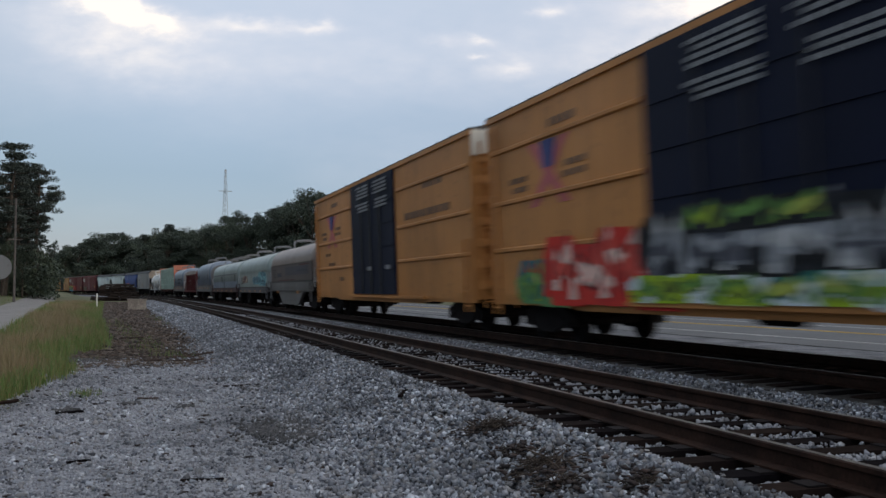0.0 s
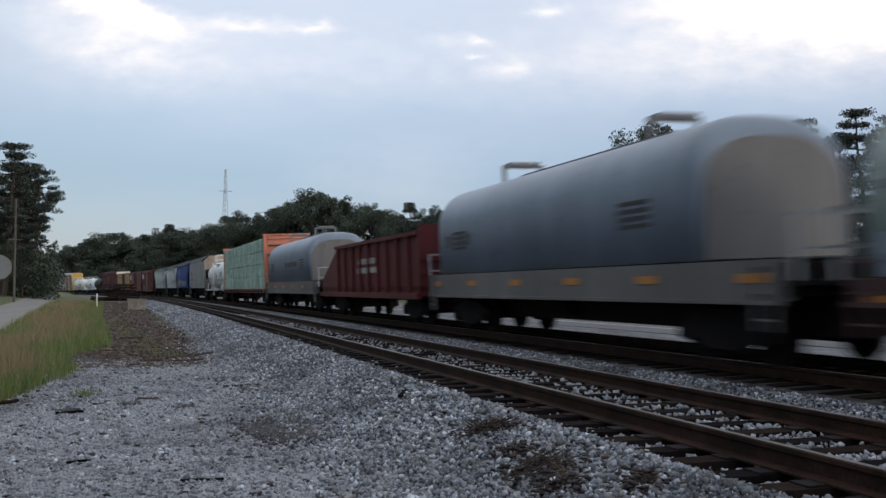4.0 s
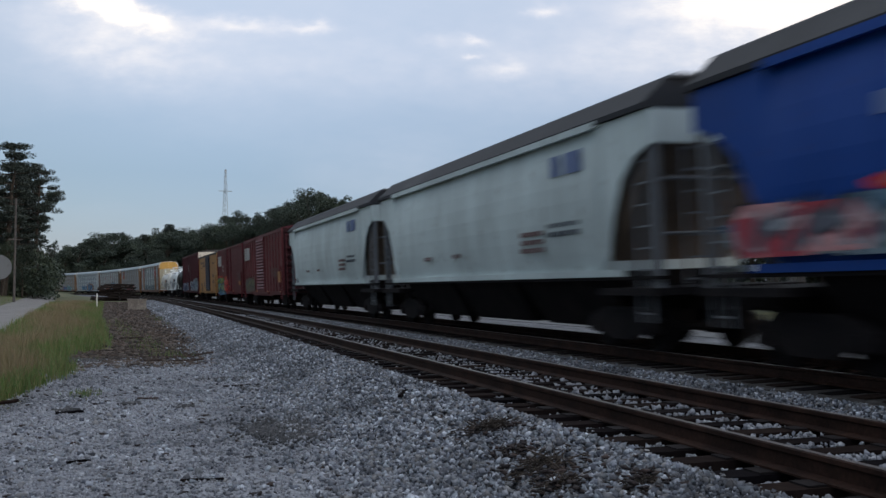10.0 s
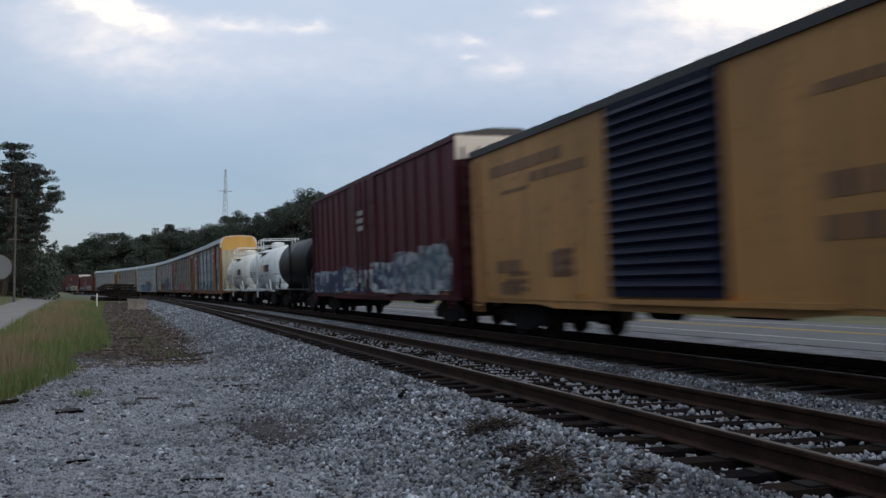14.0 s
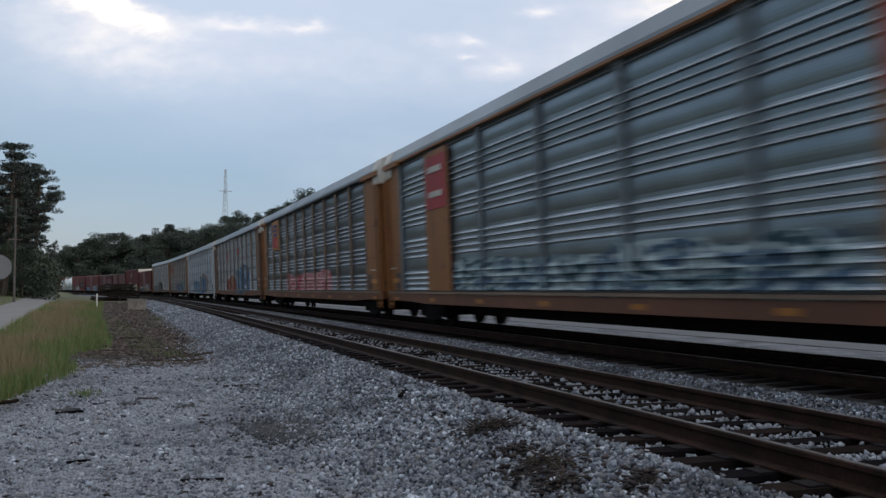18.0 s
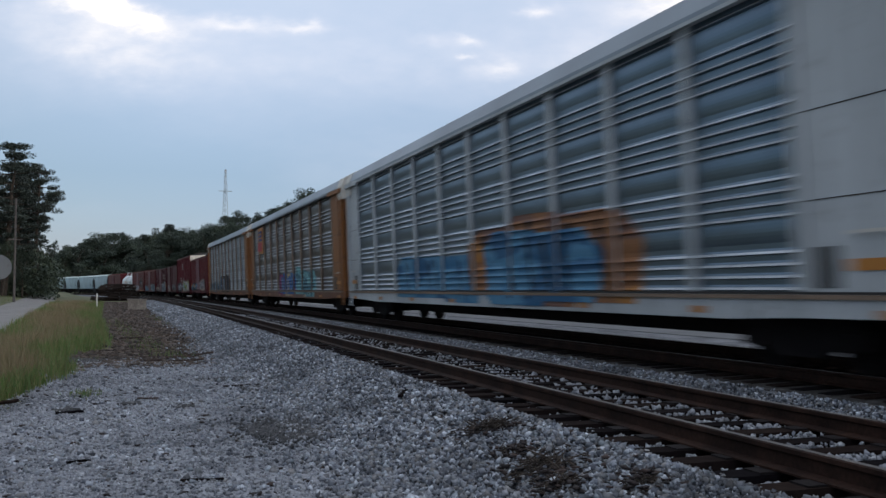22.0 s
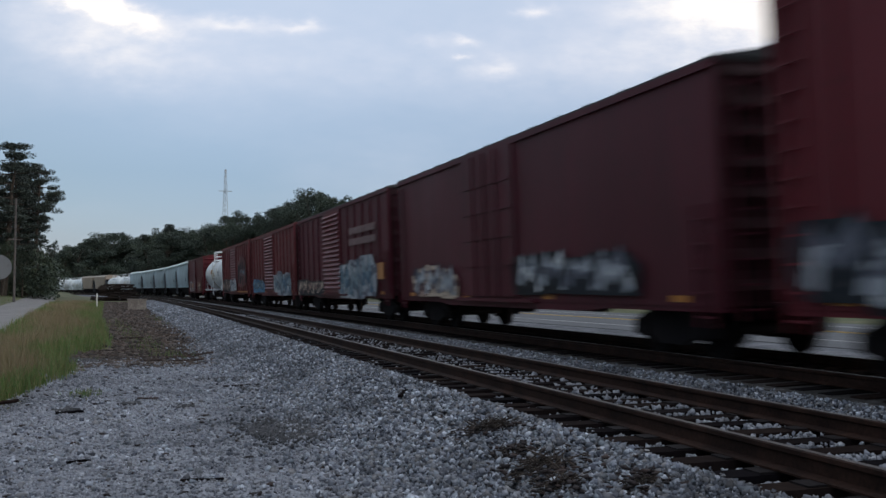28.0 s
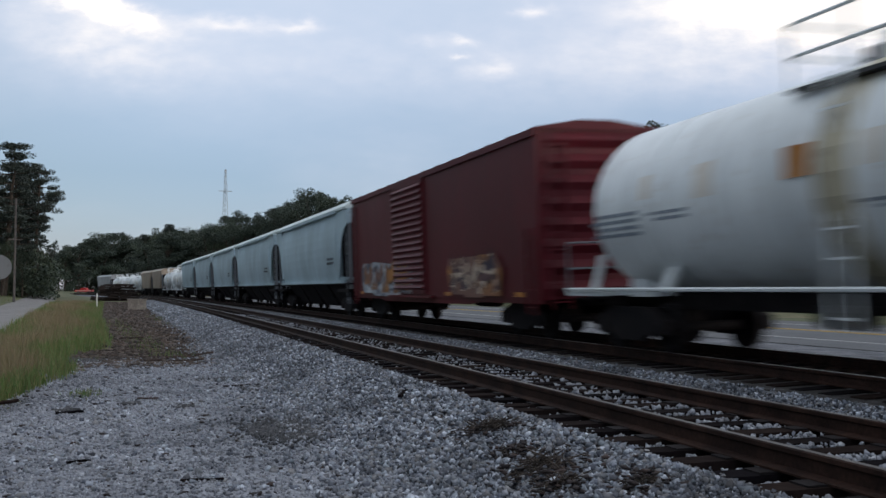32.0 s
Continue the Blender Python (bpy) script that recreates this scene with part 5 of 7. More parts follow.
    for e in (-1, 1):
        part("roof_cap", Geo().prism([(x * 1.012, z + (0.012 if z > eave + 0.05 else -0.4)) for x, z in roof], *sorted((e * (hl - 0.75), e * (hl + 0.02)))), RACK_CAP, car, "whitish roof end cap")
    if logo:
        for sx in (-1, 1):
            for yc, mats in logo:
                for j, (ya, yb, za, zb, mt, lb) in enumerate(mats):
                    part("emblem", Geo().box(*sorted((sx * (w + 0.0), sx * (w + 0.03 + j * 0.012))), yc + ya, yc + yb, za, zb), mt, car, lb)
    running_gear(car, pitch, hl - 3.1, 0.4, (0.36, 0.84), body)
    return car


# ---- paints of the train ----
WHITE_PANEL = paint("white_panel_paint", lin(222, 214, 200), 0.15)
REFLECT = paint("amber_reflector", lin(188, 124, 50), 0.35, 0.4)
LETTER = paint("white_lettering", lin(168, 168, 166), 0.4)
DOOR_BAR = paint("dull_door_bar", lin(140, 144, 150), 0.3)
RACK_SILL = paint("dirty_brown_sill_paint", lin(112, 72, 52), 0.55)
RACK_CAP = paint("weathered_cap_paint", lin(206, 202, 194), 0.35)
FADED_BLUE = paint("faded_blue_mark", lin(104, 122, 166), 0.3)
FADED = paint("faded_lettering", lin(104, 76, 76), 0.45)
DARK_LETTER = paint("dark_lettering", lin(70, 78, 88), 0.3)
FADED_BROWN = paint("faded_brown_lettering", lin(112, 80, 56), 0.4)
SOFT_LETTER = paint("faded_tank_lettering", lin(128, 138, 150), 0.3)
DARK_BLUE = paint("dark_blue_panel", lin(40, 48, 66), 0.2)
ORANGE = paint("orange_yellow_paint", lin(190, 132, 76), 0.38, 0.5, (0.10, 0.05, 0.025), 0.0, 0.25)
YELLOW = paint("faded_yellow_paint", lin(174, 130, 80), 0.6, 0.5, (0.09, 0.045, 0.025), 0.0, 0.25)
BOX_BLACK = paint("black_door_paint", lin(15, 23, 47), 0.15, 0.55, (0.012, 0.011, 0.014), 0.0, 0.12)
BROWN = paint("oxide_brown_paint", lin(101, 36, 45), 0.5, 0.5, (0.045, 0.016, 0.016), 0.0, 0.2)
DARK_END = paint("dark_oxide_end_paint", lin(52, 26, 29), 0.5, 0.6, (0.03, 0.012, 0.012), 0.0, 0.15)
BROWN2 = paint("dull_oxide_paint", lin(82, 30, 42), 0.5, 0.5, (0.04, 0.015, 0.016), 0.0, 0.2)
BROWN3 = paint("faded_oxide_paint", lin(106, 50, 54), 0.55, 0.5, (0.05, 0.02, 0.02), 0.0, 0.22)
RED = paint("red_oxide_paint", lin(86, 22, 31), 0.4, 0.5, (0.05, 0.016, 0.016), 0.0, 0.2)
DKRED = paint("dark_red_paint", lin(92, 40, 42), 0.42, 0.55, (0.05, 0.018, 0.018), 0.0, 0.22)
SALMON = paint("salmon_bulkhead_paint", lin(200, 122, 96), 0.3)
RED_SILL = paint("rusty_red_sill_paint", lin(128, 68, 62), 0.5)
WRAP = mottled("green_lumber_wrap", [(0.3, lin(138, 172, 162)), (0.5, lin(166, 200, 188)), (0.66, lin(182, 212, 200)), (0.76, lin(212, 228, 222))], 0.9, 0.45, 0.5, 0.04, 3.0)
w_nt = WRAP.node_tree
w_bs = w_nt.nodes["Principled BSDF"]
w_old = w_bs.inputs["Base Color"].links[0].from_socket
w_str = ramp_node(w_nt, noise_node(w_nt, 1.4, (1, 2.6, 0.25), 5), [(0.44, (0, 0, 0)), (0.6, (0.8, 0.8, 0.8))])
w_col = mix_node(w_nt, w_str, w_old, lin(70, 106, 98))
w_fleck = ramp_node(w_nt, noise_node(w_nt, 2.6, (1, 0.5, 2.5), 6), [(0.62, (0, 0, 0)), (0.72, (0.7, 0.7, 0.7))])
w_nt.links.new(mix_node(w_nt, w_fleck, w_col, lin(206, 222, 216)), w_bs.inputs["Base Color"])
COIL_GREY = paint("grey_hood_paint", lin(118, 132, 150), 0.4, 0.4)
COIL_TEAL = paint("teal_grey_hood_paint", lin(138, 152, 151), 0.5, 0.4)
COIL_BROWN = paint("dusty_brown_hood_paint", lin(136, 124, 118), 0.45, 0.45)
COIL_DIRTY = paint("dirty_lower_hood_paint", lin(84, 74, 74), 0.6, 0.5)
COIL_MARK = paint("faded_blue_grey_mark", lin(70, 70, 82), 0.5)
COIL_BASE = paint("grey_coil_sill_paint", lin(92, 92, 98), 0.5)
COIL_SILL = paint("brown_sill_paint", lin(64, 38, 41), 0.5)
COIL_SKIRT = paint("pale_grey_skirt_paint", lin(102, 101, 102), 0.5)
FADED_YELLOW = paint("faded_yellow_plate_paint", lin(168, 142, 78), 0.5)
TANK_STAIN = paint("rust_stained_tank_paint", lin(220, 213, 201), 0.4, 0.5, (0.3, 0.18, 0.1))
TANK_WHITE = paint("white_tank_paint", lin(226, 232, 234), 0.35, 0.4, (0.36, 0.25, 0.15))
TANK_CREAM = paint("cream_tank_paint", lin(228, 228, 222), 0.4, 0.42, (0.28, 0.2, 0.12))
TANK_BLACK = paint("black_tank_paint", lin(14, 15, 18), 0.15, 0.45, (0.012, 0.011, 0.01), 0.0, 0.12)
HOP_GREY = paint("grey_hopper_paint", lin(152, 155, 158), 0.6)
HOP_BEIGE = paint("beige_hopper_end_paint", lin(164, 148, 130), 0.7)
HOP_BLUE = paint("deep_blue_hopper_paint", lin(0, 62, 142), 0.2, 0.5, (0.05, 0.03, 0.03), 0.0, 0.25)
HOP_PALE = paint("pale_grey_hopper_paint", lin(200, 214, 215), 0.28)
HOP_BLUEGREY = paint("blue_grey_hopper_paint", lin(172, 194, 204), 0.2)
HOP_ROOF = paint("dark_hopper_roof_paint", lin(50, 52, 57), 0.4, 0.7, (0.03, 0.025, 0.022), 0.0, 0.2)
SLOPE_TAN = paint("rusty_slope_sheet_paint", lin(104, 90, 78), 0.5)
GRATING = paint("steel_grating", lin(104, 108, 114), 0.3, 0.5)
ROOF_METAL = paint("galvanised_roof", lin(140, 150, 160), 0.15, 0.4, metal=0.2)
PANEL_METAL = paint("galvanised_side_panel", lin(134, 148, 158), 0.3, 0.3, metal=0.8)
# pale tones painted as the sky's highlight on upward ridge faces
CREST_LIT = paint("sky_lit_ridge_face", lin(214, 222, 228), 0.2, 0.3, metal=0.6)
CREST_LIT_DULL = paint("dim_sky_lit_ridge_face", lin(146, 154, 163), 0.3, 0.34, metal=0.6)
PANEL_DARK = paint("dulled_side_panel", lin(104, 114, 128), 0.3, 0.3, metal=0.8)
PANEL_DUSTY = paint("dusty_side_panel", lin(118, 116, 117), 0.35, 0.32, metal=0.75)
PANEL_BLUE = paint("blue_grey_side_panel", lin(112, 130, 146), 0.25, 0.3, metal=0.8)
RACK_ORANGE = paint("rusty_orange_frame_paint", lin(148, 96, 50), 0.8)
GRIME_SEAM = paint("grimy_seam_paint", lin(60, 44, 36), 0.5)
RACK_BROWN = paint("rust_brown_frame_paint", lin(112, 82, 62), 0.5)
POST_GREY = paint("grey_post_paint", lin(112, 120, 126), 0.4)
RACK_TAN = paint("tan_post_paint", lin(132, 112, 95), 0.5)
RACK_WHITE = paint("white_frame_paint", lin(186, 191, 195), 0.4)
RACK_YELLOW = paint("yellow_door_paint", lin(204, 156, 70), 0.3)
RACK_CREAM = paint("cream_door_paint", lin(180, 172, 148), 0.5)
EMBLEM_RED = paint("red_emblem_paint", lin(164, 48, 56), 0.3)
EMBLEM_ORANGE = paint("orange_emblem_paint", lin(186, 128, 72), 0.3)
EMBLEM_BLUE = paint("blue_emblem_paint", lin(44, 56, 120), 0.2)
EMBLEM_PINK = paint("pink_stripe_paint", lin(178, 88, 94), 0.3)

T_RED = tag_mat("spray_red_white", [lin(176, 50, 42), lin(60, 30, 34), lin(196, 96, 66), lin(190, 160, 150)])
T_GREEN = tag_mat("spray_green_black", [lin(30, 40, 40), lin(150, 180, 40), lin(200, 215, 220), lin(40, 120, 110)], 1.2)
T_GREEN2 = tag_mat("spray_teal", [lin(60, 120, 110), lin(90, 140, 90), lin(50, 110, 120)], 0.9)
T_DARK = tag_mat("spray_dark_edge", [lin(14, 18, 24), lin(26, 32, 40)])
T_LIME = tag_mat("spray_lime", [lin(140, 168, 50), lin(96, 140, 70), lin(168, 180, 84)], 1.2)
T_TEAL = tag_mat("spray_teal_green", [lin(30, 96, 118), lin(20, 34, 50), lin(160, 164, 70), lin(44, 128, 134)], 1.2)
T_WHITE = tag_mat("spray_white_grey", [lin(186, 190, 194), lin(150, 156, 164), lin(92, 96, 108)])
T_PINK = tag_mat("spray_pink", [lin(182, 128, 132), lin(192, 146, 148), lin(160, 66, 78)])
T_BLUE = tag_mat("spray_blue_orange", [lin(70, 130, 170), lin(90, 150, 180), lin(210, 150, 70)], 0.9)
T_NAVY = tag_mat("spray_navy", [lin(36, 46, 72), lin(60, 76, 104), lin(150, 165, 180)])
T_PURPLE = tag_mat("spray_purple", [lin(70, 60, 110), lin(50, 60, 90), lin(120, 110, 140)])
T_SKY = tag_mat("spray_sky_blue", [lin(60, 112, 150), lin(84, 132, 164), lin(48, 92, 128)], 0.9)
T_AMBER = tag_mat("spray_amber", [lin(168, 116, 60), lin(140, 98, 66), lin(120, 90, 80)], 0.9)
T_BLUE2 = tag_mat("spray_strong_blue", [lin(40, 100, 165), lin(60, 120, 180)], 0.9)
T_MAGENTA = tag_mat("spray_magenta", [lin(130, 60, 110), lin(110, 50, 96)], 0.9)
T_CREAM = tag_mat("spray_cream", [lin(190, 172, 130), lin(160, 146, 116)], 0.9)
T_PALEW = tag_mat("spray_pale_white", [lin(150, 170, 176), lin(60, 88, 98), lin(164, 180, 184), lin(70, 94, 116), lin(140, 160, 168)], 1.4)
T_PINKW = tag_mat("spray_pinkish_white", [lin(225, 190, 180), lin(205, 80, 70)], 2.0)
T_CRIMSON = tag_mat("spray_crimson", [lin(196, 52, 44), lin(180, 48, 44)], 1.2)
T_BEIGE = tag_mat("spray_beige", [lin(164, 140, 126), lin(92, 70, 72), lin(186, 168, 150), lin(60, 52, 66)])
T_PALEBLUE = tag_mat("spray_pale_blue", [lin(98, 124, 142), lin(76, 104, 126), lin(122, 138, 147), lin(86, 112, 128)], 1.0)
T_AQUA = tag_mat("spray_aqua", [lin(104, 158, 168), lin(126, 176, 182), lin(76, 120, 136), lin(120, 160, 164)], 1.4)
T_ORANGE = tag_mat("spray_orange", [lin(158, 92, 62), lin(138, 72, 62), lin(160, 124, 92)])

# ---- the train, from its head to its tail: place along the train of each car's two ends ----
TRAIN = []
XR = -1.56  # marks the ridged sides


def join(car, u0, u1):
    TRAIN.append((car, (u0 + u1) / 2))
    return car


def spray(car, u_mid, ua, ub, z0, z1, fill, edge, seed, letters, x=-1.535, lift=0.0):
    graffiti(car, x, min(ua, ub) - u_mid, max(ua, ub) - u_mid, z0, z1, fill, edge, seed, letters, ridged=x == XR, lift=lift)


def cross_mark(car, y, z):
    """A plain crossed emblem of two colours."""
    g2 = Geo()
    for s in (-1, 1):
        g1 = Geo().plate([(y - s * 0.75 - 0.2, z - 0.65), (y - s * 0.75 + 0.2, z - 0.65), (y + s * 0.75 + 0.2, z + 0.65), (y + s * 0.75 - 0.2, z + 0.65)][::s], -1.485 - 0.004 * s, -1.47)
        part("emblem", g1, EMBLEM_PINK, car, "faded crossed emblem")
    g2.plate([(y - 0.2, z + 0.1), (y + 0.2, z + 0.1), (y + 0.34, z + 0.65), (y - 0.34, z + 0.65)], -1.494, -1.47)
    part("emblem", g2, EMBLEM_BLUE, car, "faded blue mark")


def side_bars(car, items, mat, seed=1, x=-1.476):
    rng = random.Random(seed)
    for y, z, rows, length, h in items:
        for b in bars(x, y, z, rows, length, h, h * 0.7, rng):
            part("lettering", b, mat, car)


c = join(boxcar(20.9, 5.02, ORANGE, "orange-yellow high-cube boxcar with black doors, colourful graffiti", None, BOX_BLACK, (-2.6, 2.8), "rods", "band", 0.85, True), -361.5, -340.6)
spray(c, -351.05, -343.2, -345.0, 0.75, 2.0, T_CRIMSON, T_GREEN2, 2, 2)
spray(c, -351.05, -344.6, -349.0, 0.7, 2.25, T_PINKW, T_CRIMSON, 3, 4, lift=0.01)
spray(c, -351.05, -348.4, -357.0, 1.2, 2.35, T_WHITE, T_DARK, 4, 8, -1.60)
spray(c, -351.05, -348.0, -357.2, 0.85, 1.35, T_LIME, T_GREEN, 5, 9, -1.60, 0.014)
spray(c, -351.05, -349.4, -352.4, 1.9, 2.4, T_LIME, T_DARK, 6, 3, -1.60, 0.026)
spray(c, -351.05, -343.0, -344.0, 0.75, 1.5, T_LIME, T_GREEN2, 7, 1, lift=0.012)
cross_mark(c, 6.6, 3.45)
side_bars(c, [(5.0, 3.6, 2, 1.0, 0.12), (7.7, 3.5, 2, 1.0, 0.12), (5.4, 4.5, 1, 1.2, 0.16)], FADED_BROWN)
for i in range(2):
    side_bars(c, [(-2.6 + i * 2.4, 4.75, 4, 1.7, 0.07), (-2.6 + i * 2.4, 4.15, 3, 1.7, 0.07)], DOOR_BAR, 5 + i, -1.60)
c = join(boxcar(21.0, 5.02, ORANGE, "orange-yellow high-cube boxcar with a wide black door", None, BOX_BLACK, (-3.0, 2.8), "rods", "band", 0.85, True), -340.6, -319.6)
cross_mark(c, 6.6, 3.45)
side_bars(c, [(5.0, 3.6, 2, 1.0, 0.12), (7.7, 3.5, 2, 1.0, 0.12), (5.4, 4.6, 1, 1.2, 0.16), (7.0, 2.6, 1, 1.2, 0.12), (6.2, 2.2, 1, 1.6, 0.12), (-7.6, 4.2, 1, 1.8, 0.22), (-8.2, 3.4, 1, 4.5, 0.2), (4.6, 1.6, 1, 0.9, 0.16)], FADED_BROWN)
for i in range(2):
    side_bars(c, [(-2.4 + i * 2.4, 4.75, 4, 1.7, 0.07), (-2.4 + i * 2.4, 4.15, 3, 1.7, 0.07), (-2.6 + i * 2.4, 1.9, 1, 0.5, 0.14)], DOOR_BAR, 5 + i, -1.60)
c = join(coil_car(13.8, "dusty brown-grey covered coil car with a deep well", COIL_BROWN, 3.4, 1, COIL_SKIRT, COIL_SKIRT, True, side_z=2.45, seed=2, lower=COIL_DIRTY), -319.6, -305.8)
for y_, z_, l_, h_, mt in ((-2.0, 1.85, 6.4, 0.42, COIL_MARK), (-4.2, 2.3, 2.2, 0.05, DKRED), (1.0, 1.58, 5.0, 0.04, DKRED), (-3.6, 2.0, 3.0, 0.09, DARK_BLUE), (3.2, 1.78, 1.3, 0.22, DARK_BLUE)):
    part("worn_mark", Geo().box(-1.466, -1.45, y_ - l_ / 2, y_ + l_ / 2, z_, z_ + h_), mt, c, "worn painted mark")
c = join(coil_car(14.7, "pale teal-grey hooded coil car", COIL_TEAL, 3.36, 1, COIL_BASE, None, False, None, seed=3, low=1.22, lower=COIL_TEAL), -305.8, -291.1)
spray(c, -298.4, -304.3, -301.5, 1.32, 2.24, T_AQUA, T_AQUA, 9, 3, -1.466)
spray(c, -298.4, -301.2, -299.0, 1.4, 2.0, T_PALEBLUE, T_AQUA, 10, 2, -1.466)
spray(c, -298.4, -296.0, -293.6, 1.5, 2.1, T_BEIGE, T_BEIGE, 11, 3, -1.466)
c = join(coil_car(19.0, "grey coil car with two hoods over a red-brown sill", COIL_TEAL, 3.32, 2, COIL_SILL, None, False, GRATING, seed=4, low=1.22), -291.1, -272.1)
c = join(coil_car(16.0, "smooth grey coil car with one tall hood", COIL_GREY, 3.78, 1, COIL_SKIRT, None, False, None, True, True, 5, 2.7, (1.9, 0.6)), -272.1, -256.1)
side_bars(c, [(4.2, 2.5, 1, 2.4, 0.3)], DARK_LETTER, 3, -1.455)
c = join(gondola(15.4, "dark red ribbed gondola with one sloped end", DKRED), -256.1, -240.7)
c = join(coil_car(16.4, "grey coil car with one tall smooth hood", COIL_GREY, 3.78, 1, COIL_SKIRT, None, False, None, True, True, 6, 2.7, (1.9, 0.6)), -240.7, -224.3)
side_bars(c, [(-2.6, 2.5, 2, 4.2, 0.24)], DARK_LETTER, 4, -1.455)
c = join(lumber_car(23.5, "salmon bulkhead flat car stacked with green-wrapped lumber"), -224.3, -200.8)
c = join(tank_car(15.6, "white tank car with a railed top platform", TANK_WHITE, 1.32, 2.38, seed=1), -200.8, -185.2)
c = join(hopper(17.6, "grey covered hopper with a beige end and stained sides", HOP_GREY, 4.08, 4.5, False, 2, HOP_ROOF, None, HOP_BEIGE, 3, 1.38, 0, HOP_PALE, True), -185.2, -167.6)
side_bars(c, [(4.0, 3.05, 2, 1.8, 0.13), (3.7, 2.45, 2, 1.9, 0.13), (4.4, 1.9, 2, 1.2, 0.1)], DARK_LETTER, 8, -1.5)
part("faded_panel", Geo().box(-1.512, -1.46, 0.6, 1.5, 1.6, 2.4), HOP_BEIGE, c, "faded yellowish panel")
c = join(hopper(18.3, "deep blue covered hopper with pale graffiti", HOP_BLUE, 4.1, 4.55, True, 3, HOP_ROOF, None, HOP_BLUE, 3, 1.42), -167.6, -149.3)
spray(c, -158.45, -151.0, -163.8, 1.5, 2.35, T_WHITE, T_PALEBLUE, 12, 7, -1.5)
side_bars(c, [(3.4, 3.75, 2, 1.5, 0.26)], FADED_BLUE, 3, -1.5)
spray(c, -158.45, -153.6, -157.0, 2.2, 2.45, T_PINK, T_CRIMSON, 13, 3, -1.5, 0.008)
spray(c, -158.45, -151.2, -153.2, 1.5, 2.3, T_WHITE, T_PINK, 14, 2, -1.5, 0.012)
for ua, ub in ((-149.3, -130.95), (-130.95, -112.8)):
    c = join(hopper(18.15, "pale grey covered hopper with bowed sides", HOP_PALE, 4.1, 4.55, True, 4, HOP_ROOF, SLOPE_TAN, HOP_PALE, 3, 1.42), ua, ub)
    side_bars(c, [(-6.2, 3.7, 1, 1.9, 0.4)], FADED_BLUE, 6, -1.5)
    side_bars(c, [(-4.4, 2.3, 3, 1.2, 0.1), (3.0, 2.0, 1, 0.7, 0.1), (0.6, 2.0, 1, 0.7, 0.1)], FADED, 6, -1.5)


def block_mark(car, y0, z1):
    """White stacked bars beside a solid block."""
    for i in range(5):
        part("emblem_bar", Geo().box(-1.545, -1.47, y0 + 1.1, y0 + 2.2, z1 - 0.13 - i * 0.17, z1 - i * 0.17), LETTER, car)
    part("emblem", Geo().box(-1.545, -1.47, y0, y0 + 1.05, z1 - 0.8, z1), LETTER, car, "white block mark")


c = join(boxcar(17.2, 4.42, BROWN3, "oxide-brown boxcar with a ridged door", BROWN2, BROWN3, (-1.5, 1.5), "ridged", "post"), -111.9, -94.6)
block_mark(c, 5.2, 3.9)
spray(c, -103.2, -96.2, -100.2, 0.9, 2.0, tag_mat("spray_olive", [lin(104, 104, 72), lin(88, 92, 78)]), tag_mat("spray_dull_violet", [lin(84, 66, 74), lin(96, 78, 70)]), 21, 3)
side_bars(c, [(-6.4, 2.3, 3, 2.6, 0.1)], FADED, 4, -1.53)
part("placard", Geo().box(-1.545, -1.47, -7.4, -6.6, 1.5, 2.1), EMBLEM_ORANGE, c, "orange panel")
c = join(boxcar(17.4, 4.42, BROWN, "oxide-brown boxcar with gridded sides and colourful graffiti", None, BROWN, (-1.4, 1.6), "plain", "grid"), -94.6, -77.2)
block_mark(c, 5.4, 3.9)
spray(c, -85.9, -78.2, -83.8, 0.62, 1.75, T_TEAL, T_SKY, 23, 5)
spray(c, -85.9, -78.0, -83.6, 1.6, 2.12, T_LIME, T_TEAL, 25, 6, lift=0.014)
spray(c, -85.9, -83.4, -86.8, 0.75, 2.25, T_CRIMSON, T_RED, 24, 3, -1.57)
spray(c, -85.9, -78.0, -82.0, 2.05, 2.3, T_CRIMSON, T_ORANGE, 26, 5, lift=0.026)
part("placard", Geo().box(-1.545, -1.47, -7.0, -6.2, 1.45, 1.75), EMBLEM_ORANGE, c, "amber panel")
side_bars(c, [(-7.0, 2.3, 4, 1.4, 0.1)], FADED, 5, -1.53)
side_bars(c, [(3.6, 3.1, 2, 0.6, 0.2)], LETTER, 5, -1.53)
c = join(boxcar(17.2, 4.4, YELLOW, "faded yellow boxcar with a dark ridged door", None, BOX_BLACK, (-2.2, 1.1), "ridged", "none"), -77.2, -60.0)
side_bars(c, [(3.0, 3.9, 1, 4.0, 0.24), (2.0, 3.55, 1, 3.0, 0.2), (4.6, 3.3, 1, 1.4, 0.08), (-6.0, 3.6, 1, 2.0, 0.14), (4.8, 1.5, 3, 1.2, 0.1), (2.6, 1.9, 3, 0.8, 0.12)], FADED_BROWN, 6)
side_bars(c, [(5.2, 1.75, 2, 1.3, 0.28), (2.7, 1.85, 1, 1.0, 0.5), (-5.6, 2.5, 2, 1.6, 0.3), (-7.6, 1.7, 1, 1.2, 0.4)], FADED_BROWN, 16)
c = join(boxcar(20.6, 5.06, BROWN2, "tall dark brown boxcar with white graffiti and white end panel", None, BROWN2, (-1.6, 1.8), "plain", "post", 0.9, True), -60.0, -39.4)
spray(c, -49.7, -50.9, -55.2, 0.95, 2.3, T_NAVY, T_WHITE, 31, 3)
spray(c, -49.7, -55.4, -58.8, 0.9, 2.6, T_PALEBLUE, T_WHITE, 33, 3)
spray(c, -49.7, -40.6, -46.0, 0.95, 1.9, T_PURPLE, T_NAVY, 32, 4)
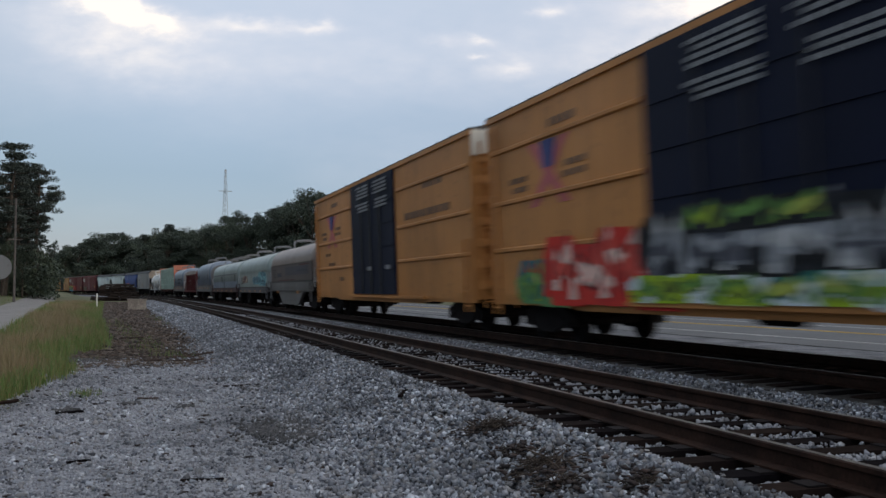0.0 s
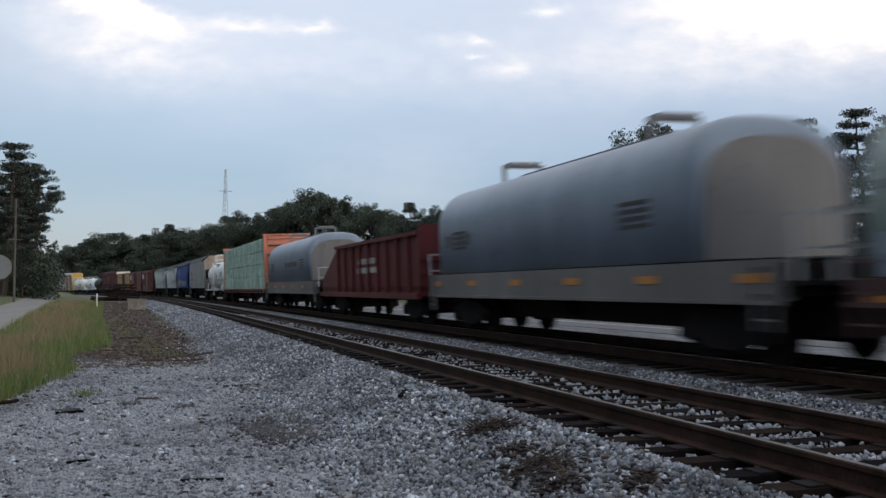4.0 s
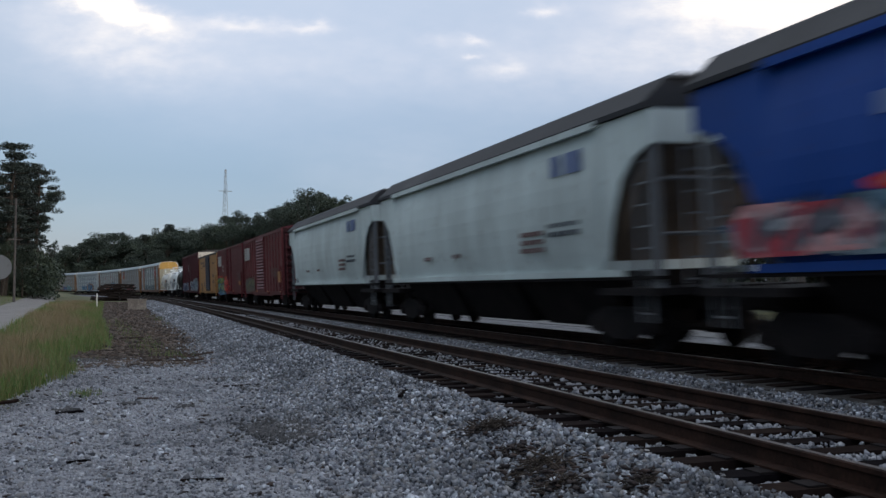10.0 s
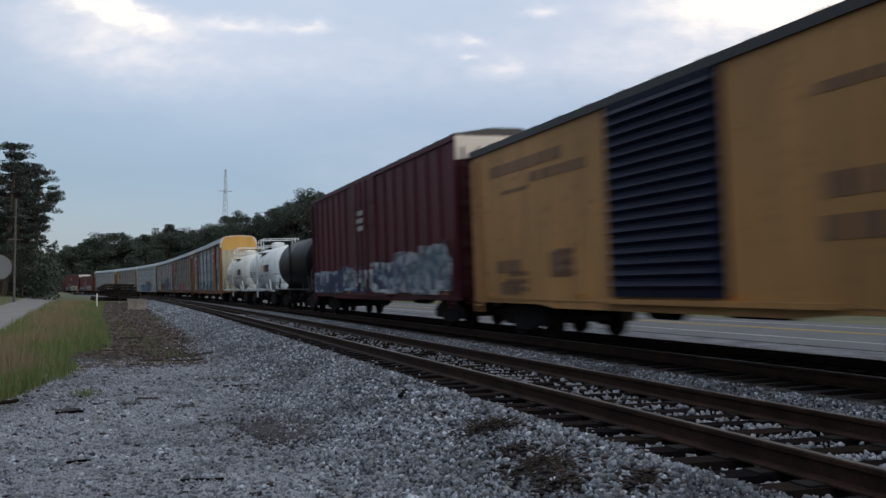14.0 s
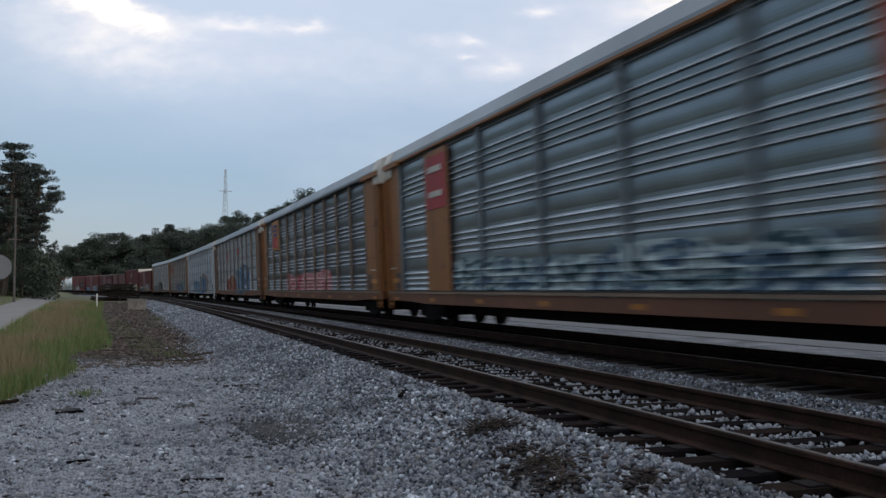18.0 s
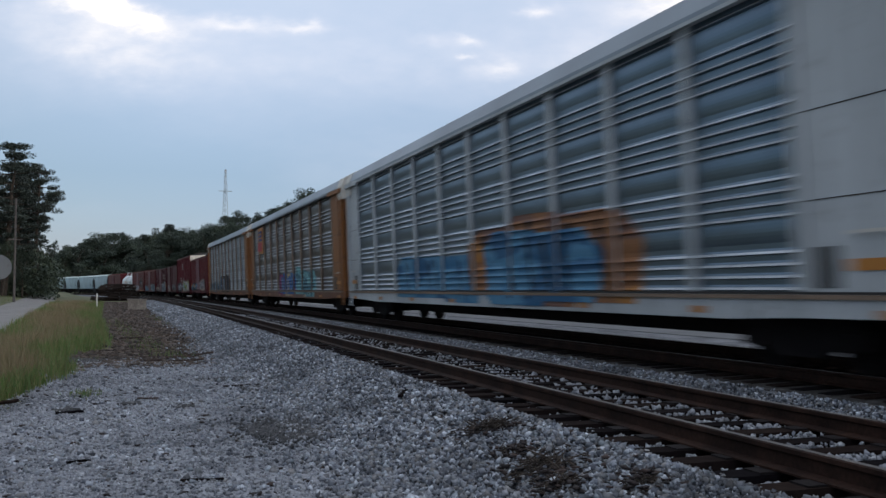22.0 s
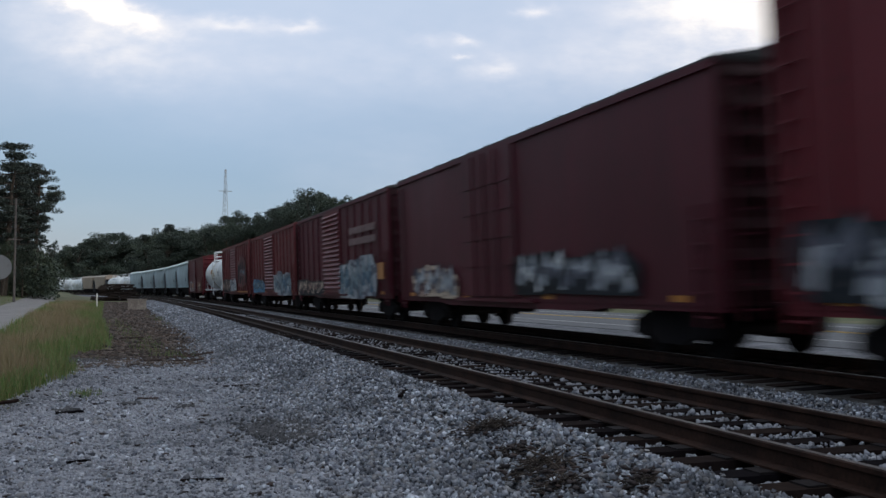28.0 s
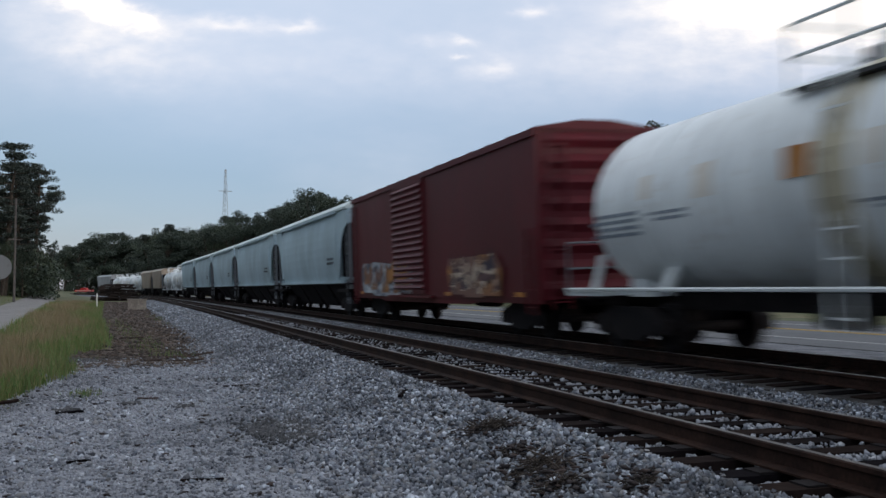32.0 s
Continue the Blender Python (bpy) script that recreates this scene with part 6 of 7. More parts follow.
spray(c, -49.7, -46.2, -50.6, 0.95, 2.1, T_WHITE, T_NAVY, 34, 4)
side_bars(c, [(-0.3, 3.9, 3, 0.9, 0.16)], LETTER, 7, -1.62)
c = join(tank_car(11.9, "glossy black tank car", TANK_BLACK, 1.38, 2.4, seed=2, railing=False, sill=TANK_BLACK, stripes=False), -39.4, -27.5)
c = join(tank_car(12.9, "white tank car with a long railed platform", TANK_WHITE, 1.36, 2.38, seed=3, placard=REFLECT, sill=TANK_WHITE, inset=1.75), -27.5, -14.6)
c = join(tank_car(13.5, "cream-white tank car with orange and blue placards", TANK_CREAM, 1.36, 2.38, seed=4, placard=REFLECT, sill=TANK_CREAM, inset=1.75), -14.6, -1.1)

red_mark = [(-1.0, 1.0, 1.05, 4.9, RACK_ORANGE, ""), (-0.85, 0.85, 3.3, 4.75, EMBLEM_RED, "red emblem panel"), *[(-0.5, 0.6, z_, z_ + 0.16, RACK_CAP, "worn pale lettering bar") for z_ in (3.62, 4.3)]]
shield = [(-0.9, 0.9, 3.3, 4.9, EMBLEM_ORANGE, "orange emblem panel"), *[(-0.6, 0.6, 4.08 + 0.24 * k, 4.22 + 0.24 * k, EMBLEM_BLUE, "") for k in range(3)], *[(-0.56 + 0.32 * k, -0.38 + 0.32 * k, 3.45, 4.0, EMBLEM_PINK, "") for k in range(4)]]
WR = 28.5
racks = [
    ("silver car carrier with orange frame, cream and yellow end doors", RACK_ORANGE, RACK_CREAM, PANEL_METAL, 8, [(-8.2, red_mark), (8.6, red_mark)], RACK_YELLOW, RACK_CREAM, POST_GREY),
    ("silver car carrier with rusty orange frame and pink graffiti", RACK_ORANGE, RACK_ORANGE, PANEL_DARK, 11, [(8.6, shield)], None, None, RACK_TAN),
    ("silver car carrier with orange and blue graffiti", RACK_BROWN, RACK_ORANGE, PANEL_METAL, 11, None, None, None, RACK_TAN),
    ("silver car carrier with white posts and blue graffiti", RACK_WHITE, RACK_WHITE, PANEL_BLUE, 11, None, None, None, RACK_WHITE),
    ("dull car carrier with tan posts and mixed graffiti", RACK_ORANGE, RACK_ORANGE, PANEL_DUSTY, 11, [(8.8, shield)], None, None, RACK_TAN),
    ("silver car carrier with dark navy graffiti", RACK_ORANGE, RACK_ORANGE, PANEL_METAL, 11, None, None, None, RACK_TAN),
]
rack_cars = []
for i, (lb, fp, dp, pn, np_, lg, tp, lp, pp) in enumerate(racks):
    extra = {"sill_paint": RACK_WHITE, "front": 2.5} if i == 3 else ({"flat": 1} if i in (2, 5) else {})
    rack_cars.append(join(autorack(WR, lb, fp, dp, pn, np_, i, lg, tp, lp, pp, **extra), -1.0 + i * WR, -1.0 + (i + 1) * WR))
rm = [-1.0 + (i + 0.5) * WR for i in range(6)]
spray(rack_cars[0], rm[0], 21.5, 6.8, 0.95, 1.95, T_PALEW, T_PALEW, 41, 11, XR)
spray(rack_cars[1], rm[1], 47.2, 36.6, 0.95, 2.0, T_PINK, T_PINK, 42, 7, XR)
spray(rack_cars[2], rm[2], 75.4, 69.6, 0.9, 2.25, T_ORANGE, T_ORANGE, 43, 5, XR)
spray(rack_cars[2], rm[2], 69.4, 62.6, 0.78, 3.0, T_WHITE, T_SKY, 44, 5, XR)
for u_, z_ in ((75.2, 3.5), (68.2, 3.7)):
    part("placard", Geo().box(-1.49, -1.44, u_ - rm[2] - 0.4, u_ - rm[2] + 0.4, z_, z_ + 0.45), EMBLEM_RED, rack_cars[2], "faded red mark")
spray(rack_cars[3], rm[3], 105.4, 98.9, 0.72, 2.15, T_SKY, T_SKY, 45, 3, XR)
spray(rack_cars[3], rm[3], 98.6, 91.8, 0.72, 2.75, T_AMBER, T_AMBER, 46, 3, XR)
spray(rack_cars[3], rm[3], 97.6, 93.2, 0.72, 2.45, T_SKY, T_SKY, 46, 2, XR, 0.02)
for k, (fa, fb) in enumerate(((T_SKY, T_MAGENTA), (T_MAGENTA, T_BLUE2), (T_BLUE2, T_CREAM), (T_MAGENTA, T_BLUE2))):
    spray(rack_cars[4], rm[4], 129.4 - 1.15 * k, 128.25 - 1.15 * k, 0.72, 2.05, fa, fb, 47 + k, 1, XR)
spray(rack_cars[4], rm[4], 124.2, 119.6, 0.72, 2.3, T_AQUA, T_AQUA, 57, 4, XR)
spray(rack_cars[5], rm[5], 168.8, 160.0, 0.85, 1.9, T_NAVY, T_PALEBLUE, 48, 6, XR)
spray(rack_cars[5], rm[5], 160.0, 153.5, 0.8, 2.4, T_NAVY, T_DARK, 49, 4, XR)

c = join(boxcar(18.4, 4.40, BROWN3, "worn red-brown boxcar with white and blue graffiti", None, BROWN3, (-1.2, 2.2), "ridged", "post"), 170.2, 188.9)
spray(c, 179.5, 188.0, 180.4, 0.95, 1.9, T_BLUE, T_DARK, 51, 5)
spray(c, 179.5, 179.0, 173.6, 0.95, 2.2, T_WHITE, T_BEIGE, 52, 5)
c = join(boxcar(19.2, 5.04, BROWN, "tall brown boxcar with grey and green graffiti, white end panel", None, BROWN, (-2.0, 1.4), "plain", "post", 0.85, True), 188.9, 208.1)
spray(c, 198.5, 207.0, 201.0, 0.8, 2.1, T_WHITE, T_DARK, 53, 5)
spray(c, 198.5, 198.6, 191.0, 0.8, 2.3, T_GREEN, T_BEIGE, 54, 5, -1.6)
side_bars(c, [(-1.0, 4.3, 4, 1.6, 0.12), (1.6, 2.6, 2, 1.4, 0.18), (-1.6, 2.5, 3, 1.0, 0.16)], LETTER, 9, -1.6)
c = join(boxcar(17.7, 4.40, BROWN2, "dark brown smooth-sided boxcar with white graffiti lettering", None, BROWN2, (-0.9, 2.4), "plain", "none", 0.85), 208.1, 225.9)
spray(c, 217.0, 223.6, 220.0, 0.85, 1.9, T_WHITE, T_BEIGE, 55, 3)
spray(c, 217.0, 216.0, 211.2, 0.95, 1.9, T_WHITE, T_DARK, 56, 4)
c = join(boxcar(17.7, 4.40, BROWN2, "dark brown boxcar with a ridged door and pale graffiti", None, BROWN3, (-1.1, 2.1), "ridged", "post"), 225.9, 243.6)
spray(c, 234.7, 243.0, 236.9, 0.8, 1.6, T_BEIGE, T_DARK, 57, 5)
spray(c, 234.7, 233.6, 228.4, 0.75, 2.4, T_PALEBLUE, T_WHITE, 58, 3)
side_bars(c, [(-6.6, 3.4, 2, 4.0, 0.24)], paint("dim_pale_lettering", lin(132, 108, 108), 0.4), 11, -1.53)
part("placard", Geo().box(-1.545, -1.47, -7.6, -6.8, 1.45, 2.0), EMBLEM_ORANGE, c, "orange panel")
side_bars(c, [(-6.4, 2.3, 4, 1.3, 0.09)], FADED, 12, -1.53)
c = join(boxcar(17.3, 4.40, BROWN3, "faded red-brown boxcar with pale blue graffiti", BROWN3, BROWN3, (-1.4, 1.8), "ridged", "post"), 243.6, 260.9)
spray(c, 252.2, 259.2, 254.6, 0.8, 1.9, T_PALEBLUE, T_SKY, 59, 3)
spray(c, 252.2, 250.6, 245.4, 0.75, 2.2, T_PALEBLUE, T_WHITE, 60, 4)
c = join(boxcar(17.5, 4.42, BROWN3, "red-brown boxcar with ridged door, beige and white graffiti", BROWN3, BROWN3, (-1.2, 1.9), "ridged", "post"), 260.9, 278.4)
spray(c, 269.6, 277.0, 272.0, 0.85, 2.0, T_BEIGE, T_DARK, 61, 4)
spray(c, 269.6, 271.4, 268.2, 0.95, 1.95, T_WHITE, T_WHITE, 62, 3, -1.6)
spray(c, 269.6, 267.2, 263.2, 1.1, 3.6, T_DARK, BROWN3, 65, 3)
spray(c, 269.6, 266.0, 263.4, 2.0, 2.6, T_PALEBLUE, BROWN3, 66, 2, lift=0.014)
part("yellow_stripe", Geo().box(-1.545, -1.46, -7.5, -1.6, 0.9, 0.97), REFLECT, c, "yellow sill stripe")
c = join(tank_car(15.8, "white tank car with cream centre band", TANK_WHITE, 1.5, 2.5, seed=6, placard=None), 278.4, 294.2)
part("placard", Geo().box(-1.53, -1.40, 0.4, 0.8, 2.5, 2.9), REFLECT, c, "small yellow placard")
part("centre_band", Geo().spin([(-0.3, 1.502), (-0.3, 1.518), (0.3, 1.518), (0.3, 1.502)], 32).shift(0, 0, 2.5), RACK_CREAM, c, "cream centre band")
c = join(boxcar(17.8, 4.4, RED, "red-brown boxcar with ribbed bright red end", RED, RED, (-0.6, 2.6), "ridged", "none"), 294.2, 312.0)
spray(c, 303.1, 309.6, 304.0, 0.85, 2.05, T_AMBER, T_WHITE, 63, 4)
spray(c, 303.1, 300.2, 297.0, 0.9, 2.1, T_BEIGE, T_AMBER, 64, 3)
for ua, ub in ((312.0, 330.4), (330.4, 349.9), (349.9, 367.2), (367.2, 384.9), (384.9, 402.3)):
    join(hopper(ub - ua, "pale blue-grey covered hopper with bowed sides", HOP_BLUEGREY, 4.3, 4.6, True, 7, HOP_PALE, None, HOP_BLUEGREY, 4, 1.45), ua, ub)
for ua, ub, kind in ((402.3, 418.2, "t"), (418.2, 434.0, "t"), (434.0, 450.0, "c"), (450.0, 466.0, "c"), (466.0, 480.0, "t"), (480.0, 493.5, "t"), (493.5, 507.0, "t"), (507.0, 526.0, "g")):
    if kind == "t":
        join(tank_car(ub - ua, "white tank car far down the train", TANK_WHITE, 1.4, 2.42, seed=8), ua, ub)
    else:
        join(hopper(ub - ua, "cream covered hopper far down the train" if kind == "c" else "grey covered hopper at the tail of the train", HOP_BEIGE if kind == "c" else HOP_GREY, 4.1, 4.5, False, 8), ua, ub)


# ---- trees ----
def leaf_cloud(centres, radii, per, size, gen, flat=1.0):
    """Small leaf faces strewn through a number of clumps."""
    n = len(centres) * per
    c = np.repeat(centres, per, 0)
    r = np.repeat(radii, per)[:, None]
    d = gen.normal(size=(n, 3))
    d /= np.linalg.norm(d, axis=1, keepdims=True)
    p = c + d * r * (gen.random((n, 1)) ** 0.4) * np.array([1, 1, flat])
    a = gen.normal(size=(n, 3))
    a /= np.linalg.norm(a, axis=1, keepdims=True)
    b = np.cross(a, gen.normal(size=(n, 3)))
    b /= np.linalg.norm(b, axis=1, keepdims=True)
    s = gen.uniform(0.6, 1.3, (n, 1)) * size
    v = np.stack([p + a * s, p + b * s * 0.6, p - a * s, p - b * s * 0.6], 1).reshape(-1, 3)
    return v, np.arange(n * 4).reshape(n, 4)


def tree(kind, seed, height=18.0, clear=0.34):
    """A tree of the given kind, standing at the origin: trunk with limbs, crown of leaf clumps."""
    gen = np.random.default_rng(seed)
    rng = random.Random(seed)
    t = new("pine_tree" if kind == "pine" else "broadleaf_tree")
    tagged(t, "tall dark pine with gaps between its boughs" if kind == "pine" else "dark green broadleaf tree with an uneven crown", "tree", "trees round the railway")
    g = Geo()
    pts = [(0, 0, -0.4)]
    x = y = 0.0
    steps = 7
    for i in range(1, steps + 1):
        x += rng.uniform(-0.25, 0.25)
        y += rng.uniform(-0.25, 0.25)
        pts.append((x, y, height * (0.95 if kind == "pine" else 0.75) * i / steps))
    for i in range(steps):
        g.tube(pts[i], pts[i + 1], 0.32 * (1 - i / steps) + 0.05, 8, 0.32 * (1 - (i + 1) / steps) + 0.05)
    centres, radii = [], []
    if kind == "pine":
        z = height * rng.uniform(clear - 0.04, clear + 0.06)
        while z < height:
            f = max((z / height - clear) / (1 - clear), 0)
            reach = (1 - f ** 1.7) * height * 0.19 * rng.uniform(0.6, 1.15) + 0.5
            k = rng.choice((2, 3, 3, 4))
            a0 = rng.uniform(0, 6.28)
            i = min(int(z / (height * 0.95) * steps), steps - 1)
            bx, by = pts[i][0], pts[i][1]
            for j in range(k):
                a = a0 + 6.28 * j / k + rng.uniform(-0.4, 0.4)
                L = reach * rng.uniform(0.6, 1.1)
                ex, ey, ez = bx + math.cos(a) * L, by + math.sin(a) * L, z + L * rng.uniform(-0.05, 0.3)
                g.tube((bx, by, z), (ex, ey, ez), 0.08, 5, 0.02)
                m = max(2, int(L / 0.8))
                for q in range(m):
                    w = 0.45 + 0.6 * (q + 1) / m
                    centres.append((bx + (ex - bx) * w + rng.uniform(-0.4, 0.4), by + (ey - by) * w + rng.uniform(-0.4, 0.4), z + (ez - z) * w + rng.uniform(-0.1, 0.25)))
                    radii.append(rng.uniform(0.55, 1.05))
            z += rng.uniform(0.6, 1.25)
        v, f = leaf_cloud(np.array(centres), np.array(radii), 130, 0.11, gen, 0.42)
    else:
        blobs = []
        for i in range(11):
            a, h = rng.uniform(0, 6.28), rng.uniform(0.35, 0.95)
            R = height * 0.24 * math.sin(math.pi * min(max((h - 0.22) / 0.82, 0.12), 0.95)) ** 0.6
            blobs.append((x * h + math.cos(a) * R * rng.uniform(0.4, 1.0), y * h + math.sin(a) * R * rng.uniform(0.4, 1.0), height * h, height * rng.uniform(0.07, 0.13)))
        for bx, by, bz, br in blobs:
            i = min(int(bz * 0.7 / (height * 0.75) * steps), steps - 1)
            g.tube(pts[i], (bx, by, bz), 0.13, 6, 0.03)
            for q in range(9):
                d = Vector((rng.gauss(0, 1), rng.gauss(0, 1), rng.gauss(0, 0.8))).normalized() * br * rng.uniform(0.5, 1.0)
                centres.append((bx + d.x, by + d.y, bz + d.z))
                radii.append(br * rng.uniform(0.35, 0.6))
        v, f = leaf_cloud(np.array(centres), np.array(radii), 120, 0.135, gen, 0.85)
    part("trunk", g, BARK, t)
    part("crown", fast_mesh("crown", v, f, NEEDLE if kind == "pine" else LEAF), None, t)
    return t


def way(px):
    """Bearing from the line's first heading, for a place across the view."""
    return YAW + math.atan((px - 784) / 1647)


def spot(px, dist):
    a = way(px)
    return dist * math.sin(a), dist * math.cos(a)


def rise(py, dist):
    """Height above the rail heads of a thing that tops out at this line."""
    return EYE[2] + (512.6 - py) / 1647 * dist


tops = []
models = [tree("broad", 1), tree("broad", 2), tree("broad", 3), tree("broad", 5), tree("pine", 7), tree("pine", 8), tree("pine", 9), tree("pine", 14, 18.0, 0.52)]
used = [None] * len(models)
for t in models:
    tops.append(max(v.co.z for c in t.children for v in c.data.vertices))
rng = random.Random(77)


def plant(k, px, dist, py, wide=1.0):
    x, y = spot(px, dist)
    z = ground_z(x, y)
    h = rise(py, dist * math.cos(way(px) - YAW)) - z
    f = h / tops[k]
    wide = wide * rng.uniform(0.95, 1.2)
    size = Vector((f * wide, f * wide, f))
    m = pose(x, y, z, 0, 0, rng.uniform(0, 360))
    if used[k] is None:
        models[k].matrix_basis = m @ Matrix.Diagonal((*size, 1))
        used[k] = size
    else:
        copy_thing(models[k], m @ Matrix.Diagonal((*(a / b for a, b in zip(size, used[k])), 1)))


# tall pines and undergrowth on the side of the lane
for k, px, dist, py, *wide in ((4, 6, 150, 250, 1.05), (7, 62, 158, 288, 0.95), (7, 48, 164, 298, 1.0), (5, 22, 160, 270, 1.0), (6, -40, 152, 240, 1.2), (4, -85, 146, 262), (5, 34, 172, 292, 0.9), (6, 40, 176, 330, 0.9), (0, 56, 190, 408, 0.8), (1, 92, 205, 424, 0.7), (2, 20, 165, 398), (3, -20, 170, 360), (0, 116, 350, 436, 0.9), (2, 70, 160, 438, 0.8), (1, 40, 150, 440), (3, 5, 145, 420), (2, 104, 350, 440, 0.9), (3, 128, 355, 442, 0.9), (0, -60, 140, 380), (1, -110, 140, 330)):
    plant(k, px, dist, py, *wide)
# woods behind the bend of the line
for i in range(26):
    px = 118 + i * 7.2 + rng.uniform(-3, 3)
    plant(rng.choice((0, 1, 2, 3)), px, rng.uniform(345, 400), float(np.interp(px, [118, 150, 180, 190, 245, 258, 300], [434, 432, 420, 411, 416, 424, 410])) + rng.uniform(-4, 4), 1.5)
for i in range(24):
    px = 255 + i * 7.0 + rng.uniform(-3, 3)
    plant(rng.choice((0, 1, 2, 3)), px, rng.uniform(270, 320), float(np.interp(px, [255, 285, 300, 345, 375, 400, 425], [432, 416, 402, 404, 402, 386, 378])) + rng.uniform(-4, 6), 1.45)
for px, py in ((297, 396), (252, 414)):
    plant(6, px, 290, py)
# trees along the far side of the highway
for px, dist, py, k, *wide in ((412, 235, 380, 0), (438, 232, 371, 1), (462, 230, 376, 2), (484, 225, 368, 6), (508, 205, 352, 0), (530, 200, 345, 3), (556, 190, 329, 1), (582, 188, 340, 2), (606, 185, 350, 0), (632, 180, 354, 3), (658, 175, 356, 1), (680, 172, 366, 2), (694, 168, 375, 0), (722, 150, 357, 6), (745, 150, 366, 1), (772, 146, 364, 2), (795, 142, 368, 0), (822, 135, 352, 3), (850, 128, 338, 5), (880, 125, 345, 1), (925, 118, 340, 2), (975, 112, 345, 0), (1030, 106, 335, 3), (1075, 102, 315, 1),
                       (425, 240, 388, 3), (450, 245, 380, 0), (474, 238, 382, 1), (496, 230, 372, 2), (518, 210, 358, 1), (543, 205, 340, 0), (569, 200, 336, 2), (594, 195, 350, 3), (620, 190, 358, 1), (645, 186, 360, 2), (670, 182, 366, 3), (708, 165, 378, 1), (758, 158, 372, 3), (785, 152, 374, 1), (838, 134, 352, 0), (862, 130, 356, 2), (900, 124, 350, 3), (950, 118, 352, 1), (1000, 112, 350, 2), (1052, 108, 340, 0), (1100, 100, 300, 3),
                       (1150, 92, 216, 0, 1.0), (1153, 93, 224, 2, 1.0), (1136, 93, 228, 3, 1.0), (1166, 93, 232, 1, 1.0), (1115, 98, 305, 0), (1190, 96, 305, 3), (1230, 90, 300, 1), (1280, 88, 292, 2), (1330, 86, 296, 0), (1375, 84, 285, 3), (1422, 82, 207, 5), (1460, 80, 262, 1), (1490, 80, 232, 6), (1535, 78, 190, 4), (1575, 78, 200, 5), (1610, 76, 215, 0), (1660, 74, 225, 3), (1720, 72, 200, 1)):
    plant(k, px, dist, py, *wide)

# unseen trees added along the lane, beside and behind the viewer, dimming the cars
for i in range(22):
    y = -75 + i * 10 + rng.uniform(-2, 2)
    # the taller stretch darkens what the distant car sides reflect
    tall = 60 < y < 142
    x = (-21 if tall else -38) - rng.uniform(0, 10)
    k = rng.choice((0, 1, 2, 3, 4, 5))
    f = (rng.uniform(15, 20) if tall else rng.uniform(8, 12)) / tops[k]
    copy_thing(models[k], pose(x, y, ground_z(x, y), 0, 0, rng.uniform(0, 360)) @ Matrix.Diagonal((*(f / b for b in used[k]), 1)))

# undergrowth that closes the woods near the ground
ug = np.random.default_rng(5)
cs, rs = [], []
for i in range(900):
    if i < 420:
        px = ug.uniform(400, 1800)
        d = 236 - (px - 400) * 0.32 if px < 720 else 150 - (px - 720) * 0.078
        d += ug.uniform(2, 14)
        hh = ug.uniform(0.3, 6.0)
    elif i < 700:
        px = ug.uniform(112, 430)
        d = ug.uniform(335, 380) if px < 260 else ug.uniform(275, 310)
        hh = ug.uniform(0.5, 9)
    else:
        px = ug.uniform(-140, 92)
        d = ug.uniform(150, 200)
        hh = ug.uniform(0.3, 6.5)
    x, y = spot(px, d)
    cs.append((x, y, ground_z(x, y) + hh))
    rs.append(ug.uniform(1.6, 3.2))
v, f = leaf_cloud(np.array(cs), np.array(rs), 170, 0.28, ug, 0.8)
tagged(new("undergrowth", fast_mesh("undergrowth", v, f, LEAF)), "dense dark undergrowth below the trees", "bushes", kind="stuff")

# ---- grass ----
gg = np.random.default_rng(9)


def blades(name, places, lo, hi, label, mat=None):
    n = len(places)
    h = lo + (hi - lo) * gg.random((n, 1)) ** 1.6
    a = gg.uniform(0, 6.283, n)
    side = np.stack([np.cos(a), np.sin(a), np.zeros(n)], -1) * gg.uniform(0.004, 0.010, (n, 1))
    bend = np.stack([gg.normal(0, 0.25, n), gg.normal(0, 0.25, n), np.zeros(n)], -1) * h
    up = np.array([0, 0, 1.0])
    p0, p1, p2 = places, places + bend * 0.3 + up * h * 0.6, places + bend + up * h
    v = np.stack([p0 - side, p0 + side, p1 + side * 0.8, p1 - side * 0.8, p2 + side * 0.15, p2 - side * 0.15], 1).reshape(-1, 3)
    k = np.arange(n)[:, None] * 6
    f = np.concatenate([k + np.array([[0, 1, 2, 3]]), k + np.array([[3, 2, 4, 5]])], 0)
    return tagged(new(name, fast_mesh(name, v, f, mat or GRASS)), label, "grass", kind="stuff")


n = 95000
yy = 13.5 + 110 * gg.random(n) ** 2.2
left_e = -2.5 - 0.0615 * yy
right_e = np.array([grass_edge(q) for q in yy])
across = gg.random(n) ** 0.9
xx = left_e + (right_e - left_e) * across + gg.normal(0, 0.08, n)
tuft = np.sin(xx * 5 + yy * 1.7) + np.sin(xx * 2.3 - yy * 0.9 + 1) + gg.normal(0, 0.8, n)
dry = np.sin(xx * 1.1 + yy * 0.23 + 0.6) * 0.5 + np.sin(xx * 0.7 - yy * 0.5) * 0.4 + 1.1 - 1.75 * np.abs(across - 0.42) * 2 + gg.normal(0, 0.35, n)
pl = np.stack([xx, yy, np.full(n, -0.56)], -1)
blades("tall_grass", pl[(tuft > -0.6) & (dry < 0.28)], 0.06, 0.4, "tall green grass strip beside the lane")
blades("dry_grass", pl[(tuft > -0.9) & (dry >= 0.28)], 0.12, 0.5, "straw-coloured dry grass with seed heads", STRAW)
n = 9000
yy = 40 + 160 * gg.random(n)
xx = -6.6 - 0.0615 * yy - 9 * gg.random(n)
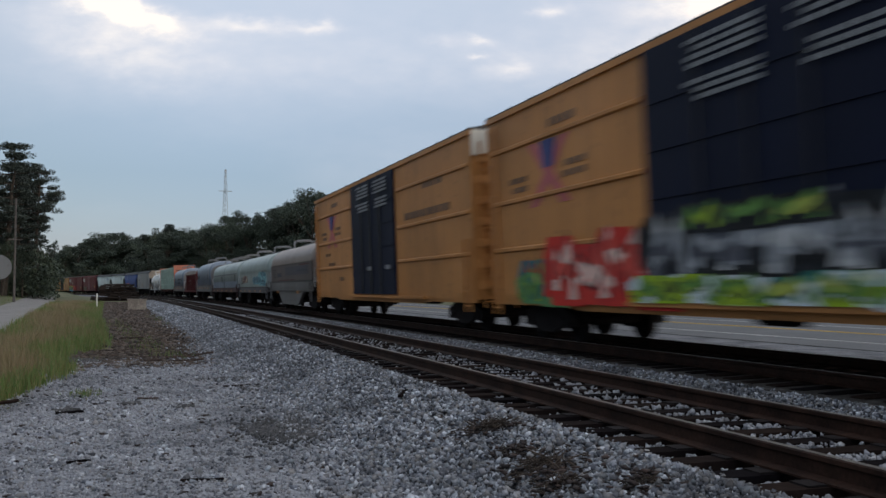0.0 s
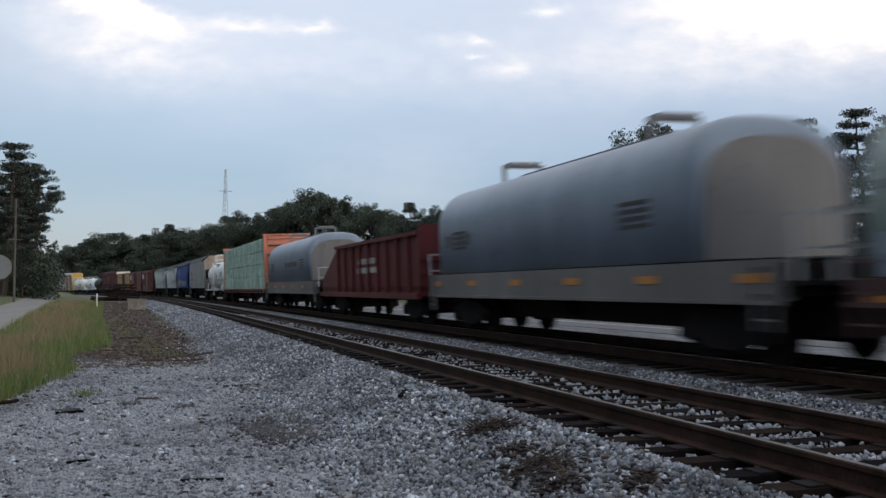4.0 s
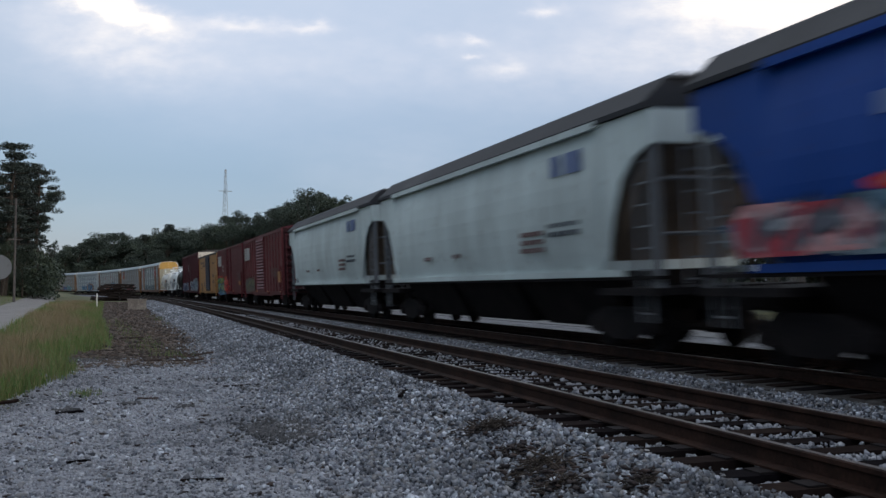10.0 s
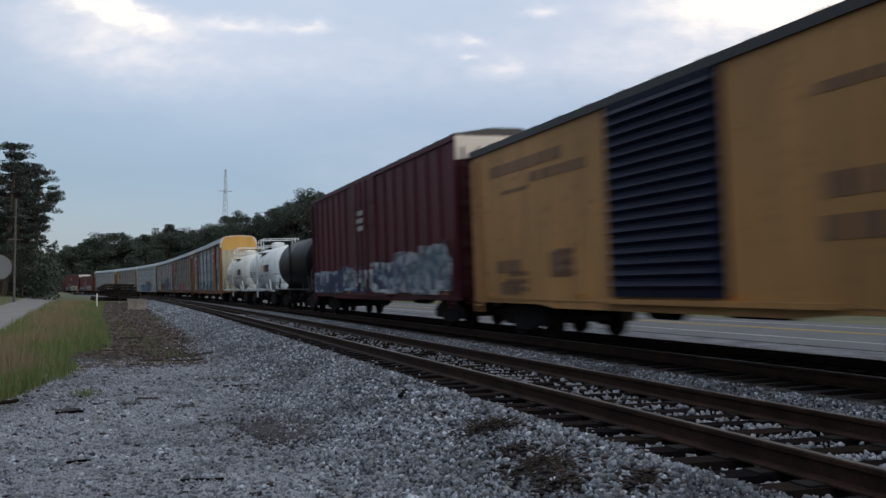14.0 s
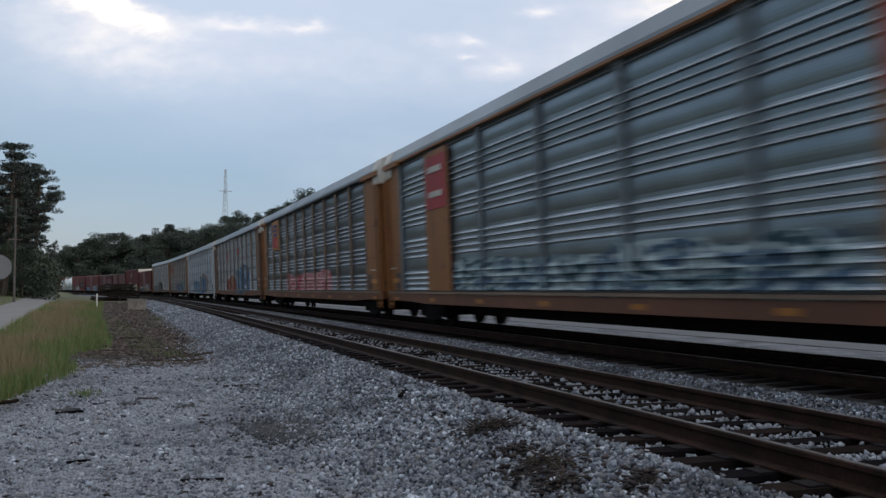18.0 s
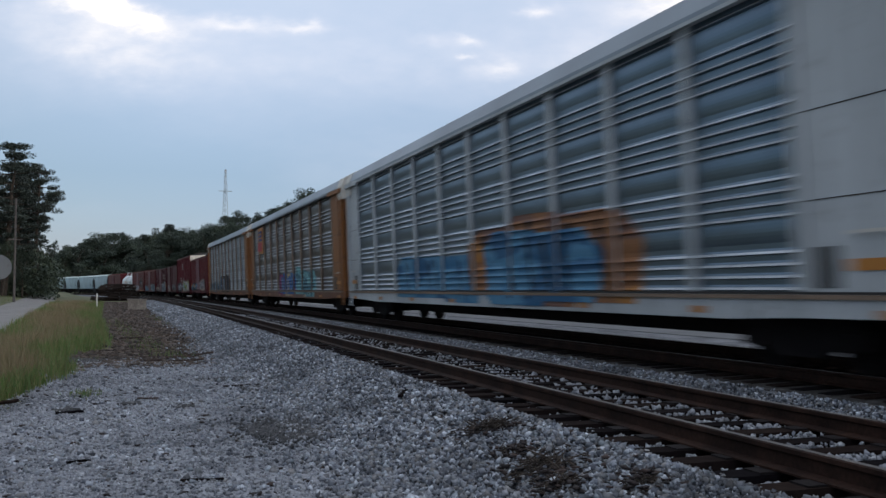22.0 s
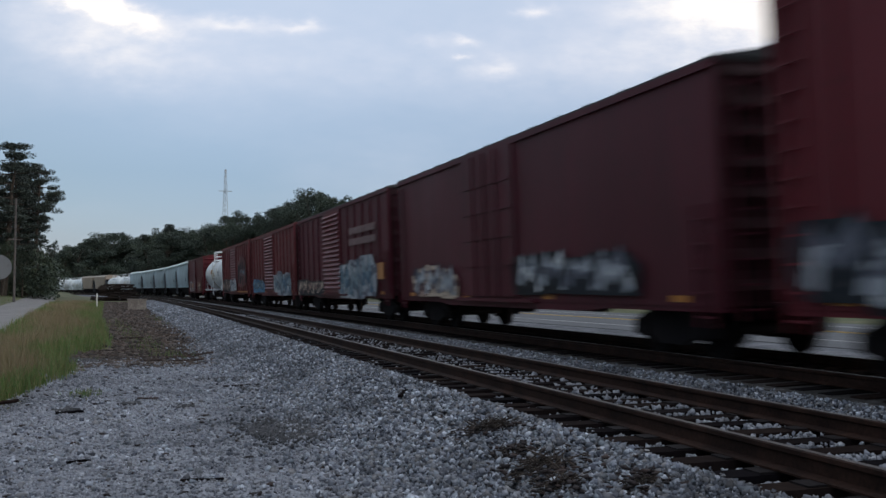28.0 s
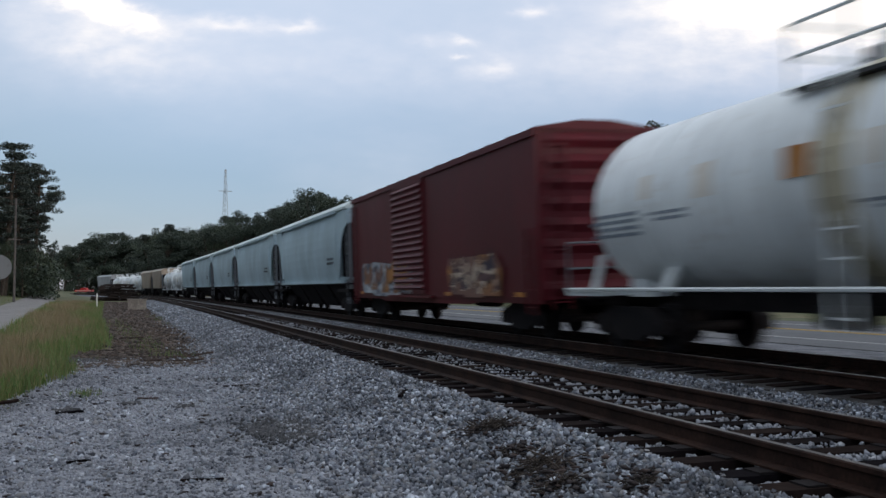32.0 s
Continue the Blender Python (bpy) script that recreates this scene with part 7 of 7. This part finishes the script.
blades("verge_grass", np.stack([xx, yy, np.array([ground_z(a, b) for a, b in zip(xx, yy)])], -1), 0.1, 0.3, "short grass verge beyond the lane")
n = 900
cl = np.floor(gg.random(n) * 60)
xx = -1.1 + 2.4 * ((cl * 0.618) % 1) + gg.normal(0, 0.13, n)
yy = 22.8 + 36 * ((cl * 0.377) % 1) ** 1.5 + gg.normal(0, 0.3, n)
blades("dirt_weeds", np.stack([xx, yy, np.full(n, -0.555)], -1), 0.03, 0.18, "low weeds scattered over the dirt")
n = 220
tx = gg.normal(-0.75, 0.12, n)
blades("weed_tuft", np.stack([tx, gg.normal(15.4, 0.25, n), np.full(n, -0.55)], -1), 0.03, 0.09, "small green weeds in the gravel")

# ---- small things beside the track ----
post = new("marker_post", Geo().box(-0.06, 0.06, -0.04, 0.04, 0, 1.25).prism([(-0.06, 1.25), (0.06, 1.25), (0.03, 1.33), (-0.03, 1.33)], -0.04, 0.04).mesh("marker_post", paint("white_post_paint", lin(225, 222, 214), 0.15)))
post.location = (-3.3, 86, -0.58)
tagged(post, "white marker post in the grass", "post")

blk = new("concrete_block", Geo().box(-0.72, 0.72, -0.5, 0.5, 0.0, 0.78).box(-0.78, 0.78, -0.56, 0.56, 0.78, 0.9).mesh("concrete_block", CONCRETE))
blk.location = (0.0, 80, -0.6)
tagged(blk, "square concrete footing beside the track", "concrete block")

pile = new("scrap_pile")
tagged(pile, "dark pile of old wooden ties", "pile")
rng = random.Random(12)
me = Geo().box(-1.25, 1.25, -0.12, 0.12, -0.1, 0.1).mesh("old_tie", TIE_WOOD_FAR)
for i in range(84):
    tier = i // 12
    o = part("old_tie", me, None, pile)
    o.matrix_basis = pose(rng.uniform(-2.5, 2.5) * (1 - tier * 0.09), rng.uniform(-1.5, 1.5), 0.1 + tier * 0.36, rng.uniform(-6, 6), rng.uniform(-8, 8), rng.uniform(-30, 30))
pile.location = (*spot(208, 140), -0.56)

sign = new("round_road_sign")
tagged(sign, "grey back of a round road sign on a post", "road sign")
part("plate", Geo().spin([(-0.004, 0.0), (-0.004, 0.455), (0.004, 0.455), (0.004, 0.0)], 32), paint("dull_sign_back", (0.16, 0.165, 0.17), 0.2, 0.6), sign)
part("sign_post", Geo().box(-0.03, 0.03, 0.006, 0.05, -2.5, 0.4), GALV, sign)
sx, sy = spot(-3, 37.5)
sign.matrix_basis = pose(sx, sy, rise(477, 37.5), 0, 0, 6)

pole = new("utility_pole")
tagged(pole, "weathered wooden utility pole before the trees", "utility pole")
px_, py_ = spot(26, 120)
ph = rise(366, 120) - ground_z(px_, py_)
part("shaft", Geo().tube((0, 0, -0.3), (0, 0, ph), 0.16, 10, 0.11), GREY_WOOD, pole)
part("crossarm", Geo().box(-0.75, 0.75, -0.06, 0.06, ph - 4.9, ph - 4.75), GREY_WOOD, pole)
pole.location = (px_, py_, ground_z(px_, py_))

mast = new("lattice_mast")
tagged(mast, "thin grey lattice radio mast above the trees", "mast")
mx, my = spot(397.5, 480)
H = rise(307, 480) + 0.6
legs = []
for k in range(3):
    a = 2.0944 * k + 0.4
    legs.append((math.cos(a), math.sin(a)))
    part("leg", Geo().tube((math.cos(a) * 3.2, math.sin(a) * 3.2, 0), (math.cos(a) * 0.5, math.sin(a) * 0.5, H), 0.11, 6, 0.07), GALV, mast)
lat = Geo()
lv = 22
for i in range(lv):
    za, zb = H * i / lv, H * (i + 1) / lv
    ra, rb = 3.2 - 2.7 * i / lv, 3.2 - 2.7 * (i + 1) / lv
    for k in range(3):
        c0, c1 = legs[k], legs[(k + 1) % 3]
        lat.tube((c0[0] * ra, c0[1] * ra, za), (c1[0] * rb, c1[1] * rb, zb), 0.045, 4)
        lat.tube((c0[0] * rb, c0[1] * rb, zb), (c1[0] * ra, c1[1] * ra, za), 0.045, 4)
part("lattice", lat, GALV, mast)
zp = rise(345, 480) + 0.6
part("antenna_ring", Geo().box(-3.2, 3.2, -0.12, 0.12, zp - 0.15, zp + 0.15).box(-0.12, 0.12, -3.2, 3.2, zp - 0.15, zp + 0.15), GALV, mast)
mast.location = (mx, my, ground_z(mx, my))

truck = new("pickup_truck")
tagged(truck, "small red pickup far beyond the bend", "pickup truck")
RED_CAR = paint("red_car_paint", lin(190, 40, 36), 0.05, 0.3)
part("body", Geo().plate([(-2.7, 0.5), (2.7, 0.5), (2.7, 1.05), (1.2, 1.1), (0.6, 1.75), (-0.8, 1.75), (-1.0, 1.1), (-2.7, 1.1)], -0.95, 0.95), RED_CAR, truck)
part("stripe", Geo().box(-0.97, 0.97, -2.6, 2.6, 0.72, 0.86), WHITE_PANEL, truck, "white side stripe")
for a in (-1, 1):
    for b in (-1, 1):
        part("wheel", Geo().spin([(-0.11, 0.0), (-0.11, 0.36), (0.11, 0.36), (0.11, 0.0)], 16, "x").shift(a * 0.85, b * 1.7, 0.36), BLACK, truck)
tx_, ty_ = spot(150, 318)
truck.matrix_basis = pose(tx_, ty_, ground_z(tx_, ty_), 0, 0, 72)

rng = random.Random(31)


def fallen(name, label, px, py, length, r, yaw, mat, z=-0.54):
    d = (EYE[2] - z) / ((py - 512.6) / 1647)
    x, y = spot(px, d / math.cos(way(px) - YAW))
    g = Geo()
    p = Vector((-length / 2, 0, r))
    k = 5
    for i in range(k):
        q = p + Vector((length / k, rng.uniform(-0.04, 0.04) * length, rng.uniform(-0.3, 0.5) * r))
        q.z = max(q.z, r * 0.7)
        g.tube(p, q, r * rng.uniform(0.8, 1.1), 6, r * rng.uniform(0.7, 1.0))
        p = q
    ob = new(name, g.mesh(name, mat))
    ob.matrix_basis = pose(x, y, z, 0, 0, yaw)
    tagged(ob, label, "wood")


DEAD_BOARD = mottled("dark_red_brown_wood", [(0.3, (0.03, 0.02, 0.016)), (0.7, (0.085, 0.055, 0.043))], 3.0, 0.9, 0.4, 0.01, 25)
fallen("broken_board", "broken weathered board lying on the gravel", 300, 633, 1.3, 0.03, -6, DEAD_BOARD)
fallen("broken_board", "thin broken board lying on the gravel", 352, 629, 0.9, 0.03, 30, DEAD_BOARD)
fallen("broken_board", "short dark board lying in the dirt", 270, 640, 0.5, 0.03, -20, DEAD_BOARD)
fallen("stick", "dark branch lying in the dirt", 330, 640, 0.8, 0.025, 12, DEAD_BOARD)
fallen("stick", "dark branch lying in the dirt", 236, 600, 0.8, 0.03, -25, DEAD_BOARD)
fallen("stick", "dark twig lying on the gravel", 455, 683, 0.5, 0.016, 15, DEAD_BOARD)
fallen("stick", "dark twig lying on the gravel", 265, 706, 0.35, 0.014, -30, DEAD_BOARD)
fallen("stick", "dark stick lying on the ballast shoulder", 718, 700, 0.6, 0.03, 60, TIE_WOOD, -0.27)
fallen("stick", "dark stick lying in the gravel", 362, 848, 0.36, 0.012, -10, TIE_WOOD)
fallen("stick", "small piece of bark in the gravel", 128, 732, 0.35, 0.02, -15, TIE_WOOD)
fallen("stick", "small piece of bark in the gravel", 145, 816, 0.22, 0.014, 20, TIE_WOOD)
fallen("stick", "dark twig in the gravel", 430, 684, 0.6, 0.018, -8, TIE_WOOD)
fallen("stick", "piece of bark by the grass", 14, 716, 0.35, 0.03, 5, TIE_WOOD)
fallen("stick", "dark twig on the ballast", 385, 580, 0.9, 0.04, 20, TIE_WOOD)
fallen("stick", "pale broken twig on the ballast shoulder", 985, 866, 0.3, 0.012, -50, GREY_WOOD, -0.4)
dn = 170
ds = 5.2 + 4.6 * nrg.random(dn)
do = -6.15 + nrg.normal(0, 0.28, dn)
stones("crest_debris", np.array([(TRACK_X + a, b, ballast_z(a) + 0.03) for a, b in zip(do, ds)]), 0.012, 0.05, DARK_CHIP, "dark bark and root debris on the ballast crest", 0.5)
DEAD_WEED = mottled("dead_weed_brown", [(0.3, (0.02, 0.015, 0.012)), (0.7, (0.06, 0.043, 0.032))], 8.0, 0.95, 0.3, 0.01, 40)
OIL_STONE = island_mat("oily_stone", [(0.04, 0.041, 0.046), (0.09, 0.092, 0.1), (0.06, 0.06, 0.064), (0.16, 0.16, 0.17)])
for px, py, ra, rb, k in ((510, 762, 0.42, 0.8, 1500), (690, 790, 0.3, 0.4, 500), (130, 640, 0.5, 0.8, 500), (455, 688, 0.3, 0.35, 160), (405, 672, 0.35, 0.3, 120), (545, 668, 0.3, 0.4, 140), (590, 735, 0.2, 0.25, 120), (235, 715, 0.12, 0.1, 60), (118, 727, 0.16, 0.1, 90), (620, 700, 0.3, 0.3, 120), (330, 720, 0.1, 0.12, 60)):
    d = 1.618 * 1647 / (py - 512.6)
    ox, oy = spot(px, d / math.cos(way(px) - YAW))
    rr, aa = nrg.random(k) ** 0.5 * 0.75 + np.abs(nrg.normal(0, 0.3, k)), nrg.uniform(0, 6.283, k)
    stones("oily_stones", np.stack([ox + np.cos(aa) * rr * ra, oy + np.sin(aa) * rr * rb, -0.535 + nrg.uniform(0, 0.012, k)], -1), 0.01, 0.03, OIL_STONE, "patch of dark oily stones in the gravel")
for px, py, sc in ((868, 768, 0.85), (955, 828, 0.95), (1130, 868, 0.5), (905, 800, 0.5), (985, 850, 0.6)):
    z = -0.30
    d = (EYE[2] - z) / ((py - 512.6) / 1647)
    x, y = spot(px, d / math.cos(way(px) - YAW))
    g = Geo()
    for i in range(110):
        a, e = rng.uniform(0, 6.28), rng.uniform(0.0, 0.6)
        L = rng.uniform(0.06, 0.2) * sc
        b = Vector((rng.gauss(0, 0.13), rng.gauss(0, 0.12), rng.uniform(0.01, 0.09))) * sc
        g.tube(b, b + Vector((math.cos(a) * math.cos(e), math.sin(a) * math.cos(e), math.sin(e))) * L, 0.009, 4, 0.003)
    g.v = [(a, b, c + ballast_z(min(x + a - TRACK_X, -5.9)) - z + 0.02) for a, b, c in g.v]
    k = int(170 * sc)
    cx_, cy_ = nrg.normal(0, 0.2, k) * sc, nrg.normal(0, 0.24, k) * sc
    stones("root_debris", np.array([(x + a, y + b, ballast_z(min(x + a - TRACK_X, -5.8)) + 0.035 + 0.06 * nrg.random()) for a, b in zip(cx_, cy_)]), 0.007, 0.034, DARK_CHIP, "dark clump of roots, bark and dead leaves", 0.45)
    ob = new("dead_weed", g.mesh("dead_weed", DEAD_WEED))
    ob.location = (x, y, z)
    tagged(ob, "clump of dead brown weed on the ballast", "weed", kind="stuff")

# ---- drifting clouds ----
cm = bpy.data.materials.new("cloud_bank")
cm.use_nodes = True
ct = cm.node_tree
ct.nodes.clear()
c_out = ct.nodes.new("ShaderNodeOutputMaterial")
c_mix = ct.nodes.new("ShaderNodeMixShader")
c_tr = ct.nodes.new("ShaderNodeBsdfTransparent")
c_em = ct.nodes.new("ShaderNodeEmission")
c_em.inputs["Strength"].default_value = 1.25
ct.links.new(c_tr.outputs[0], c_mix.inputs[1])
ct.links.new(c_em.outputs[0], c_mix.inputs[2])
ct.links.new(c_mix.outputs[0], c_out.inputs[0])


def cmath(op, a, b=None):
    nd = ct.nodes.new("ShaderNodeMath")
    nd.operation = op
    for i, q in enumerate((a, b)):
        if q is None:
            continue
        if isinstance(q, (int, float)):
            nd.inputs[i].default_value = q
        else:
            ct.links.new(q, nd.inputs[i])
    return nd.outputs[0]


c_tc = ct.nodes.new("ShaderNodeTexCoord")
c_sep = ct.nodes.new("ShaderNodeSeparateXYZ")
ct.links.new(c_tc.outputs["UV"], c_sep.inputs[0])
cu, cv = c_sep.outputs["X"], c_sep.outputs["Y"]


def cnoise(scale, sx, sy, detail=6):
    mp = ct.nodes.new("ShaderNodeMapping")
    mp.inputs["Scale"].default_value = (sx, sy, 1)
    nz = ct.nodes.new("ShaderNodeTexNoise")
    nz.inputs["Scale"].default_value, nz.inputs["Detail"].default_value, nz.inputs["Roughness"].default_value = scale, detail, 0.55
    ct.links.new(c_tc.outputs["UV"], mp.inputs[0])
    ct.links.new(mp.outputs[0], nz.inputs["Vector"])
    return nz.outputs["Fac"]


def blob(u, v, ru, rv, tilt=0.0):
    """A soft bank of cloud round a place on the sheet."""
    du = cmath("SUBTRACT", cu, u)
    dv = cmath("SUBTRACT", cmath("SUBTRACT", cv, v), cmath("MULTIPLY", du, tilt))
    q = cmath("ADD", cmath("POWER", cmath("ABSOLUTE", cmath("DIVIDE", du, ru)), 2.0), cmath("POWER", cmath("ABSOLUTE", cmath("DIVIDE", dv, rv)), 2.0))
    return cmath("POWER", 2.718, cmath("MULTIPLY", q, -1.6))


cu = cmath("ADD", cu, cmath("MULTIPLY", cmath("SUBTRACT", cnoise(0.13, 1, 1.6, 6), 0.5), 7.0))
cv = cmath("ADD", cv, cmath("MULTIPLY", cmath("SUBTRACT", cnoise(0.16, 1.2, 2.0, 6), 0.5), 3.2))
# u runs across the view in hundredths of its width, v upward from the horizon
banks = [(12.4, 31.9, 8.6, 1.9, -0.31, 1.7), (10.5, 28.6, 13, 5, -0.3, 0.5), (26.5, 30.2, 6.5, 1.2, -0.08, 0.55), (34.5, 30.2, 3.2, 0.8, 0, 0.6),
         (56.4, 25.2, 3.2, 1.4, 0, 0.4), (52.8, 28.3, 1.8, 0.6, 0, 0.42), (52.6, 26.6, 1.2, 0.4, 0, 0.4), (48.3, 28.4, 2.6, 0.9, 0, 0.22), (61.2, 32.0, 1.8, 1.0, 0, 0.55),
         (87, 32.5, 18, 4.2, 0.0, 1.2), (99, 31, 12, 5.5, 0.0, 0.8), (82, 27, 24, 6, 0, 0.28), (50, 26, 75, 6, 0, 0.27), (47, 14, 18, 6, 0, 0.12), (32, 43, 60, 9, 0, 0.5)]
total = None
for u, v, ru, rv, tl, wt in banks:
    b = cmath("MULTIPLY", blob(u, v, ru, rv, tl), wt)
    total = b if total is None else cmath("ADD", total, b)
wisp = cmath("ADD", cmath("MULTIPLY", cnoise(0.22, 1, 2.2, 6), 1.3), 0.3)
fine_w = cmath("MULTIPLY", cmath("SUBTRACT", cnoise(0.05, 1, 2.5, 4), 0.5), 0.3)
alpha = cmath("MINIMUM", cmath("MAXIMUM", cmath("ADD", cmath("MULTIPLY", total, wisp), fine_w), 0.0), 0.97)
c_ramp = ct.nodes.new("ShaderNodeValToRGB")
c_ramp.color_ramp.elements[0].position, c_ramp.color_ramp.elements[0].color = 0.15, (0.80, 0.78, 0.84, 1)
c_ramp.color_ramp.elements[1].position, c_ramp.color_ramp.elements[1].color = 0.9, (1.0, 0.93, 0.87, 1)
ct.links.new(alpha, c_ramp.inputs[0])
ct.links.new(c_ramp.outputs[0], c_em.inputs["Color"])
ct.links.new(alpha, c_mix.inputs[0])
g = Geo()
nu, nv, R = 40, 16, 3200.0
uvs = []
for j in range(nv + 1):
    for i in range(nu + 1):
        u, v = -40 + 180 * i / nu, 0 + 60 * j / nv
        a = way(u * 15.68)
        t = v * 15.68 / 1647
        rr = R / math.sqrt(1 + t * t)
        g.v.append((rr * math.sin(a), rr * math.cos(a), EYE[2] + rr * t * math.cos(a - YAW)))
        uvs.append((u, v))
g.f = [(j * (nu + 1) + i, j * (nu + 1) + i + 1, (j + 1) * (nu + 1) + i + 1, (j + 1) * (nu + 1) + i) for j in range(nv) for i in range(nu)]
cme = g.mesh("cloud_backdrop", cm, True)
layer = cme.uv_layers.new(name="sky")
for lp in cme.loops:
    layer.data[lp.index].uv = uvs[lp.vertex_index]
clouds = new("cloud_backdrop", cme)
tagged(clouds, "thin white and pinkish evening clouds", "clouds", kind="structure")


# ---- everything that moves ----
SPEED, HEAD_AT, AT = 19.958, 22.048, 17.0


def motions():
    """The train runs along the far track towards the viewer; the clouds drift."""
    for car, u in TRAIN:
        rows = []
        for t in range(33):
            s = HEAD_AT + u - SPEED * (t - AT)
            x, y, a = on_line(s)
            rows.append((float(t), pose(x, y, 0.03, 0, -CANT, math.degrees(a))))
        walk(car, rows)
    walk(clouds, [(0.0, pose(0, 0, 0, 0, 0, -0.55)), (16.0, pose(0, 0, 0, 0, 0, 0)), (32.0, pose(0, 0, 0, 0, 0, 0.55))])


motions()
